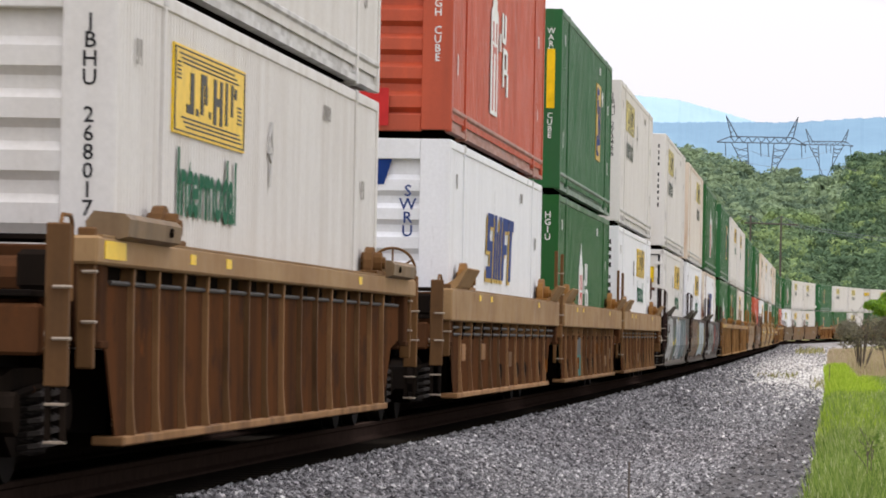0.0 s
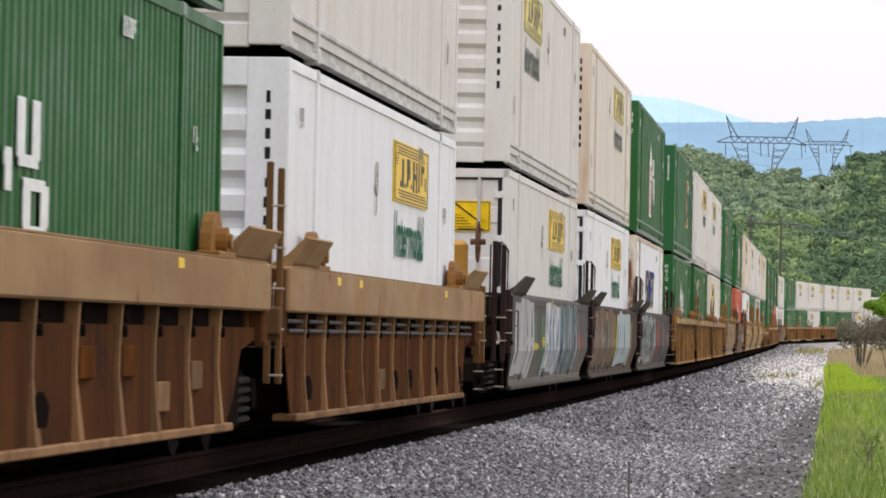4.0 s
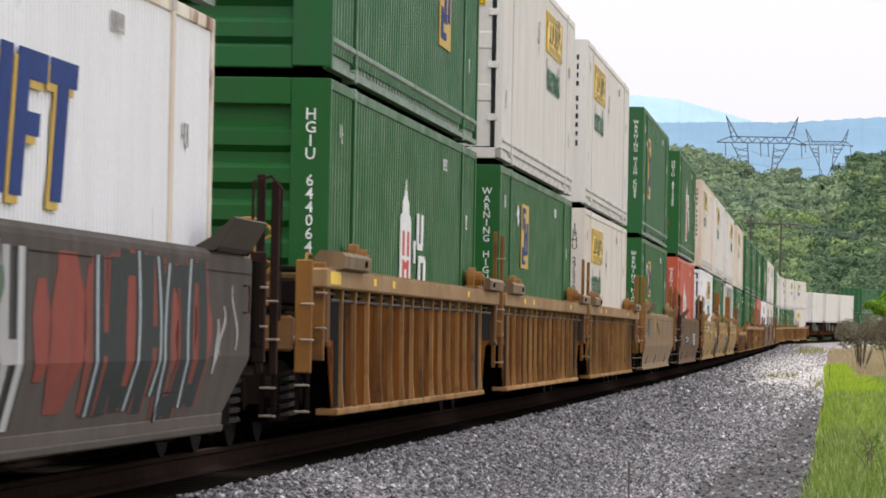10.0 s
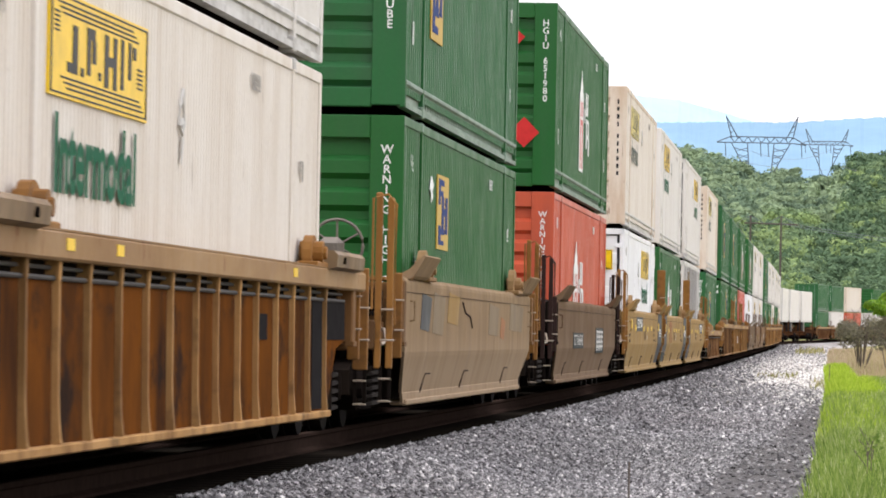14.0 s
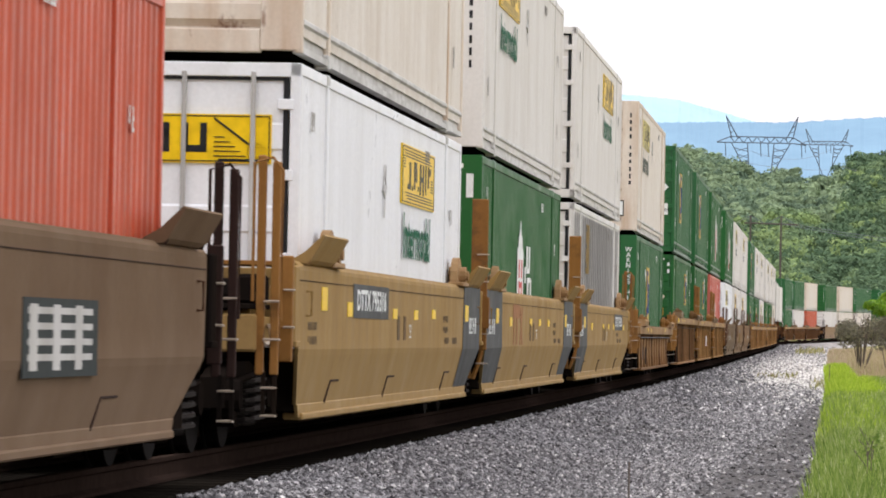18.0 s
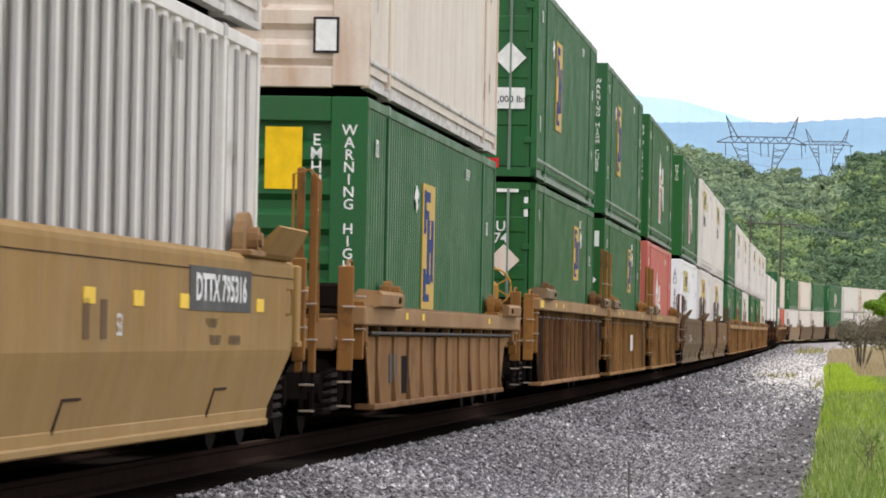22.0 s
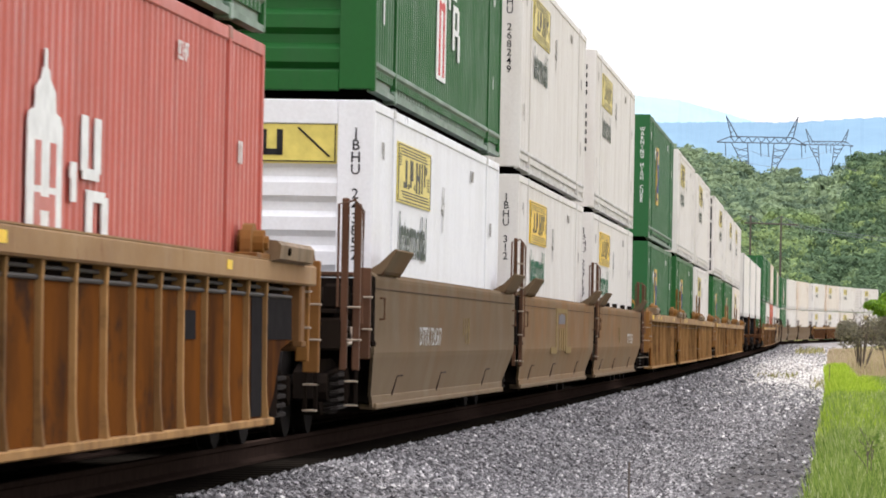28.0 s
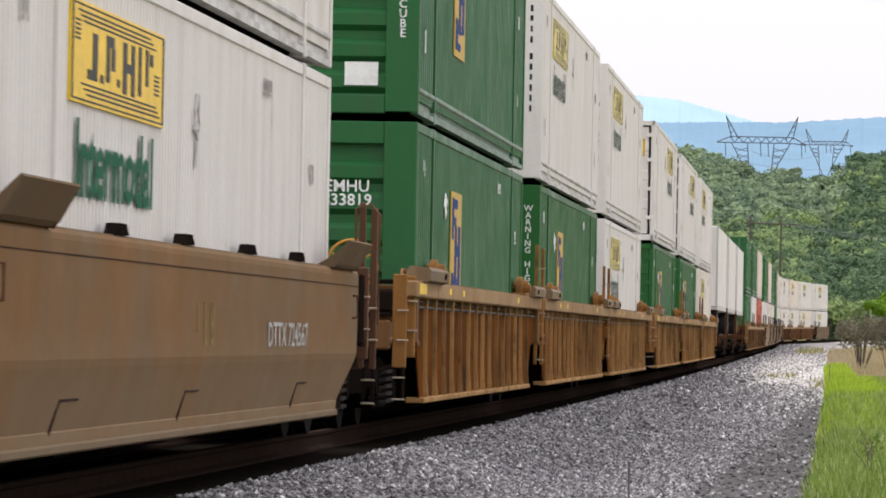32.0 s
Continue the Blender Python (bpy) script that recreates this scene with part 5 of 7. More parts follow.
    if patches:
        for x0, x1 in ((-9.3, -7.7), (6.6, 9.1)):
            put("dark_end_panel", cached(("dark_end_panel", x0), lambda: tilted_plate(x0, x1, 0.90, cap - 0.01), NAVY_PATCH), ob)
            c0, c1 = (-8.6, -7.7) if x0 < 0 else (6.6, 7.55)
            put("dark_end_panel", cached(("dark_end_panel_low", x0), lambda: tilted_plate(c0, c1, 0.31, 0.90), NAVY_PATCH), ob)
    if u in (-44.35, 155.7):
        put("stencil_panel", cached("stencil_panel", lambda: tilted_plate(3.05, 3.62, 0.90, 1.10), NAVY_PATCH), ob)
    if u == 135.7:
        put("card", cached("card", lambda: box((-0.45, -1.487, 0.69), (0.65, -1.483, 1.02)), CREAM), ob, None, "pale card on the ribs")
    if u == -192.9:
        put("teal_patch", cached("teal_patch", lambda: tilted_plate(-4.6, -3.3, 0.31, 0.66), TEAL), ob, None, "teal paint patch")
        put("teal_patch", cached("pale_patch", lambda: tilted_plate(-4.9, -3.4, 0.66, 0.95), GREY_END), ob, None, "grey overpainted patch")
    if u == 91.6:
        put("overpaint_patch", cached("overpaint", lambda: tilted_plate(-5.6, -5.1, 0.36, 0.74), NAVY_PATCH), ob)
        put("overpaint_patch", cached("overpaint_grey", lambda: tilted_plate(-6.9, -6.15, 0.48, 0.76), GREY_END), ob)
    load_guides(ob, CHORD if deep else RAIL_BROWN, True, 9.6, top, not deep or deep == 2, POST_BROWN if sheet_mat is BROWN and not deep else POST)
    # black plate added for the shade and plating past the side's end
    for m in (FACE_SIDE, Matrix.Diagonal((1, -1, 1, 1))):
        put("end_shield", cached("end_shield", lambda: box((8.2, -1.345, 0.28), (8.9, -1.325, 1.0)), GRIME_SHADE), ob, m)
    well_floor(ob, GRIME_SHADE)
    end_works(ob, -1, near_outer, posts, sheet_mat if deep else BROWN if sheet_mat is BROWN else POST_BROWN, wheel_near, 1.62 if near_outer else 2.60 if twin else 2.3, "slim", top, 9.3 if twin else 9.95)
    end_works(ob, 1, far_outer, posts, sheet_mat if deep else BROWN if sheet_mat is BROWN else POST_BROWN, wheel_far, 1.62 if far_outer else 2.60 if twin else 0.0, "slim", top, 9.3)
    if not far_outer:
        truck(ob, 10.05)
    for i, x in enumerate((-6.1, -4.3, 4.6)):
        put("yellow_mark", cached(("yellow_mark", i, top), lambda: box((x, -1.509, top - 0.11), (x + 0.26, -1.503, top - 0.04)), YELLOW), ob)
    if near_outer and not deep:
        put("yellow_mark", cached("chord_tip", lambda: box((-9.7, -1.510, 1.38), (-8.9, -1.503, 1.49)), YELLOW), ob, None, "yellow painted chord tip")
    RIDERS.append((ob, u, 0.0))
    return ob


def lattice_mark():
    """Pale crossing strokes of a worn mark."""
    bm = bmesh.new()
    for i in range(3):
        hexa(bm, (i * 0.75, 0, 0.0), (i * 0.75 + 0.24, 0.004, 0.34))
    for z in (0.05, 0.13, 0.21, 0.29):
        hexa(bm, (-0.05, 0.0005, z), (2.1, 0.0045, z + 0.035))
    return bm


def shield(ob, y):
    """Worn yellow shield outline with a grey-blue field, stripes and small wings."""
    bm = bmesh.new()
    for a, b, c, d in ((-2.1, -1.75, 0.72, 1.40), (0.4, 0.75, 0.72, 1.40), (-2.1, 0.75, 1.33, 1.40), (-3.3, -1.9, 0.70, 0.80), (0.5, 1.9, 0.70, 0.80), (-1.3, -1.05, 0.74, 1.10), (-0.75, -0.5, 0.74, 1.10), (-0.2, 0.05, 0.74, 1.10)):
        hexa(bm, (a, y - 0.003 - len(bm.verts) * 0.00005, c), (b, y + 0.003, d))
    bmesh.ops.translate(bm, vec=(0.45, 0, 0), verts=bm.verts)
    em = part("emblem", bm, FADED_GOLD, ob, "worn yellow shield outline")
    part("emblem_field", prism(bmesh.new(), [(-1.05, 1.16), (0.65, 1.16), (0.55, 1.29), (-0.15, 1.32), (-0.95, 1.29)], "y", y - 0.003, y + 0.003), FADED_INK_BLUE, em)


def side_y(z, knee, tuck):
    return -1.4565 + (tuck * min(1.0, (knee - z) / (knee - 0.36)) if z < knee else 0.0)


def spray(ob, mat, seed, x0, x1, n, width, sway, z0=0.36, z1=1.49, lift=0.0, knee=0.76, tuck=0.10):
    """Sprayed strokes: flat wavering ribbons of paint running up the side."""
    rng = random.Random(seed)
    bm = bmesh.new()
    for i in range(n):
        x = x0 + (x1 - x0) * (i + rng.uniform(0.15, 0.85)) / n
        a, b = rng.uniform(z0, z0 + 0.28), rng.uniform(z1 - 0.32, z1)
        ph, am, lean, w0 = rng.uniform(0, 6.28), sway * rng.uniform(0.4, 1.0), rng.uniform(-0.5, 0.5) * sway, width * rng.uniform(0.5, 1.3)
        zs = sorted([a + (b - a) * k / 9 for k in range(10)] + ([knee] if a < knee < b else []))
        prev = None
        for z in zs:
            f = (z - a) / (b - a)
            c = x + am * math.sin(ph + 5.2 * f) + lean * f
            w = w0 * (0.35 + 0.65 * math.sin(math.pi * min(max(f, 0.06), 0.94)))
            yy = side_y(z, knee, tuck) - 0.002 - lift
            pair = (bm.verts.new((c - w / 2, yy, z)), bm.verts.new((c + w / 2, yy, z)))
            if prev:
                bm.faces.new((prev[0], prev[1], pair[1], pair[0]))
            prev = pair
    part("graffiti_paint", bm, mat, ob)


def throwup(ob, seed, x0, x1, n, fill, edge, light, width=0.34, z0=0.36, z1=1.50):
    """Sprayed letter shapes: stems, bowls and crossbars in three layers, a dark edge, a fill and a light line."""
    rng = random.Random(seed)
    cell = (x1 - x0) / n
    strokes = []
    for i in range(n):
        c = x0 + cell * i
        kind = rng.choice("HOSNK")
        a, b = z0 + rng.uniform(0, 0.10), z1 - rng.uniform(0, 0.10)
        bow = cell * rng.uniform(0.10, 0.22)
        strokes.append((c + cell * 0.22, a, b, -bow if kind in "OS" else 0.0, rng.uniform(-0.1, 0.1)))
        strokes.append((c + cell * 0.72, a + (0.1 if kind == "K" else 0), b, bow if kind != "N" else 0.0, rng.uniform(-0.1, 0.1)))
        zm = a + (b - a) * rng.uniform(0.35, 0.65)
        for z in ((zm,) if kind in "HKN" else (a + 0.09, b - 0.09)):
            strokes.append((c + cell * 0.47, z - 0.07, z + 0.07, 0.0, 0.0))
    for layer, (mat, grow, shift) in enumerate(((edge, 0.16, 0.0), (fill, 0.0, 0.0), (light, -2.0, -0.12))):
        bm = bmesh.new()
        for j, (x, a, b, bow, lean) in enumerate(strokes):
            bar = b - a < 0.2
            w = (cell * 0.42 if bar else width) + grow
            if grow < -1:
                if bar or j % 2:
                    continue
                w = 0.09
            zs = sorted([a + (b - a) * k / 8 for k in range(9)] + ([0.76] if a < 0.76 < b else []))
            prev = None
            for z in zs:
                f = (z - a) / (b - a)
                c = x + bow * math.sin(math.pi * f) + lean * f + shift * width
                yy = side_y(z, 0.76, 0.10) - 0.003 - 0.0015 * layer - j * 0.00002
                pair = (bm.verts.new((c - w / 2, yy, z)), bm.verts.new((c + w / 2, yy, z)))
                if prev:
                    bm.faces.new((prev[0], prev[1], pair[1], pair[0]))
                prev = pair
        part("graffiti_paint", bm, mat, ob)


def tag_car(ob, u):
    """The three painted cars: silver letters with black and colour; ochre ground with pale-blue letters; grey strokes with red and white."""
    silver = SPRAY_SILVER
    if u == -147.9:
        throwup(ob, 1, -8.6, -4.9, 4, silver, PANEL_DARK, SPRAY_WHITE, 0.42)
        spray(ob, SPRAY_GREEN, 3, -4.9, -2.5, 2, 1.2, 0.12, 0.36, 1.52)
        spray(ob, SPRAY_YELLOW, 4, -4.9, -2.3, 2, 1.2, 0.03, 0.74, 1.06, 0.002)
        throwup(ob, 5, -2.4, 1.2, 4, SPRAY_WHITE, PANEL_DARK, SPRAY_BLUE, 0.40)
        spray(ob, SPRAY_BLUE, 6, -2.0, 2.0, 4, 0.26, 0.25, lift=0.0075)
        spray(ob, SPRAY_YELLOW, 12, -1.0, -0.6, 1, 0.35, 0.02, 1.36, 1.48, 0.008)
        throwup(ob, 8, 1.2, 5.6, 5, SPRAY_TEAL, PANEL_DARK, SPRAY_WHITE, 0.36)
        spray(ob, silver, 9, 2.0, 6.6, 9, 0.14, 0.30, 0.40, 1.45, 0.008)
        spray(ob, SPRAY_RED, 10, 6.6, 7.6, 2, 0.6, 0.1, 0.6, 1.2)
    elif u == -128.3:
        throwup(ob, 11, -8.4, -0.9, 9, SPRAY_TAN, GRAFFITI_B, SPRAY_RED, 0.30)
        spray(ob, SPRAY_PALE_BLUE, 17, -8.0, -1.4, 8, 0.10, 0.3, 0.45, 1.40, 0.006)
        spray(ob, SPRAY_YELLOW, 12, -1.0, 0.2, 2, 0.45, 0.15, 0.36, 1.50, 0.004)
        throwup(ob, 13, 0.1, 5.7, 6, SPRAY_PALE_BLUE, SPRAY_TEAL, SPRAY_WHITE, 0.46)
        spray(ob, SPRAY_YELLOW, 16, 5.6, 6.6, 2, 0.40, 0.15, 0.36, 1.50, 0.002)
    elif u == -108.4:
        throwup(ob, 21, -8.2, -0.2, 9, silver, PANEL_DARK, SPRAY_WHITE, 0.22)
        spray(ob, SPRAY_GREEN, 22, -8.0, -0.4, 7, 0.26, 0.3, 0.5, 1.45, 0.006)
        spray(ob, SPRAY_RED, 24, -0.3, 7.0, 9, 1.1, 0.08, 0.42, 1.50)
        throwup(ob, 27, 2.0, 6.8, 5, PANEL_DARK, SPRAY_RED, SPRAY_PALE_BLUE, 0.40)
        spray(ob, silver, 26, 7.0, 8.4, 3, 0.16, 0.15, 0.6, 1.3, 0.002)


def faded_mark():
    """Faded red upright strokes under a block, nearly worn away."""
    bm = bmesh.new()
    hexa(bm, (-4.4, 0, 1.20), (-3.1, 0.004, 1.39))
    for a, b in ((-4.25, -4.05), (-3.7, -3.5)):
        hexa(bm, (a, 0, 0.84), (b, 0.004, 1.20))
    for a, d in ((-3.1, 0.45), (-2.65, -0.45)):
        prism(bm, [(a, 0.84), (a + 0.18, 0.84), (a + 0.18 + d, 1.36), (a + d, 1.36)], "y", 0.0005 * (d > 0), 0.004)
    return bm


def smooth_car(u, side_mat, trim, posts, near_outer, far_outer, label, knee=0.80, grey_ends=(), stencil="bars", tuck=0.10, serial="", wheel_far=False, wheel_near=False, notches=False):
    ob = tagged(new("well_car"), label, "well car", "well cars of the train")

    def side():
        bm = bmesh.new()
        levels = [(1.535, -1.40, 0.05), (1.532, -1.425, 0.0), (1.505, -1.449, 0.0), (1.47, -1.455, 0.0), (1.30, -1.455, 0.0), (knee + 0.02, -1.455, 0.06), (knee - 0.03, -1.452 + tuck * 0.06, 0.10), (0.36, -1.455 + tuck, 0.80), (0.35, -1.462 + tuck, 0.82), (0.25, -1.462 + tuck, 0.92)]
        cols = []
        nx = 24
        for z, y, hx in levels:
            cols.append([bm.verts.new((hx - a + (a + b - 2 * hx) * i / nx, y, z)) for i in range(nx + 1)])
        for p, q in zip(cols, cols[1:]):
            for i in range(nx):
                bm.faces.new((q[i], q[i + 1], p[i + 1], p[i]))
        back = []
        for z, y, hx in levels:
            back.append([bm.verts.new((hx - a + (a + b - 2 * hx) * i / nx, y + 0.03, z)) for i in range(nx + 1)])
        for p, q in zip(back, back[1:]):
            for i in range(nx):
                bm.faces.new((p[i], p[i + 1], q[i + 1], q[i]))
        for c, k in ((cols, back),):
            for i in range(nx):
                bm.faces.new((c[0][i], c[0][i + 1], k[0][i + 1], k[0][i]))
                bm.faces.new((k[-1][i], k[-1][i + 1], c[-1][i + 1], c[-1][i]))
            for j in range(len(levels) - 1):
                bm.faces.new((c[j][0], k[j][0], k[j + 1][0], c[j + 1][0]))
                bm.faces.new((k[j][nx], c[j][nx], c[j + 1][nx], k[j + 1][nx]))
        return bm
    xa, xb = 9.3 if near_outer else 9.2, 9.2
    for m, a, b in ((FACE_SIDE, xa, xb), (TURN, xb, xa)):
        put("side_panel", cached(("side_panel", knee, tuck, a, b), side, side_mat), ob, m)
        put("top_lip", cached(("top_lip", a, b), lambda: box((-a, -1.42, 1.52), (b, -1.34, 1.545), None, 0.01), trim), ob, m)
        put("weld_seam", cached(("weld_seam", a, b), lambda: box((0.05 - a, -1.46, 1.385), (b - 0.05, -1.454, 1.392)), MAROON), ob, m)
        put("bottom_sill", cached(("bottom_sill", a, b), lambda: box((1.0 - a, -1.395, 0.225), (b - 1.0, -1.22, 0.285), None, 0.012), trim), ob, m)
    SERIAL_X = 3.95 if notches else -3.37
    if grey_ends:
        for e in grey_ends:
            def cap():
                bm = bmesh.new()
                o = xb if e > 0 else xa
                w = 2.3 if e > 0 else 2.75
                a = [(e * (o - w), 1.535), (e * (o + 0.01), 1.535), (e * (o + 0.01), 1.28), (e * (o - 0.04), knee), (e * (o - w - 0.1), knee)]
                prism(bm, a, "y", -1.463, -1.458)
                lo = [bm.verts.new(c) for c in ((e * (o - w - 0.1), -1.461, knee), (e * (o - 0.04), -1.461, knee), (e * (o - 0.85), -1.461 + tuck, 0.36), (e * (o - w - 0.2), -1.461 + tuck, 0.36))]
                bm.faces.new(lo if e < 0 else lo[::-1])
                return bm
            put("grey_end_panel", cached(("grey_end_panel", e, knee, xa, xb), cap, GREY_END), ob, None, "dark grey painted end")
            put("yellow_mark", cached(("end_mark", e), lambda: box((e * 7.25 - 0.22, -1.468, 1.12), (e * 7.25 + 0.22, -1.4635, 1.31)), YELLOW), ob)
    y = -1.458
    if stencil == "plate":
        if serial:
            px = 3.35 if far_outer else -5.13
            pl = put("number_plate_panel", cached(("number_plate_panel", px), lambda: box((px, y - 0.003, 1.10), (px + 3.2, y + 0.004, 1.41)), GREY_END), ob)
            put("serial", lettering(serial, 0.26, WHITE_INK, narrow=1.72, bold=0.03), pl, Matrix.Translation((px + 1.6, y - 0.006, 1.255)))
        else:
            put("brand_lettering", cached("faint_red_marks", faded_mark, RUST_MARK), ob, Matrix.Translation((0, y - 0.002, 0)))
        for e in grey_ends:
            put("small_lettering", cached(("grey_end_rows", e), lambda: row_bars(4, 0.22, 6), WHITE_INK), ob, Matrix.Translation((e * 8.15 - 0.5, y - 0.009, 0.98)) @ Matrix.Diagonal((1.4, 1, 0.85, 1)))
        for i, (x, z, h) in enumerate(((-4.95, 1.09, 0.12), (-1.0, 1.11, 0.10), (0.9, 1.11, 0.10), (2.9, 1.11, 0.10), (6.9, 1.11, 0.10)) if far_outer or u == 47.3 else ((-7.65, 1.15, 0.20), (-5.6, 1.11, 0.13), (-1.45, 1.11, 0.10), (0.75, 1.11, 0.10), (2.8, 1.13, 0.10))):
            put("yellow_mark", cached(("dot", i, far_outer or u == 47.3), lambda: box((x, y - 0.003, z), (x + 0.42, y + 0.003, z + h)), YELLOW), ob)
        put("size_mark", lettering("53", 0.20, WHITE_INK, narrow=1.2), ob, Matrix.Translation((0.35, y - 0.003, 0.98)))
        for x, z in ((-1.0, 0.90), (-0.35, 0.90)):
            put("small_lettering", cached(("dark_rows", x), lambda: box((x, y - 0.003, z), (x + 0.22, y + 0.003, z + 0.24)), DULL), ob)
        for i, (x, z) in enumerate(((4.2, 1.1), (4.2, 0.98), (4.4, 0.86), (5.4, 0.86), (-8.6, 0.98), (-8.6, 0.86))):
            put("small_lettering", cached(("faint_rows", i), lambda: row_bars(5, 0.07, i), DULL), ob, Matrix.Translation((x, y - 0.002, z)) @ Matrix.Diagonal((2.2, 1, 1, 1)))
    elif stencil == "bars":
        if serial:
            put("serial", lettering(serial, 0.27, WORN_WHITE, narrow=1.62), ob, Matrix.Translation((SERIAL_X, y - 0.006, 0.93)))
        if u == 200.2:
            shield(ob, y)
        else:
            put("brand_lettering", cached("ochre_marks", lambda: row_bars(3, 0.30, 5), FADED_GOLD), ob, Matrix.Translation((0.9 if not notches else -1.2, y - 0.002, 0.86)) @ Matrix.Diagonal((1.3, 1, 1, 1)))
    elif stencil == "double":
        for x, w, n in ((-4.95, 2.95, 9), (2.06, 2.5, 3)):
            pl = put("dark_panel", cached(("dark_panel", x), lambda: box((x, y - 0.003, 0.77 if n == 9 else 0.68), (x + w, y + 0.004, 1.03 if n == 9 else 1.13)), PANEL_DARK), ob)
            if n == 9:
                put("serial", lettering(serial, 0.25, RAIL_GREY, narrow=1.72), pl, Matrix.Translation((x + w / 2, y - 0.006, 0.90)))
            else:
                put("brand_lettering", cached("dark_panel_lattice", lattice_mark, RAIL_GREY), pl, Matrix.Translation((x + 0.2, y - 0.006, 0.72)) @ Matrix.Diagonal((1, 1, 1.1, 1)))
    for x in (-6.5, -1.45, 4.95):
        put("door_outline", cached(("door_outline", x, tuck), lambda: bent(bmesh.new(), [(x, -1.458 + tuck, 0.34), (x + 0.12, -1.458 + tuck * 0.6, 0.54), (x + 0.75, -1.458 + tuck * 0.6, 0.54)], 0.010, 5), MAROON), ob)
    if notches:
        for x in (-4.36, -1.46, 1.89, 5.0):
            put("notch", cached(("notch", x), lambda: prism(bmesh.new(), [(x - 0.28, 1.548), (x + 0.28, 1.548), (x + 0.16, 1.62), (x - 0.16, 1.62)], "y", -1.43, -1.35), GRIME_SHADE), ob)
    if u == -20.64:
        for k, (x0, x1, z0, z1, mat) in enumerate(((-7.6, -6.3, 1.02, 1.40, GREY_END), (-6.2, -4.6, 0.98, 1.42, SPRAY_TAN), (-4.3, -2.7, 1.10, 1.44, TAN), (1.6, 3.4, 0.98, 1.36, SPRAY_TAN), (3.6, 4.5, 0.94, 1.20, RUST_MARK), (5.2, 7.8, 1.04, 1.40, SPRAY_TAN))):
            part("overpaint_patch", prism(bmesh.new(), [(x0, z0), (x1 - 0.3, z0 - 0.03), (x1, z1 - 0.05), (x0 + 0.2, z1)], "y", y - 0.002, y + 0.003), mat, ob)
        part("torn_seam", bent(bmesh.new(), [(-2.3, y, 1.34), (-1.9, y, 1.22), (-1.2, y, 1.18), (-0.9, y, 1.05)], 0.012, 5), MAROON, ob)
    if "graffiti" in label:
        tag_car(ob, u)
    tan = side_mat in (TAN, TAN_PALE)
    load_guides(ob, trim, tan, 9.2, 1.53, False, CHORD if tan else RUST_POST if side_mat in (DULL, DULL_WARM) else MAROON)
    # same added black plate: end plating and shade in one
    for m in (FACE_SIDE, Matrix.Diagonal((1, -1, 1, 1))):
        put("end_shield", cached("end_shield", lambda: box((8.2, -1.345, 0.28), (8.9, -1.325, 1.0)), GRIME_SHADE), ob, m)
    well_floor(ob, GRIME_SHADE)
    style = "tan" if tan else "loop"
    # loop-style end frames go black for the shade between the cars
    body = TAN if side_mat is TAN else POST_BROWN if tan else GRIME_SHADE
    end_works(ob, -1, near_outer, posts, body, wheel_near, 2.35 if near_outer and tan else 2.2 if near_outer else 2.68 if tan else 2.3, style, 1.525, 9.75, 0.47 if wheel_near == "side" else 0.17)
    end_works(ob, 1, far_outer, posts, body, wheel_far, (2.35 if tan else 2.2) if far_outer else 0.0, style)
    for e in (-1, 1):
        put("grab_iron", cached(("side_grab", e), lambda: bent(bmesh.new(), [(e * 8.75, -1.455, 1.10), (e * 8.75, -1.50, 1.10), (e * 8.75, -1.50, 1.30), (e * 8.75, -1.455, 1.30)], 0.013, 6), RUST_POST if not tan else trim), ob)
    if not far_outer:
        truck(ob, 10.05)
    RIDERS.append((ob, u, 0.0))
    return ob


# ---- the train, from its head past the camera to its tail ----
NEAR, FAR = -5.65, 0.8          # where a scroll sign starts, beside the near or the far lift post
JB_N, JB_F = ("scroll", NEAR, False), ("scroll", FAR, False)
JB_NP, JB_FP = ("scroll", NEAR, True), ("scroll", FAR, True)
TOW = ("tower", -1.5, WHITE_INK, RED_INK)
TOW_N = ("tower", -2.1, WHITE_INK, RED_INK)
TOW_R = ("tower", -2.35, WHITE_INK, RED_PALE)
PAN_N, PAN_F = ("panel", -3.7), ("panel", 2.6)
PAN_P = ("panel", 1.83, 1.59, 2.50)
SLANT, NONE = ("slant", -2.6), ("none",)
L_WHITE = "white fluted 53-foot container with a yellow sign"
L_WDOOR = "white 53-foot container, door end forward with black gaskets"
L_CREAM = "weathered cream-white 53-foot container, rust-stained at the end"
L_GREEN = "green corrugated 53-foot container with a white tower mark"
L_GPAN = "green corrugated 53-foot container with an upright yellow panel"
L_RED = "orange-red corrugated 53-foot container with a white tower mark"
L_PLAIN = "plain white 53-foot container"

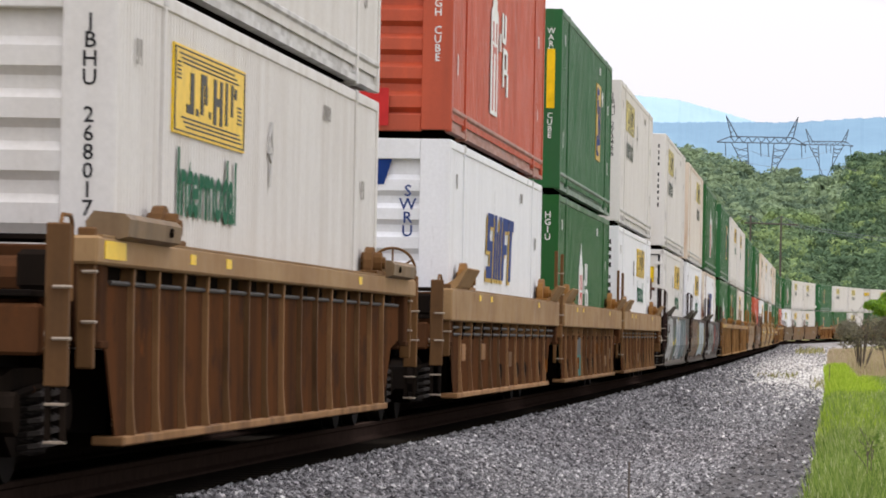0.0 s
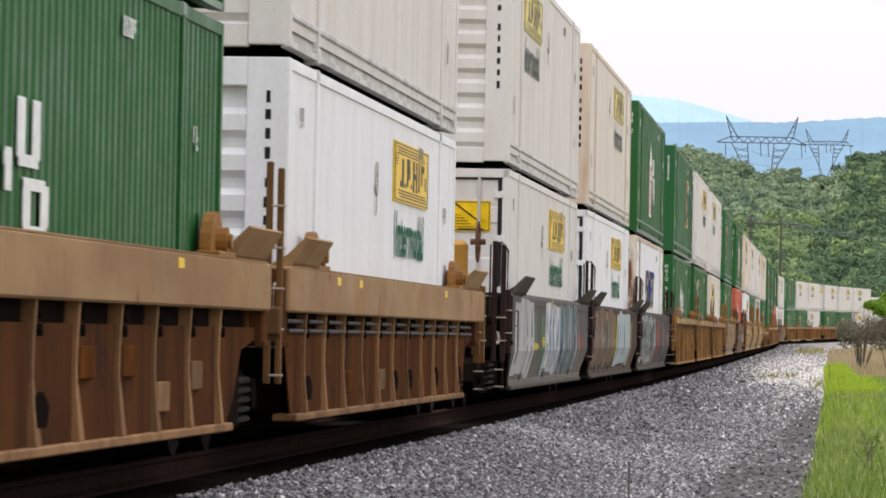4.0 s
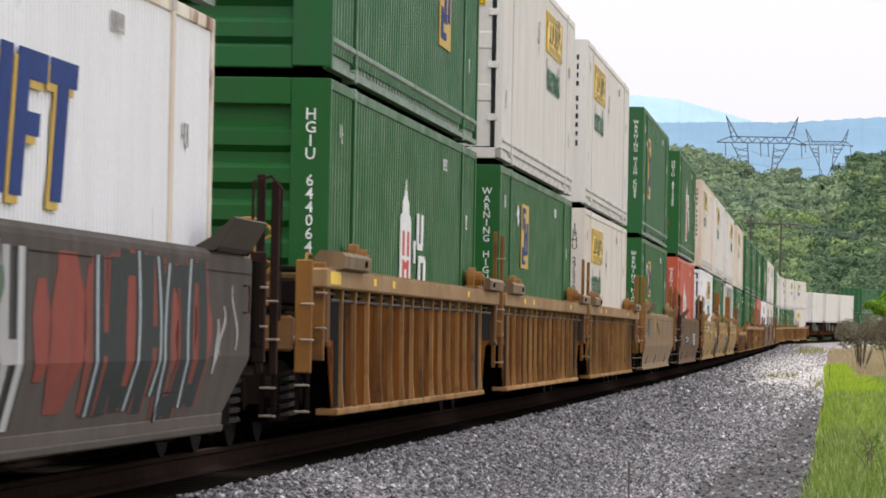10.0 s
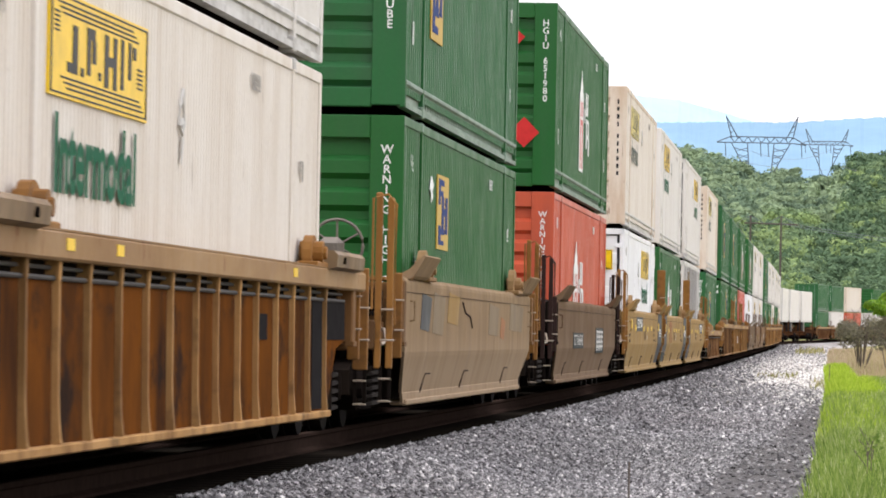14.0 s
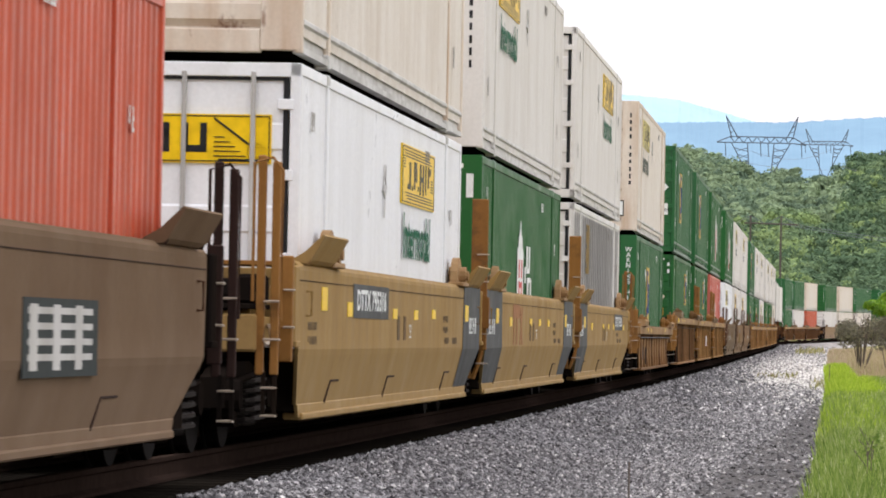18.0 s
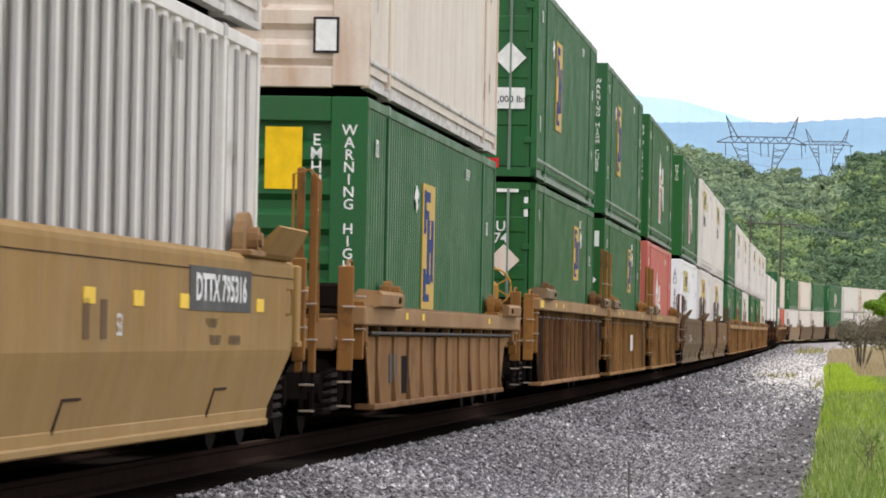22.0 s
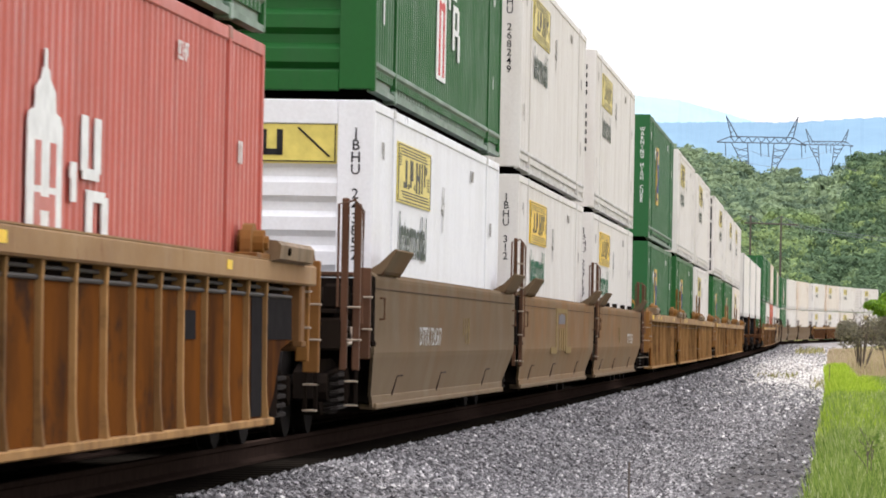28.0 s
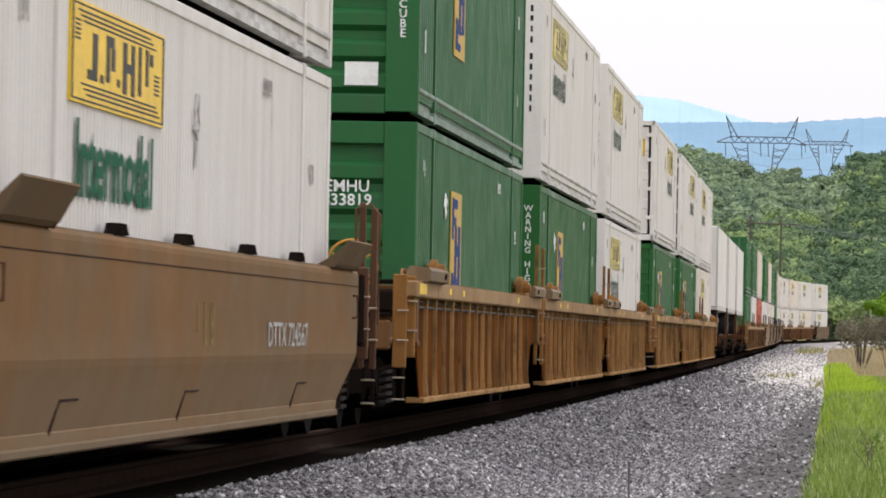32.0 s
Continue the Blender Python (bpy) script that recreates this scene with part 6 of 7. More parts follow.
# place, (lower: paint, end, logo, side, label), (upper: the same)
W, WC, C, G, GD, R, RP = WHITE, WHITE_CLEAN, CREAM, GREEN, GREEN_DARK, RED, RED_PALE
STACKS = [
    (-237.72, (W, "front", JB_N, "fine", L_WHITE), (W, "front", JB_N, "fine", L_WHITE)),
    (-213.3, (WC, "front", SLANT, "fine", "white fluted 53-foot container with slanting blue letter shapes"), (R, "front", TOW_R, "corr", L_RED)),
    (-192.9, (G, "front", TOW_N, "corr", L_GREEN), (GD, "front", PAN_F, "corr", L_GPAN)),
    (-172.7, (WC, "front", JB_F, "fine", L_WHITE), (W, "front", JB_NP, "fine", L_WHITE)),
    (-147.9, (W, "sign", JB_F, "fine", L_WDOOR), (W, "front", JB_NP, "fine", L_WHITE)),
    (-128.3, (WC, "sign", JB_F, "fine", L_WDOOR), (C, "front", JB_FP, "fine", L_CREAM)),
    (-108.4, (WC, "front", SLANT, "fine", "rust-streaked white container with slanting blue letter shapes"), (G, "front", TOW, "corr", L_GREEN)),
    (-84.7, (G, "front", TOW, "corr", L_GREEN), (GD, "front", PAN_F, "corr", L_GPAN)),
    (-64.5, (G, "front", ("panel", -3.95, 1.59, 2.50), "corr", L_GPAN), (W, "sign", JB_F, "fine", L_WDOOR)),
    (-44.35, (C, "front", JB_N, "fine", L_WHITE), (W, "front", JB_N, "fine", L_WHITE)),
    (-20.64, (G, "front", ("panel", -4.1, 1.59, 2.43), "corr", L_GPAN), (GD, "front", ("panel", -5.3), "corr", L_GPAN)),
    (4.1, (R, "front", TOW_R, "corr", L_RED), (G, "front", TOW, "corr", "green corrugated container with a tower mark and red placards")),
    (28.0, (WC, "sign", JB_F, "fine", L_WDOOR), (C, "front", JB_NP, "fine", L_CREAM)),
    (47.3, (G, "front", TOW, "corr", L_GREEN), (W, "front", JB_N, "fine", L_WHITE)),
    (67.3, (SILVER, "doors", NONE, "deep", "silver-grey container with deep wide corrugations"), (W, "sign", JB_F, "fine", L_WDOOR)),
    (91.6, (GD, "front", ("panel", -2.2, 0.90, 2.27), "corr", L_GPAN), (C, "front", JB_NP, "fine", L_CREAM)),
    (115.6, (G, "doors", PAN_P, "corr", "green corrugated container, door end with a white placard"), (GD, "doors", PAN_N, "corr", L_GPAN)),
    (135.7, (G, "front", PAN_P, "corr", L_GPAN), (GD, "front", PAN_N, "corr", L_GPAN)),
    (155.7, (RP, "front", TOW_R, "corr", "faded red corrugated container with a white tower mark"), (G, "front", TOW, "corr", L_GREEN)),
    (180.3, (WC, "front_sign", JB_NP, "fine", L_WHITE), (G, "front", TOW, "corr", L_GREEN)),
    (200.2, (W, "front", JB_N, "fine", L_WHITE), (W, "front", JB_NP, "fine", L_WHITE)),
    (219.7, (W, "front", JB_N, "fine", L_WHITE), (W, "front", JB_NP, "fine", L_WHITE)),
    (244.1, (GD, "front", PAN_N, "corr", L_GPAN), (GD, "front", PAN_N, "corr", L_GPAN)),
    (264.1, (G, "front", PAN_N, "corr", L_GPAN), (W, "front", JB_NP, "fine", L_WHITE)),
    (283.3, (W, "front", JB_NP, "fine", L_WHITE), (W, "front", JB_NP, "fine", L_WHITE)),
    (306.6, (G, "doors", PAN_N, "corr", L_GPAN), (W, "sign", JB_FP, "fine", L_WDOOR)),
    (326.6, (G, "front", PAN_N, "corr", L_GPAN), (W, "sign", JB_FP, "fine", L_WDOOR)),
    (346.5, (C, "front", JB_NP, "fine", L_WHITE), (W, "front", JB_NP, "fine", L_WHITE)),
    (438.6, (GD, "front", NONE, "corr", L_GREEN), (GD, "doors", NONE, "corr", L_GREEN)),
    (458.7, (W, "front", NONE, "fine", L_PLAIN), (GD, "front", NONE, "corr", L_GREEN)),
    (478.8, (R, "front", NONE, "corr", L_RED), (C, "front", NONE, "fine", L_CREAM)),
    (507.0, (W, "front", NONE, "fine", L_PLAIN), (G, "front", NONE, "corr", L_GREEN)),
    (527.0, (C, "front", NONE, "fine", L_CREAM), (C, "front", NONE, "fine", L_CREAM)),
    (547.0, (C, "front", NONE, "fine", L_CREAM), (GD, "front", NONE, "corr", L_GREEN)),
    (571.5, (GD, "front", NONE, "corr", L_GREEN), (GD, "front", TOW, "corr", L_GREEN)),
    (591.5, (W, "front", NONE, "fine", L_PLAIN), (W, "front", NONE, "fine", L_PLAIN)),
    (611.6, (C, "front", NONE, "fine", L_CREAM), (C, "front", NONE, "fine", L_CREAM)),
    (636.0, (W, "front", JB_NP, "fine", L_WHITE), (W, "front", JB_NP, "fine", L_WHITE)),
    (656.0, (W, "front", JB_NP, "fine", L_WHITE), (C, "front", JB_NP, "fine", L_CREAM)),
    (676.0, (C, "front", JB_NP, "fine", L_CREAM), (W, "front", JB_NP, "fine", L_WHITE)),
    (700.0, (W, "front", JB_NP, "fine", L_WHITE), (W, "front", JB_NP, "fine", L_WHITE)),
]
SERIALS.update({(-237.72, 0): "JBHU 268017", (-192.9, 0): "HGIU", (-172.7, 1): "JBHU 273466", (-84.7, 0): "HGIU 644064", (-84.7, 1): "626275",
                (-44.35, 0): "JBHU 275260", (4.1, 1): "HGIU 651980", (91.6, 0): "WARNING HIGH", (155.7, 1): "HGIU 503774", (180.3, 0): "JBHU 243852", (200.2, 0): "JBHU 312", (200.2, 1): "JBHU 268249",
                (219.7, 0): "JBHU 267137", (-108.4, 1): "HGIU", (180.3, 1): "HGIU"})
RAILS = {WHITE: RAIL_GREY, WHITE_CLEAN: RAIL_GREY, CREAM: RAIL_GREY, SILVER: RAIL_GREY, GREEN: RAIL_GREEN, GREEN_DARK: RAIL_GREEN, RED: RAIL_RED, RED_PALE: RAIL_RED}
BOXES = {}
for i, (u, low, high) in enumerate(STACKS):
    for level, (paint, end, logo, side, label) in enumerate((low, high)):
        ep = None
        if paint is CREAM and level == 1:
            ep = CREAM_END
        if u == -108.4 and level == 0:
            ep = RUSTY
        if paint is RED and level == 1:
            ep = RED
        BOXES[(u, level)] = container(u, level, paint, end, logo, side, RAILS[paint], i * 2 + level, label, ep)

# units: place, kind, materials, whether its near and far ends are the car's ends
LR = "ochre ribbed well car, rusty and dusty"
LRB = "brown ribbed well car with an ochre top chord"
for u, near_outer, far_outer, chord, sh, posts, label, patches in (
        (-237.72, True, True, CHORD, BROWN, POST_BROWN, LRB, 0),
        (-213.3, True, False, CHORD, BROWN, POST_BROWN, LRB, 0), (-192.9, False, False, CHORD, BROWN, POST_BROWN, LRB, 0), (-172.7, False, True, CHORD, BROWN, POST_BROWN, LRB, 0),
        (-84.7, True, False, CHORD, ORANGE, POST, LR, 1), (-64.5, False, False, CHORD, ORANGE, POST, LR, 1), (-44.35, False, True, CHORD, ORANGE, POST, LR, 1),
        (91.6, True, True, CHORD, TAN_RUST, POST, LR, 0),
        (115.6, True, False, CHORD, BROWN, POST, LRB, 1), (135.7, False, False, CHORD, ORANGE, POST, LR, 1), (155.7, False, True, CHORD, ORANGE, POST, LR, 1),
        (244.1, True, False, CHORD, ORANGE, POST, LR, 0), (264.1, False, False, CHORD, ORANGE, POST, LR, 0), (283.3, False, True, CHORD, ORANGE, POST, LR, 0),
        (306.6, True, False, CHORD, ORANGE, POST, LR, 0), (326.6, False, False, CHORD, ORANGE, POST, LR, 0), (346.5, False, True, CHORD, ORANGE, POST, LR, 0),
        (438.6, True, False, CHORD, BROWN, POST_BROWN, LRB, 0), (458.7, False, False, CHORD, BROWN, POST_BROWN, LRB, 0), (478.8, False, True, CHORD, BROWN, POST_BROWN, LRB, 0),
        (636.0, True, False, CHORD, BROWN, POST_BROWN, LRB, 0), (656.0, False, False, CHORD, BROWN, POST_BROWN, LRB, 0), (676.0, False, True, CHORD, BROWN, POST_BROWN, LRB, 0)):
    ribbed_car(u, chord, sh, posts, near_outer, far_outer, label, patches, 2 if u == 91.6 else 1 if u in (-213.3, -192.9, -172.7) else 0, wheel_near=near_outer and u not in (-237.72, 91.6))
LG = "smooth-sided well car covered in graffiti"
LD = "smooth dull-brown well car, dusty"
LT = "smooth tan well car with dark grey ends"
for u, side_mat, trim, posts, no, fo, label, grey, st, notch in (
        (-147.9, GRAFFITI, WORN_PANEL, MAROON, True, False, LG, (), "", False), (-128.3, GRAFFITI_B, WORN_PANEL, MAROON, False, False, LG, (), "", False), (-108.4, GRAFFITI_C, WORN_PANEL, MAROON, False, True, LG, (), "", False),
        (-20.64, TAN_PALE, TAN_PALE, POST, True, True, "smooth pale-tan well car, patched and scuffed", (), "", False),
        (4.1, DULL_RED, DULL_RED, MAROON, True, True, LD, (), "double", False),
        (28.0, TAN, TAN, POST, True, False, LT, (1,), "plate", False), (47.3, TAN, TAN, POST, False, False, LT, (-1, 1), "plate", False), (67.3, TAN, TAN, POST, False, True, LT, (-1,), "plate", False),
        (180.3, DULL, DULL, RUST_POST, True, False, LD, (), "bars", False), (200.2, DULL_WARM, DULL, RUST_POST, False, False, LD, (), "bars", False), (219.7, DULL_WARM, DULL, RUST_POST, False, True, LD, (), "bars", True),
        (507.0, TAN_PALE, DULL, MAROON, True, False, LD, (), "", False), (527.0, DULL, DULL, MAROON, False, False, LD, (), "", False), (547.0, DULL, DULL, MAROON, False, True, LD, (), "", False),
        (571.5, DULL, DULL, MAROON, True, False, LD, (), "", False), (591.5, DULL, DULL, MAROON, False, False, LD, (), "", False), (611.6, DULL, DULL, MAROON, False, True, LD, (), "", False),
        (700.0, DULL, DULL, MAROON, True, True, LD, (), "", False)):
    smooth_car(u, side_mat, trim, posts, no, fo, label, 0.76 if side_mat is not TAN else 0.80, grey, st, 0.10, {4.1: "DTTX 645445", 28.0: "DTTX 795316", 67.3: "DTTX 795316", 180.3: "DTTX 724567", 219.7: "DTTX 724567"}.get(u, ""), wheel_near="side" if u == -147.9 else u == -20.64, notches=notch)


# road trailers on spine cars
def trailer(u, paint, label):
    ob = tagged(new("road_trailer"), label, "trailer", "trailers on the train")
    z0, z1 = 2.15, 5.25
    put("body", cached("trailer_body", lambda: box((-CL, -1.3, z0), (CL, 1.3, z1), None, 0.03), paint), ob)
    for e in (-1, 1):
        put("corner_post", cached(("trailer_post", e), lambda: box((e * CL - 0.06, -1.315, z0), (e * CL + 0.06, -1.24, z1 + 0.01), None, 0.01), RAIL_GREY), ob)
    put("bottom_rail", cached("trailer_rail", lambda: box((-CL + 0.05, -1.312, z0 - 0.12), (CL - 0.05, 1.312, z0 + 0.06), None, 0.01), RAIL_GREY), ob)
    put("brand_lettering", cached("trailer_marks", lambda: row_bars(4, 0.42, 12), BLUE_INK), ob, Matrix.Translation((-CL - 0.006, 0.75, 4.4)) @ FACE_END)
    bogie = put("bogie_frame", cached("trailer_bogie", lambda: box((-6.9, -0.9, 1.72), (-3.9, 0.9, 2.0), None, 0.03), GRIME_SHADE), ob)
    for x in (-6.2, -4.8):
        for y in (-1.02, 1.02):
            put("tyre", cached(("trailer_tyre", x, y), lambda: rod(bmesh.new(), (x, y - 0.24, 1.60), (x, y + 0.24, 1.60), 0.51, 20), BLACK), bogie)
    for y in (-0.8, 0.68):
        put("landing_leg", cached(("landing_leg", y), lambda: box((4.1, y, 1.05), (4.25, y + 0.12, z0), None, 0.01), RAIL_GREY), ob)
    RIDERS.append((ob, u, 0.0))


def spine_car(u, near_outer, far_outer):
    ob = tagged(new("spine_car"), "dark spine car under road trailers", "spine car", "spine cars of the train")
    put("spine", cached("spine", lambda: box((-9.9, -0.38, 0.62), (9.9, 0.38, 1.05), None, 0.03), BROWN), ob)
    for x in (-5.5, 0.0, 4.2, 7.4):
        put("outrigger", cached(("outrigger", x), lambda: box((x - 0.5, -1.35, 0.92), (x + 0.5, 1.35, 1.06), None, 0.02), BROWN), ob)
    put("hitch", cached("hitch", lambda: prism(bmesh.new(), [(6.6, 1.05), (7.6, 1.05), (7.2, 2.12), (6.9, 2.12)], "y", -0.4, 0.4), BROWN), ob)
    for y in (-1.35, 1.25):
        put("ladder_post", cached(("spine_post", y), lambda: box((9.4, y, 0.5), (9.52, y + 0.1, 2.2), None, 0.01), BROWN), ob)
    truck(ob, 9.95)
    if near_outer:
        truck(ob, -9.95)
    RIDERS.append((ob, u, 0.0))


for u, paint, no, fo in ((372.5, SILVER, True, False), (393.0, WHITE, False, False), (413.0, WHITE, False, True)):
    spine_car(u, no, fo)
    trailer(u, paint, "white road trailer on a spine car" if paint is WHITE else "grey road trailer on a spine car")


# placards and stickers on single boxes
def placard(u, level, y, z, size, mat, label, diamond=True):
    ob = BOXES[(u, level)]
    bm = bmesh.new()
    if diamond:
        prism(bm, [(y - size, z), (y, z - size), (y + size, z), (y, z + size)], "x", -CL - 0.012, -CL - 0.004)
    else:
        hexa(bm, (-CL - 0.012, y - size, z - size * 0.6), (-CL - 0.004, y + size, z + size * 0.6))
    return part("placard", bm, mat, ob, label)


placard(115.6, 0, -0.84, 1.745, 0.235, CREAM_END, "soiled white diamond placard")
part("reflective_strip", box((-CL - 0.004, -1.04, 2.75), (-CL + 0.004, -0.72, 2.80)), WHITE_INK, BOXES[(115.6, 0)], "white reflective strip")
part("reflective_strip", box((-CL - 0.004, -1.185, 2.39), (-CL + 0.004, -1.125, 2.68)), WHITE_INK, BOXES[(115.6, 0)], "upright white reflective strip")
for y0, y1 in ((-0.58, -0.36), (-0.30, -0.10)):
    part("reflector", box((-CL - 0.004, y0, 0.15), (-CL + 0.004, y1, 0.22)), RED_INK if y0 < -0.5 else WHITE_INK, BOXES[(115.6, 1)])
put("serial", lettering("EMHU\n832174", 0.215, WHITE_INK), BOXES[(115.6, 0)], Matrix.Translation((-CL + 0.020, -0.57, 2.15)) @ FACE_END)
placard(135.7, 0, -0.97, 1.72, 0.18, WHITE_INK, "white diamond placard")
for u, word in ((135.7, "2"), (47.3, "913")):
    put("serial", lettering(word, 0.22, WHITE_INK), BOXES[(u, 0)], Matrix.Translation((-CL - 0.006, -0.90 if u > 100 else -0.86, 2.08)) @ FACE_END)
    part("reflective_strip", box((-CL - 0.008, -1.19, 2.36), (-CL - 0.003, -1.10, 2.66)), WHITE_INK, BOXES[(u, 0)], "upright white reflective strip")
    part("reflective_strip", box((-CL - 0.008, -1.06, 2.73), (-CL - 0.003, -0.60, 2.79)), WHITE_INK, BOXES[(u, 0)], "white reflective strip")
put("serial", lettering("EMHU\n833819", 0.18, WHITE_INK), BOXES[(244.1, 0)], Matrix.Translation((-CL + 0.018, -0.55, 2.12)) @ FACE_END)
part("placard", box((-CL + 0.016, -0.86, 0.30), (-CL + 0.026, -0.50, 0.55)), WHITE_INK, BOXES[(244.1, 1)], "white weight sticker")
part("placard", box((-CL - 0.008, -1.00, 0.33), (-CL - 0.003, -0.75, 0.68)), BLACK, BOXES[(91.6, 1)], "white notice in a black frame")
part("placard_face", box((-CL - 0.011, -0.975, 0.355), (-CL - 0.007, -0.775, 0.655)), WHITE_INK, BOXES[(91.6, 1)])
part("sign_panel", box((-CL + 0.022, -0.66, 2.00), (-CL + 0.032, -0.30, 2.60)), YELLOW, BOXES[(91.6, 0)], "yellow panel on the end")
put("serial", lettering("EMHU 63", 0.16, WHITE_INK, stacked=True), BOXES[(91.6, 0)], Matrix.Translation((-CL + 0.02, -0.80, 2.08)) @ FACE_END)
put("serial", lettering("EMHU\n3016", 0.20, BLACK), BOXES[(67.3, 0)], Matrix.Translation((-CL + 0.020, -0.62, 2.20)) @ FACE_END)
part("sign_panel", box((-4.32, -CW - 0.006, 1.75), (-3.24, -CW - 0.001, 2.62)), FADED_GOLD, BOXES[(67.3, 0)], "worn tan panel with black marks")
for z in (1.85, 2.2, 2.5):
    part("sign_mark", box((-4.34, -CW - 0.009, z), (-4.05, -CW - 0.005, z + 0.07)), BLACK, BOXES[(67.3, 0)])
placard(115.6, 1, -0.88, 1.76, 0.24, WHITE_INK, "white diamond placard")
placard(115.6, 1, -0.85, 1.16, 0.26, WHITE_INK, "white weight sticker", False)
put("sticker_words", lettering("24,000 lbs", 0.14, BLACK), BOXES[(115.6, 1)], Matrix.Translation((-CL - 0.014, -0.85, 1.14)) @ FACE_END)
placard(4.1, 1, -0.55, 2.35, 0.24, RED_INK, "red diamond placard")
placard(4.1, 1, -0.80, 0.85, 0.24, RED_INK, "red diamond placard")
placard(115.6, 1, -0.62, 0.20, 0.12, RED_INK, "red reflector", False)
part("placard", box((-CL - 0.012, -0.56, 0.06), (-CL - 0.004, -0.12, 0.50)), RED_INK, BOXES[(-213.3, 1)], "bright red sticker")
put("serial", lettering("SWRU", 0.19, BLUE_INK, stacked=True), BOXES[(-213.3, 0)], Matrix.Translation((-CL + 0.03, -0.80, 2.05)) @ FACE_END)


def slanted_bars():
    bm = bmesh.new()
    for y, w in ((0.80, 0.22), (0.52, 0.30), (0.16, 0.10), (0.0, 0.22), (-0.28, 0.24)):
        prism(bm, [(y, 2.36), (y - w, 2.36), (y - w - 0.09, 2.66), (y - 0.09, 2.66)], "x", -CL + 0.026, -CL + 0.033)
    for k in range(8):
        hexa(bm, (-CL + 0.026, 0.62 - k * 0.145, 2.16), (-CL + 0.033, 0.72 - k * 0.145, 2.26))
    return bm


part("brand_lettering", slanted_bars(), BLUE_INK, BOXES[(-213.3, 0)], "slanting blue letter shapes on the end")
placard(28.0, 1, -0.55, 0.75, 0.20, WHITE_INK, "white maker's panel", False)
part("warning_strip", box((-CL - 0.012, -1.19, 1.30), (-CL - 0.004, -1.06, 2.25)), YELLOW, BOXES[(-192.9, 1)], "upright yellow warning strip")

# ---- beyond the line ----
def crown(rng, c, radius, height, n, leaf, loose=0.5, lobes_n=9, inner=0.72):
    """Leaf clumps over uneven lobes: corners and faces of small tilted quads."""
    lobes = []
    for _ in range(lobes_n):
        a, e = rng.uniform(0, 6.28), rng.uniform(-0.3, 1.0)
        d = rng.uniform(0.25, 0.75)
        lobes.append((c[0] + math.cos(a) * radius * d, c[1] + math.sin(a) * radius * d, c[2] + e * height * 0.42, rng.uniform(0.28, 0.50)))
    k = rng.integers(0, len(lobes), n)
    L = np.array(lobes)[k]
    d = rng.normal(size=(n, 3))
    d /= np.linalg.norm(d, axis=1)[:, None]
    d[:, 2] = np.where(d[:, 2] < -0.45, -d[:, 2], d[:, 2])
    rad = (L[:, 3] * rng.uniform(inner, 1.06, n))[:, None] * np.array([radius, radius, height * 0.5])
    p = L[:, :3] + d * rad
    t = np.cross(d, rng.normal(size=(n, 3)))
    t /= np.linalg.norm(t, axis=1)[:, None] + 1e-6
    nrm = d + rng.normal(size=(n, 3)) * loose
    b = np.cross(nrm, t)
    b /= np.linalg.norm(b, axis=1)[:, None] + 1e-6
    s = (leaf * rng.uniform(0.6, 1.4, n))[:, None]
    return np.stack([p - t * s - b * s * 0.3, p + b * s * 0.75, p + t * s + b * s * 0.15, p - b * s * 0.75], 1)


def leaf_object(name, quads, mat):
    q = np.concatenate(quads).reshape(-1, 3)
    me = bpy.data.meshes.new(name)
    me.from_pydata(q.tolist(), [], np.arange(len(q)).reshape(-1, 4).tolist())
    me.materials.append(mat)
    return put(name, me)


def at_view(px, py, dist):
    """A place at so many metres ahead, by angles right and up of the camera's level line, in thousandths."""
    return (px / 1000 * dist, dist, 0.967 + py / 1000 * dist)


def hill_height(ax):
    """Top of the wooded hill, thousandths up, over thousandths right."""
    xs = [20, 50.3, 55.1, 61.3, 64.5, 66.5, 74, 80, 83.5, 85, 86.8, 90, 95, 140, 220]
    zs = [42, 41.4, 40.9, 39.4, 38.3, 36.4, 36.8, 36, 33.7, 34.2, 38.3, 40.6, 41.2, 44, 48]
    return float(np.interp(ax, xs, zs))


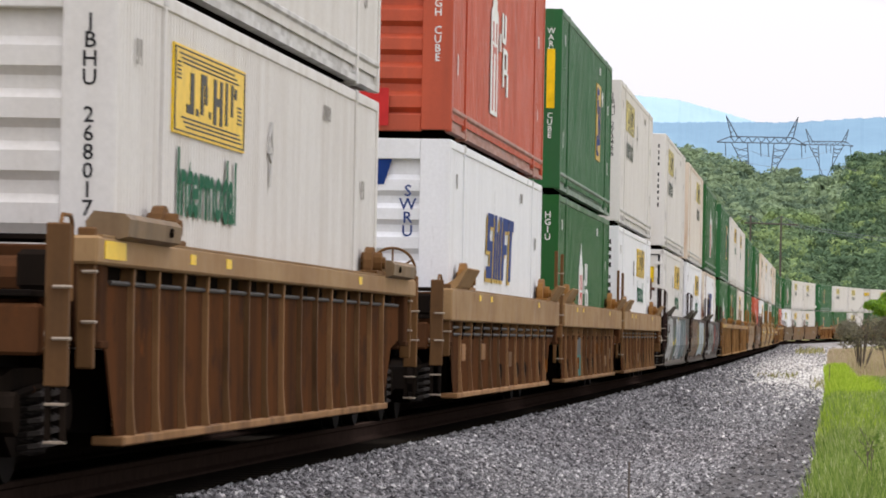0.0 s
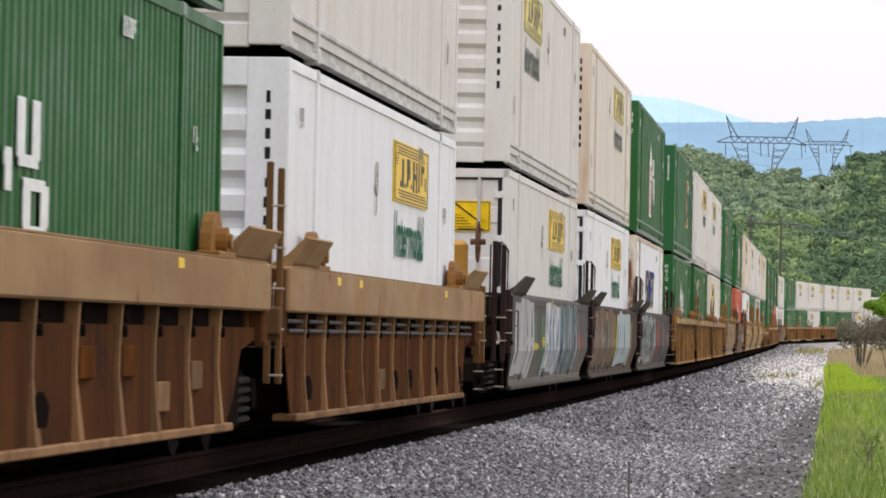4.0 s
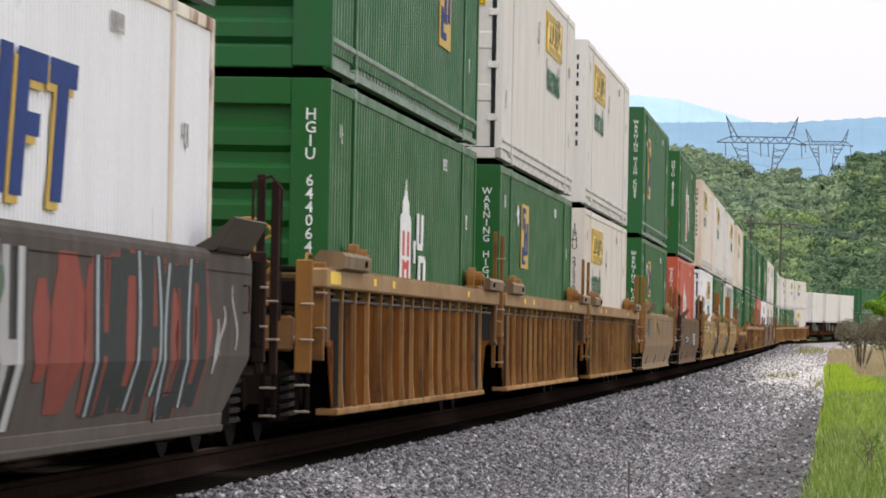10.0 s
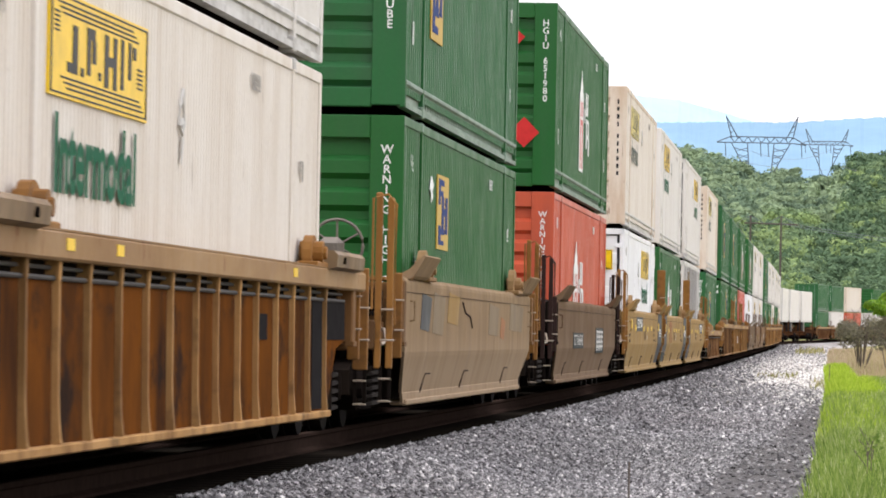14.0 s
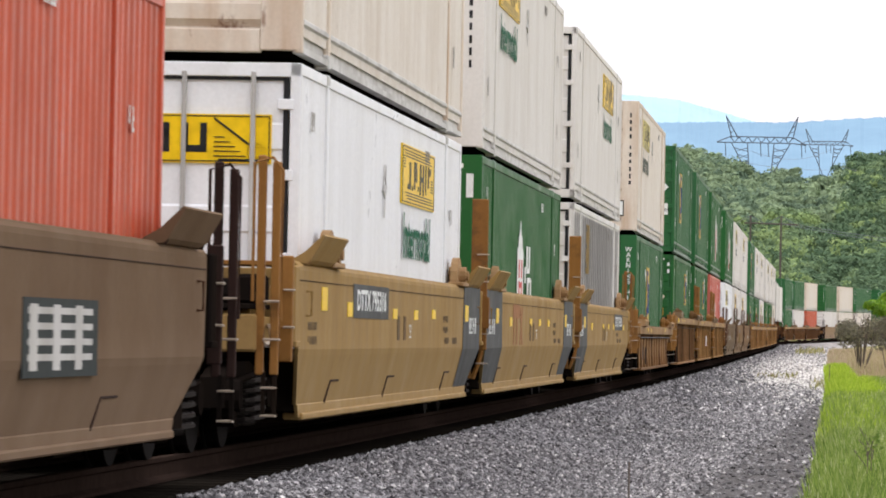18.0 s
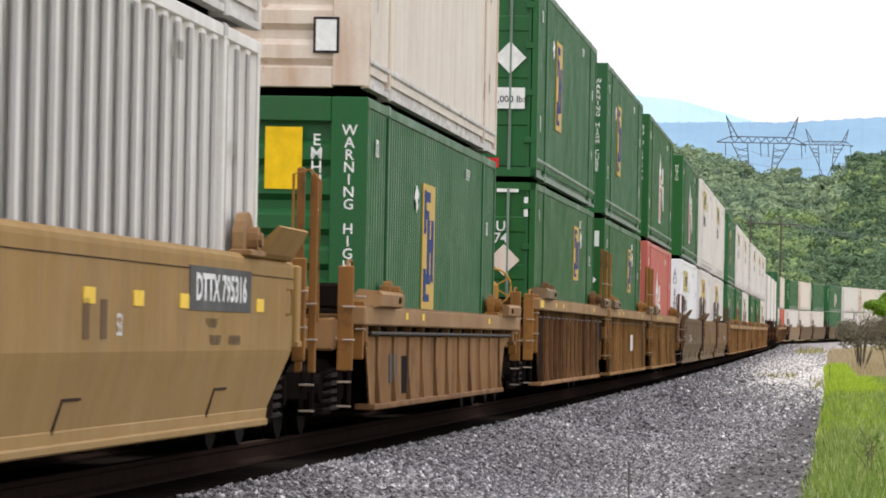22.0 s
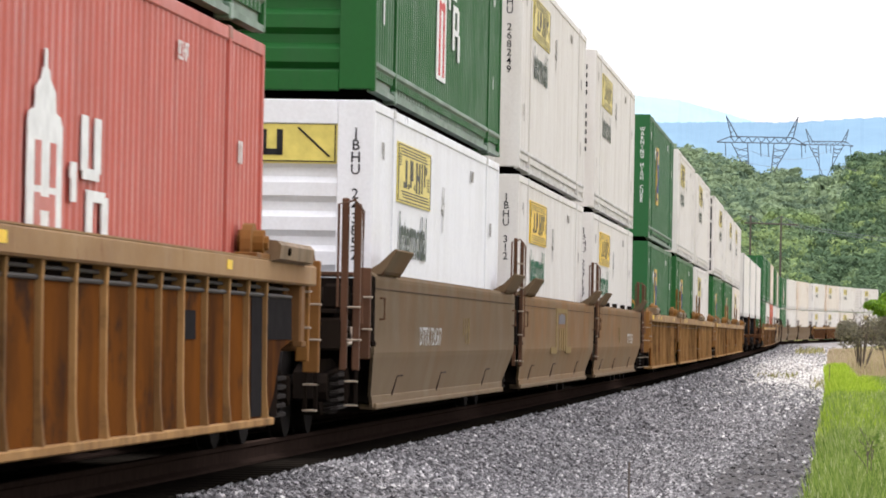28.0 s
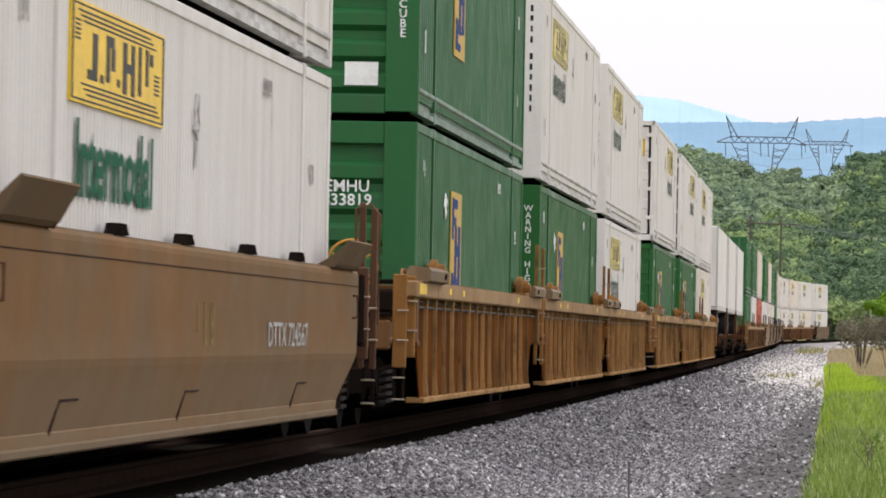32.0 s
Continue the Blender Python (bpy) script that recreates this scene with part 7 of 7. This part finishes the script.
def woods():
    """Broad-leaved woods: light, mid and dark trees on the near slope; towards the top, haze is in the leaf colour."""
    rng = np.random.default_rng(11)
    tones = {k: [] for k in ("light", "mid", "dark", "hazy", "hazy_dark")}
    for _ in range(1150):
        ax = rng.uniform(43, 103)
        f = rng.random() ** 0.8
        dist = 720 + 980 * f
        top = hill_height(ax) + rng.normal() * 0.5
        up = 2.0 + (top - 2.0) * f ** 0.9
        r = rng.uniform(3.4, 7.0) * (0.85 + 0.3 * f)
        h = r * rng.uniform(1.6, 2.2)
        x, y, z = at_view(ax, up, dist)
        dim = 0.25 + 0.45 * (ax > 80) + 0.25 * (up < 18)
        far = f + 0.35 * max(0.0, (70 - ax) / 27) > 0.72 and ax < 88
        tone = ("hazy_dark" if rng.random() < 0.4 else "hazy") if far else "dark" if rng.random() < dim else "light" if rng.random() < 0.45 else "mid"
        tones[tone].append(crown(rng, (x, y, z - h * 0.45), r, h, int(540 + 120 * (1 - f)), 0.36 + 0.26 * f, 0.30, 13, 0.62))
    for _ in range(90):      # taller edge trees behind the bend
        ax = rng.uniform(64, 102)
        dist = rng.uniform(600, 690)
        up = rng.uniform(3, 13) + max(0, (ax - 84) * 0.20)
        r, h = rng.uniform(2.6, 4.6), rng.uniform(6, 9)
        x, y, z = at_view(ax, up, dist)
        tones[("dark", "dark", "mid", "light")[rng.integers(0, 4)]].append(crown(rng, (x, y, z - h * 0.5), r, h, 1100, 0.22, 0.30, 13, 0.62))
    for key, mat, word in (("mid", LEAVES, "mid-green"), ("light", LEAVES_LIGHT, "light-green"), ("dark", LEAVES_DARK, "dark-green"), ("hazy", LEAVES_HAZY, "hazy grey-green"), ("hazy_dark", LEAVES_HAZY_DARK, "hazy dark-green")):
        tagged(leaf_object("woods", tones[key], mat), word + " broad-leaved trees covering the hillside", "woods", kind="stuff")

    # the hill that carries the woods
    bm = bmesh.new()
    rows = []
    for j in range(9):
        f = j / 8
        row = []
        for i in range(46):
            ax = -60 + i * 6.5
            dist = 700 + 1080 * f
            up = 0.0 + (hill_height(ax) - 7.0) * f ** 0.9
            x, y, z = at_view(ax, up, dist)
            row.append(bm.verts.new((x, y, z - 2.5 - (4.0 if j == 0 else 0))))
        rows.append(row)
    for a, b in zip(rows, rows[1:]):
        for i in range(len(a) - 1):
            bm.faces.new((a[i], a[i + 1], b[i + 1], b[i]))
    me = made("hillside", bm, soil)
    tagged(put("hillside", me), "dark wooded hillside ground", "hillside", kind="structure")


woods()


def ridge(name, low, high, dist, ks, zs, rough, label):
    """A far wooded ridge; distance haze is put into its blue colour and faint glow."""
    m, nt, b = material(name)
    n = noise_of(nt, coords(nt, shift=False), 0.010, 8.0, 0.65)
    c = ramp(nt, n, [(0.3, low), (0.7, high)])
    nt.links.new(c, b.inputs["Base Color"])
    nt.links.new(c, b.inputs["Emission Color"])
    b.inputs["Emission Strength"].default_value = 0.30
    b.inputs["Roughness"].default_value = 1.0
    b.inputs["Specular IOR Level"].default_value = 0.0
    bm = bmesh.new()
    xs = np.arange(-140, 240, 0.3)
    rows = []
    for f in (0.0, 0.45, 0.8, 1.0):
        row = []
        for ax in xs:
            top = float(np.interp(ax, ks, zs)) + rough * (0.9 * noise.noise((ax * 0.5, 3.1, 0)) + 0.7 * noise.noise((ax * 1.7, 9.1, 0)) + 0.6 * abs(noise.noise((ax * 4.1, 2.1, dist))))
            row.append(bm.verts.new(at_view(ax, top * f + (1 - f) * 3, dist + 700 * f)))
        rows.append(row)
    for a, c2 in zip(rows, rows[1:]):
        for i in range(len(xs) - 1):
            bm.faces.new((a[i], a[i + 1], c2[i + 1], c2[i]))
    me = made(name, bm, m)
    for f in me.polygons:
        f.use_smooth = True
    tagged(put(name, me), label, "mountain", kind="structure")


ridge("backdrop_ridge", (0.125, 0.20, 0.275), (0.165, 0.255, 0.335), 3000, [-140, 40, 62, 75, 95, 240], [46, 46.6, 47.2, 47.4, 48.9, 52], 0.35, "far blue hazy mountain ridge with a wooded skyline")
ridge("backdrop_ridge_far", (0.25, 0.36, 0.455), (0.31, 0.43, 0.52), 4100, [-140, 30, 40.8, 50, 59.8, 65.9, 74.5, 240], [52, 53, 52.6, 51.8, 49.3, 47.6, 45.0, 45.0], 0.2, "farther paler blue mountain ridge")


def strut(bm, a, b, r):
    rod(bm, a, b, r, 4)


def pylon(dist, ax, az, k, label):
    """Lattice transmission tower: two splayed masts, a trussed beam with pointed horns."""
    ob = tagged(new("transmission_tower"), label, "pylon", "transmission towers")
    x0, y0, z0 = at_view(ax, az, dist)
    def P(a, b):
        return Vector((x0 + a * k, y0, z0 + b * k))
    r = 0.18
    beam = bmesh.new()
    n = 14
    xl, xr = -12.0, 14.5
    for i in range(n):
        a, b = xl + (xr - xl) * i / n, xl + (xr - xl) * (i + 1) / n
        strut(beam, P(a, 2.3), P(b, 2.3), r)
        strut(beam, P(a, -0.2), P(b, -0.2), r)
        strut(beam, P(a, -0.2 if i % 2 else 2.3), P(b, 2.3 if i % 2 else -0.2), r * 0.8)
    strut(beam, P(xl, 2.3), P(xl - 5.5, -0.1), r)
    strut(beam, P(xl, -0.2), P(xl - 5.5, -0.2), r)
    strut(beam, P(xr, 2.3), P(xr + 5.5, -0.8), r)
    strut(beam, P(xr, -0.2), P(xr + 5.5, -0.9), r)
    part("beam", beam, LATTICE, ob)
    for hx, tip in ((-9.8, -13.8), (13.0, 16.5)):
        bm = bmesh.new()
        strut(bm, P(hx - 1.4, 1.4), P(tip, 11.0), r)
        strut(bm, P(hx + 1.4, 1.4), P(tip, 11.0), r)
        for f in (0.25, 0.5, 0.75):
            strut(bm, P(hx - 1.4 + (tip - hx + 1.4) * f, 1.4 + 9.6 * f), P(hx + 1.4 + (tip - hx - 1.4) * (f + 0.12), 1.4 + 9.6 * (f + 0.12)), r * 0.7)
        part("horn", bm, LATTICE, ob)
    for top, low in ((-8.0, -4.8), (10.0, 6.5)):
        for side in (-1, 1):
            bm = bmesh.new()
            a, b = P(top + side * 3.4, -0.2), P(low + side * 0.9, -11.0)
            strut(bm, a, b, r)
            strut(bm, b, P(low - side * 1.6 + (low - top) * 1.0, -24.0), r)
            for f in (0.2, 0.45, 0.7):
                strut(bm, a.lerp(b, f), P(top - side * 3.4, -0.2).lerp(P(low - side * 0.9, -11.0), f + 0.15), r * 0.7)
            part("mast_leg", bm, LATTICE, ob)
    for xx in (-14.0, 0.8, 4.0, 18.0):
        bm = bmesh.new()
        strut(bm, P(xx, -0.4), P(xx + 0.4, -6.0), 0.16)
        part("insulator", bm, LATTICE, ob)
    return ob


pylon(1650, 67.6, 42.9, 0.85, "grey lattice transmission tower with a long trussed beam")
pylon(2150, 82.0, 42.7, 0.66, "smaller grey lattice transmission tower")


def utility_poles():
    """Two wooden poles with one crossarm beside the far bend."""
    ob = tagged(new("utility_pole"), "wooden two-pole line frame with a crossarm", "utility pole")
    d = 640.0
    for ax in (66.2, 72.8):
        x, y, z = at_view(ax, 27.0, d)
        part("pole", rod(bmesh.new(), (x, y, -1.0), (x, y, z), 0.20, 10, 0.13), POLEWOOD, ob)
    a, b = at_view(64.8, 25.4, d), at_view(76.6, 25.2, d)
    part("crossarm", rod(bmesh.new(), a, b, 0.11, 6), POLEWOOD, ob)
    for ax in (66.2, 72.8):
        for s in (-1, 1):
            p, q = at_view(ax, 27.0, d), at_view(ax + 3.0 * s, 25.3, d)
            part("brace", rod(bmesh.new(), p, q, 0.05, 5), LATTICE, ob)


utility_poles()


def wires():
    ob = tagged(new("power_lines"), "thin sagging power lines", "wires")
    for (a0, b0, d0), (a1, b1, d1) in (((84, 33.5, 1650), (130, 27, 1300)), ((86, 38.0, 1650), (130, 33, 1300)), ((72.8, 25.4, 640), (130, 19.5, 560)), ((76.4, 25.2, 640), (130, 21.0, 560)), ((52, 41.5, 1650), (90, 38, 2150)), ((66, 41.0, 1650), (84, 42, 2150))):
        p, q = Vector(at_view(a0, b0, d0)), Vector(at_view(a1, b1, d1))
        pts = [p.lerp(q, i / 12) - Vector((0, 0, 0.008 * (p - q).length * 4 * (i / 12) * (1 - i / 12))) for i in range(13)]
        part("wire", bent(bmesh.new(), pts, 0.035 if d0 < 1000 else 0.07, 4), LATTICE, ob)


wires()


# ---- plants beside the gravel ----
def blades(name, rows, mat, label, category, seed):
    """Grass: bent three-sided blades; rows of (s0, s1, r0, r1, number, height)."""
    rng = np.random.default_rng(seed)
    vs, fs, base = [], [], 0
    for s0, s1, r0, r1, n, hh in rows:
        for _ in range(n):
            s, r = rng.uniform(s0, s1), rng.uniform(r0, r1)
            edge = min(1.0, (r - r0) / 0.5 + 0.25)
            if noise.noise((s * 0.6, r * 2.0, seed)) * 0.35 + edge < 0.45 * rng.random() + 0.2:
                continue
            p = line(s, r)
            z = p.z + profile(s, r) - 0.04
            h = hh * rng.uniform(0.45, 1.25) * (0.7 + 0.3 * edge)
            a = rng.uniform(0, 6.28)
            w = 0.007 + 0.004 * rng.random() + s * 0.00009
            lx, ly = math.cos(a) * h * 0.35, math.sin(a) * h * 0.35
            tx, ty = -math.sin(a) * w, math.cos(a) * w
            vs += [(p.x - tx, p.y - ty, z), (p.x + tx, p.y + ty, z), (p.x + lx * 0.4 + tx * 0.8, p.y + ly * 0.4 + ty * 0.8, z + h * 0.6), (p.x + lx * 0.4 - tx * 0.8, p.y + ly * 0.4 - ty * 0.8, z + h * 0.6), (p.x + lx, p.y + ly, z + h)]
            fs += [(base, base + 1, base + 2, base + 3), (base + 3, base + 2, base + 4)]
            base += 5
    me = bpy.data.meshes.new(name)
    me.from_pydata(vs, [], fs)
    me.materials.append(mat)
    return tagged(put(name, me), label, category, kind="stuff")


blades("meadow_grass", [(-10, 25, 5.55, 8.2, 42000, 0.32), (25, 60, 5.5, 9.0, 18000, 0.36), (60, 100, 6.6, 8.0, 7000, 0.38)], BLADES, "green meadow grass along the gravel", "grass", 5)
blades("sunlit_grass", [(18, 60, 5.5, 6.6, 5000, 0.34), (60, 100, 5.5, 7.0, 12000, 0.38), (100, 170, 5.45, 6.5, 9000, 0.36)], BLADES_SUNLIT, "lime-green grass along the gravel, coloured as sunlit", "grass", 8)
blades("dry_grass", [(62, 110, 7.2, 16.0, 12000, 0.42), (100, 300, 6.4, 24.0, 26000, 0.5), (170, 330, 5.6, 12.0, 8000, 0.5)], STRAW, "straw-coloured dry grass on the bank", "dry grass", 6)
blades("gravel_weeds", [(300, 360, 3.0, 5.4, 150, 0.5), (118, 138, 2.9, 4.4, 110, 0.24), (85, 110, 5.0, 5.5, 60, 0.3)], WEEDS, "yellow-green weeds growing in the gravel", "weeds", 7)


def stalk(px, s, r, h, lean=0.0, mat=None, label="thin dry reed stem in the gravel"):
    p = line(s, r)
    z = p.z + profile(s, r)
    bm = bent(bmesh.new(), [(p.x, p.y, z - 0.05), (p.x + lean * 0.4, p.y, z + h * 0.5), (p.x + lean, p.y, z + h)], px, 5)
    tagged(part("reed_stem", bm, mat or BARK, None, ""), label, "reed")


def bush(name, c, r, h, n, leaf, mat, stems, label, category, seed):
    """A trunk or stems with limbs, and a loose crown of leaves."""
    rng = np.random.default_rng(seed)
    ob = tagged(new(name), label, category)
    ob.location = (0, 0, 0)
    for i in range(stems):
        a = rng.uniform(0, 6.28)
        d = rng.uniform(0.1, 0.75) * r
        top = (c[0] + math.cos(a) * d, c[1] + math.sin(a) * d, c[2] + h * rng.uniform(0.1, 0.45))
        foot = (c[0] + math.cos(a) * d * 0.2, c[1] + math.sin(a) * d * 0.2, c[2] - h * 0.62)
        mid = tuple((f * 0.45 + t * 0.55) + (rng.normal() * 0.05 * r if k < 2 else 0) for k, (f, t) in enumerate(zip(foot, top)))
        bm = bmesh.new()
        rod(bm, foot, mid, 0.035 * h / 3, 6, 0.024 * h / 3)
        rod(bm, mid, top, 0.024 * h / 3, 6, 0.008 * h / 3)
        for _ in range(3):
            q = Vector(mid).lerp(Vector(top), rng.uniform(0.1, 0.8))
            rod(bm, q, q + Vector((rng.normal() * r * 0.3, rng.normal() * r * 0.3, h * rng.uniform(0.08, 0.25))), 0.011 * h / 3, 5, 0.005)
        part("stem", bm, BARK, ob)
    q = crown(rng, c, r, h, n, leaf).reshape(-1, 3)
    me = bpy.data.meshes.new("crown")
    me.from_pydata(q.tolist(), [], np.arange(len(q)).reshape(-1, 4).tolist())
    me.materials.append(mat)
    put("crown", me, ob)
    return ob


stalk(0.008, -9.5, 4.15, 0.44)
stalk(0.012, 88, 5.6, 0.75, 0.0, BARK, "thin dark marker stake in the grass")
stalk(0.012, 92, 5.0, 0.40, 0.05)
stalk(0.010, 55, 6.9, 0.9, 0.1)
bush("brown_bush", at_view(90.6, 1.4, 205), 1.25, 2.6, 4200, 0.045, LEAVES_DULL, 14, "half-bare brown-green bush beside the line", "bush", 21)
bush("brown_bush", at_view(97.0, 0.5, 190), 1.0, 2.4, 2600, 0.045, LEAVES_DULL, 10, "half-bare brown-green bush beside the line", "bush", 22)
bush("roadside_tree", at_view(97.8, 7.6, 120), 0.95, 1.0, 3000, 0.055, LEAVES_NEAR, 6, "young tree with bright green leaves", "tree", 23)
bush("sapling", (4.15, 44.5, -0.22), 0.22, 0.75, 90, 0.02, BLADES, 4, "thin leafy sapling in the grass", "sapling", 24)


def motions():
    """The train runs past: every unit and every box keeps to the line."""
    times = [float(t) for t in range(0, 33)]
    for ob, u, up in RIDERS:
        walk(ob, [(t, riding(u, t, up)) for t in times])


motions()
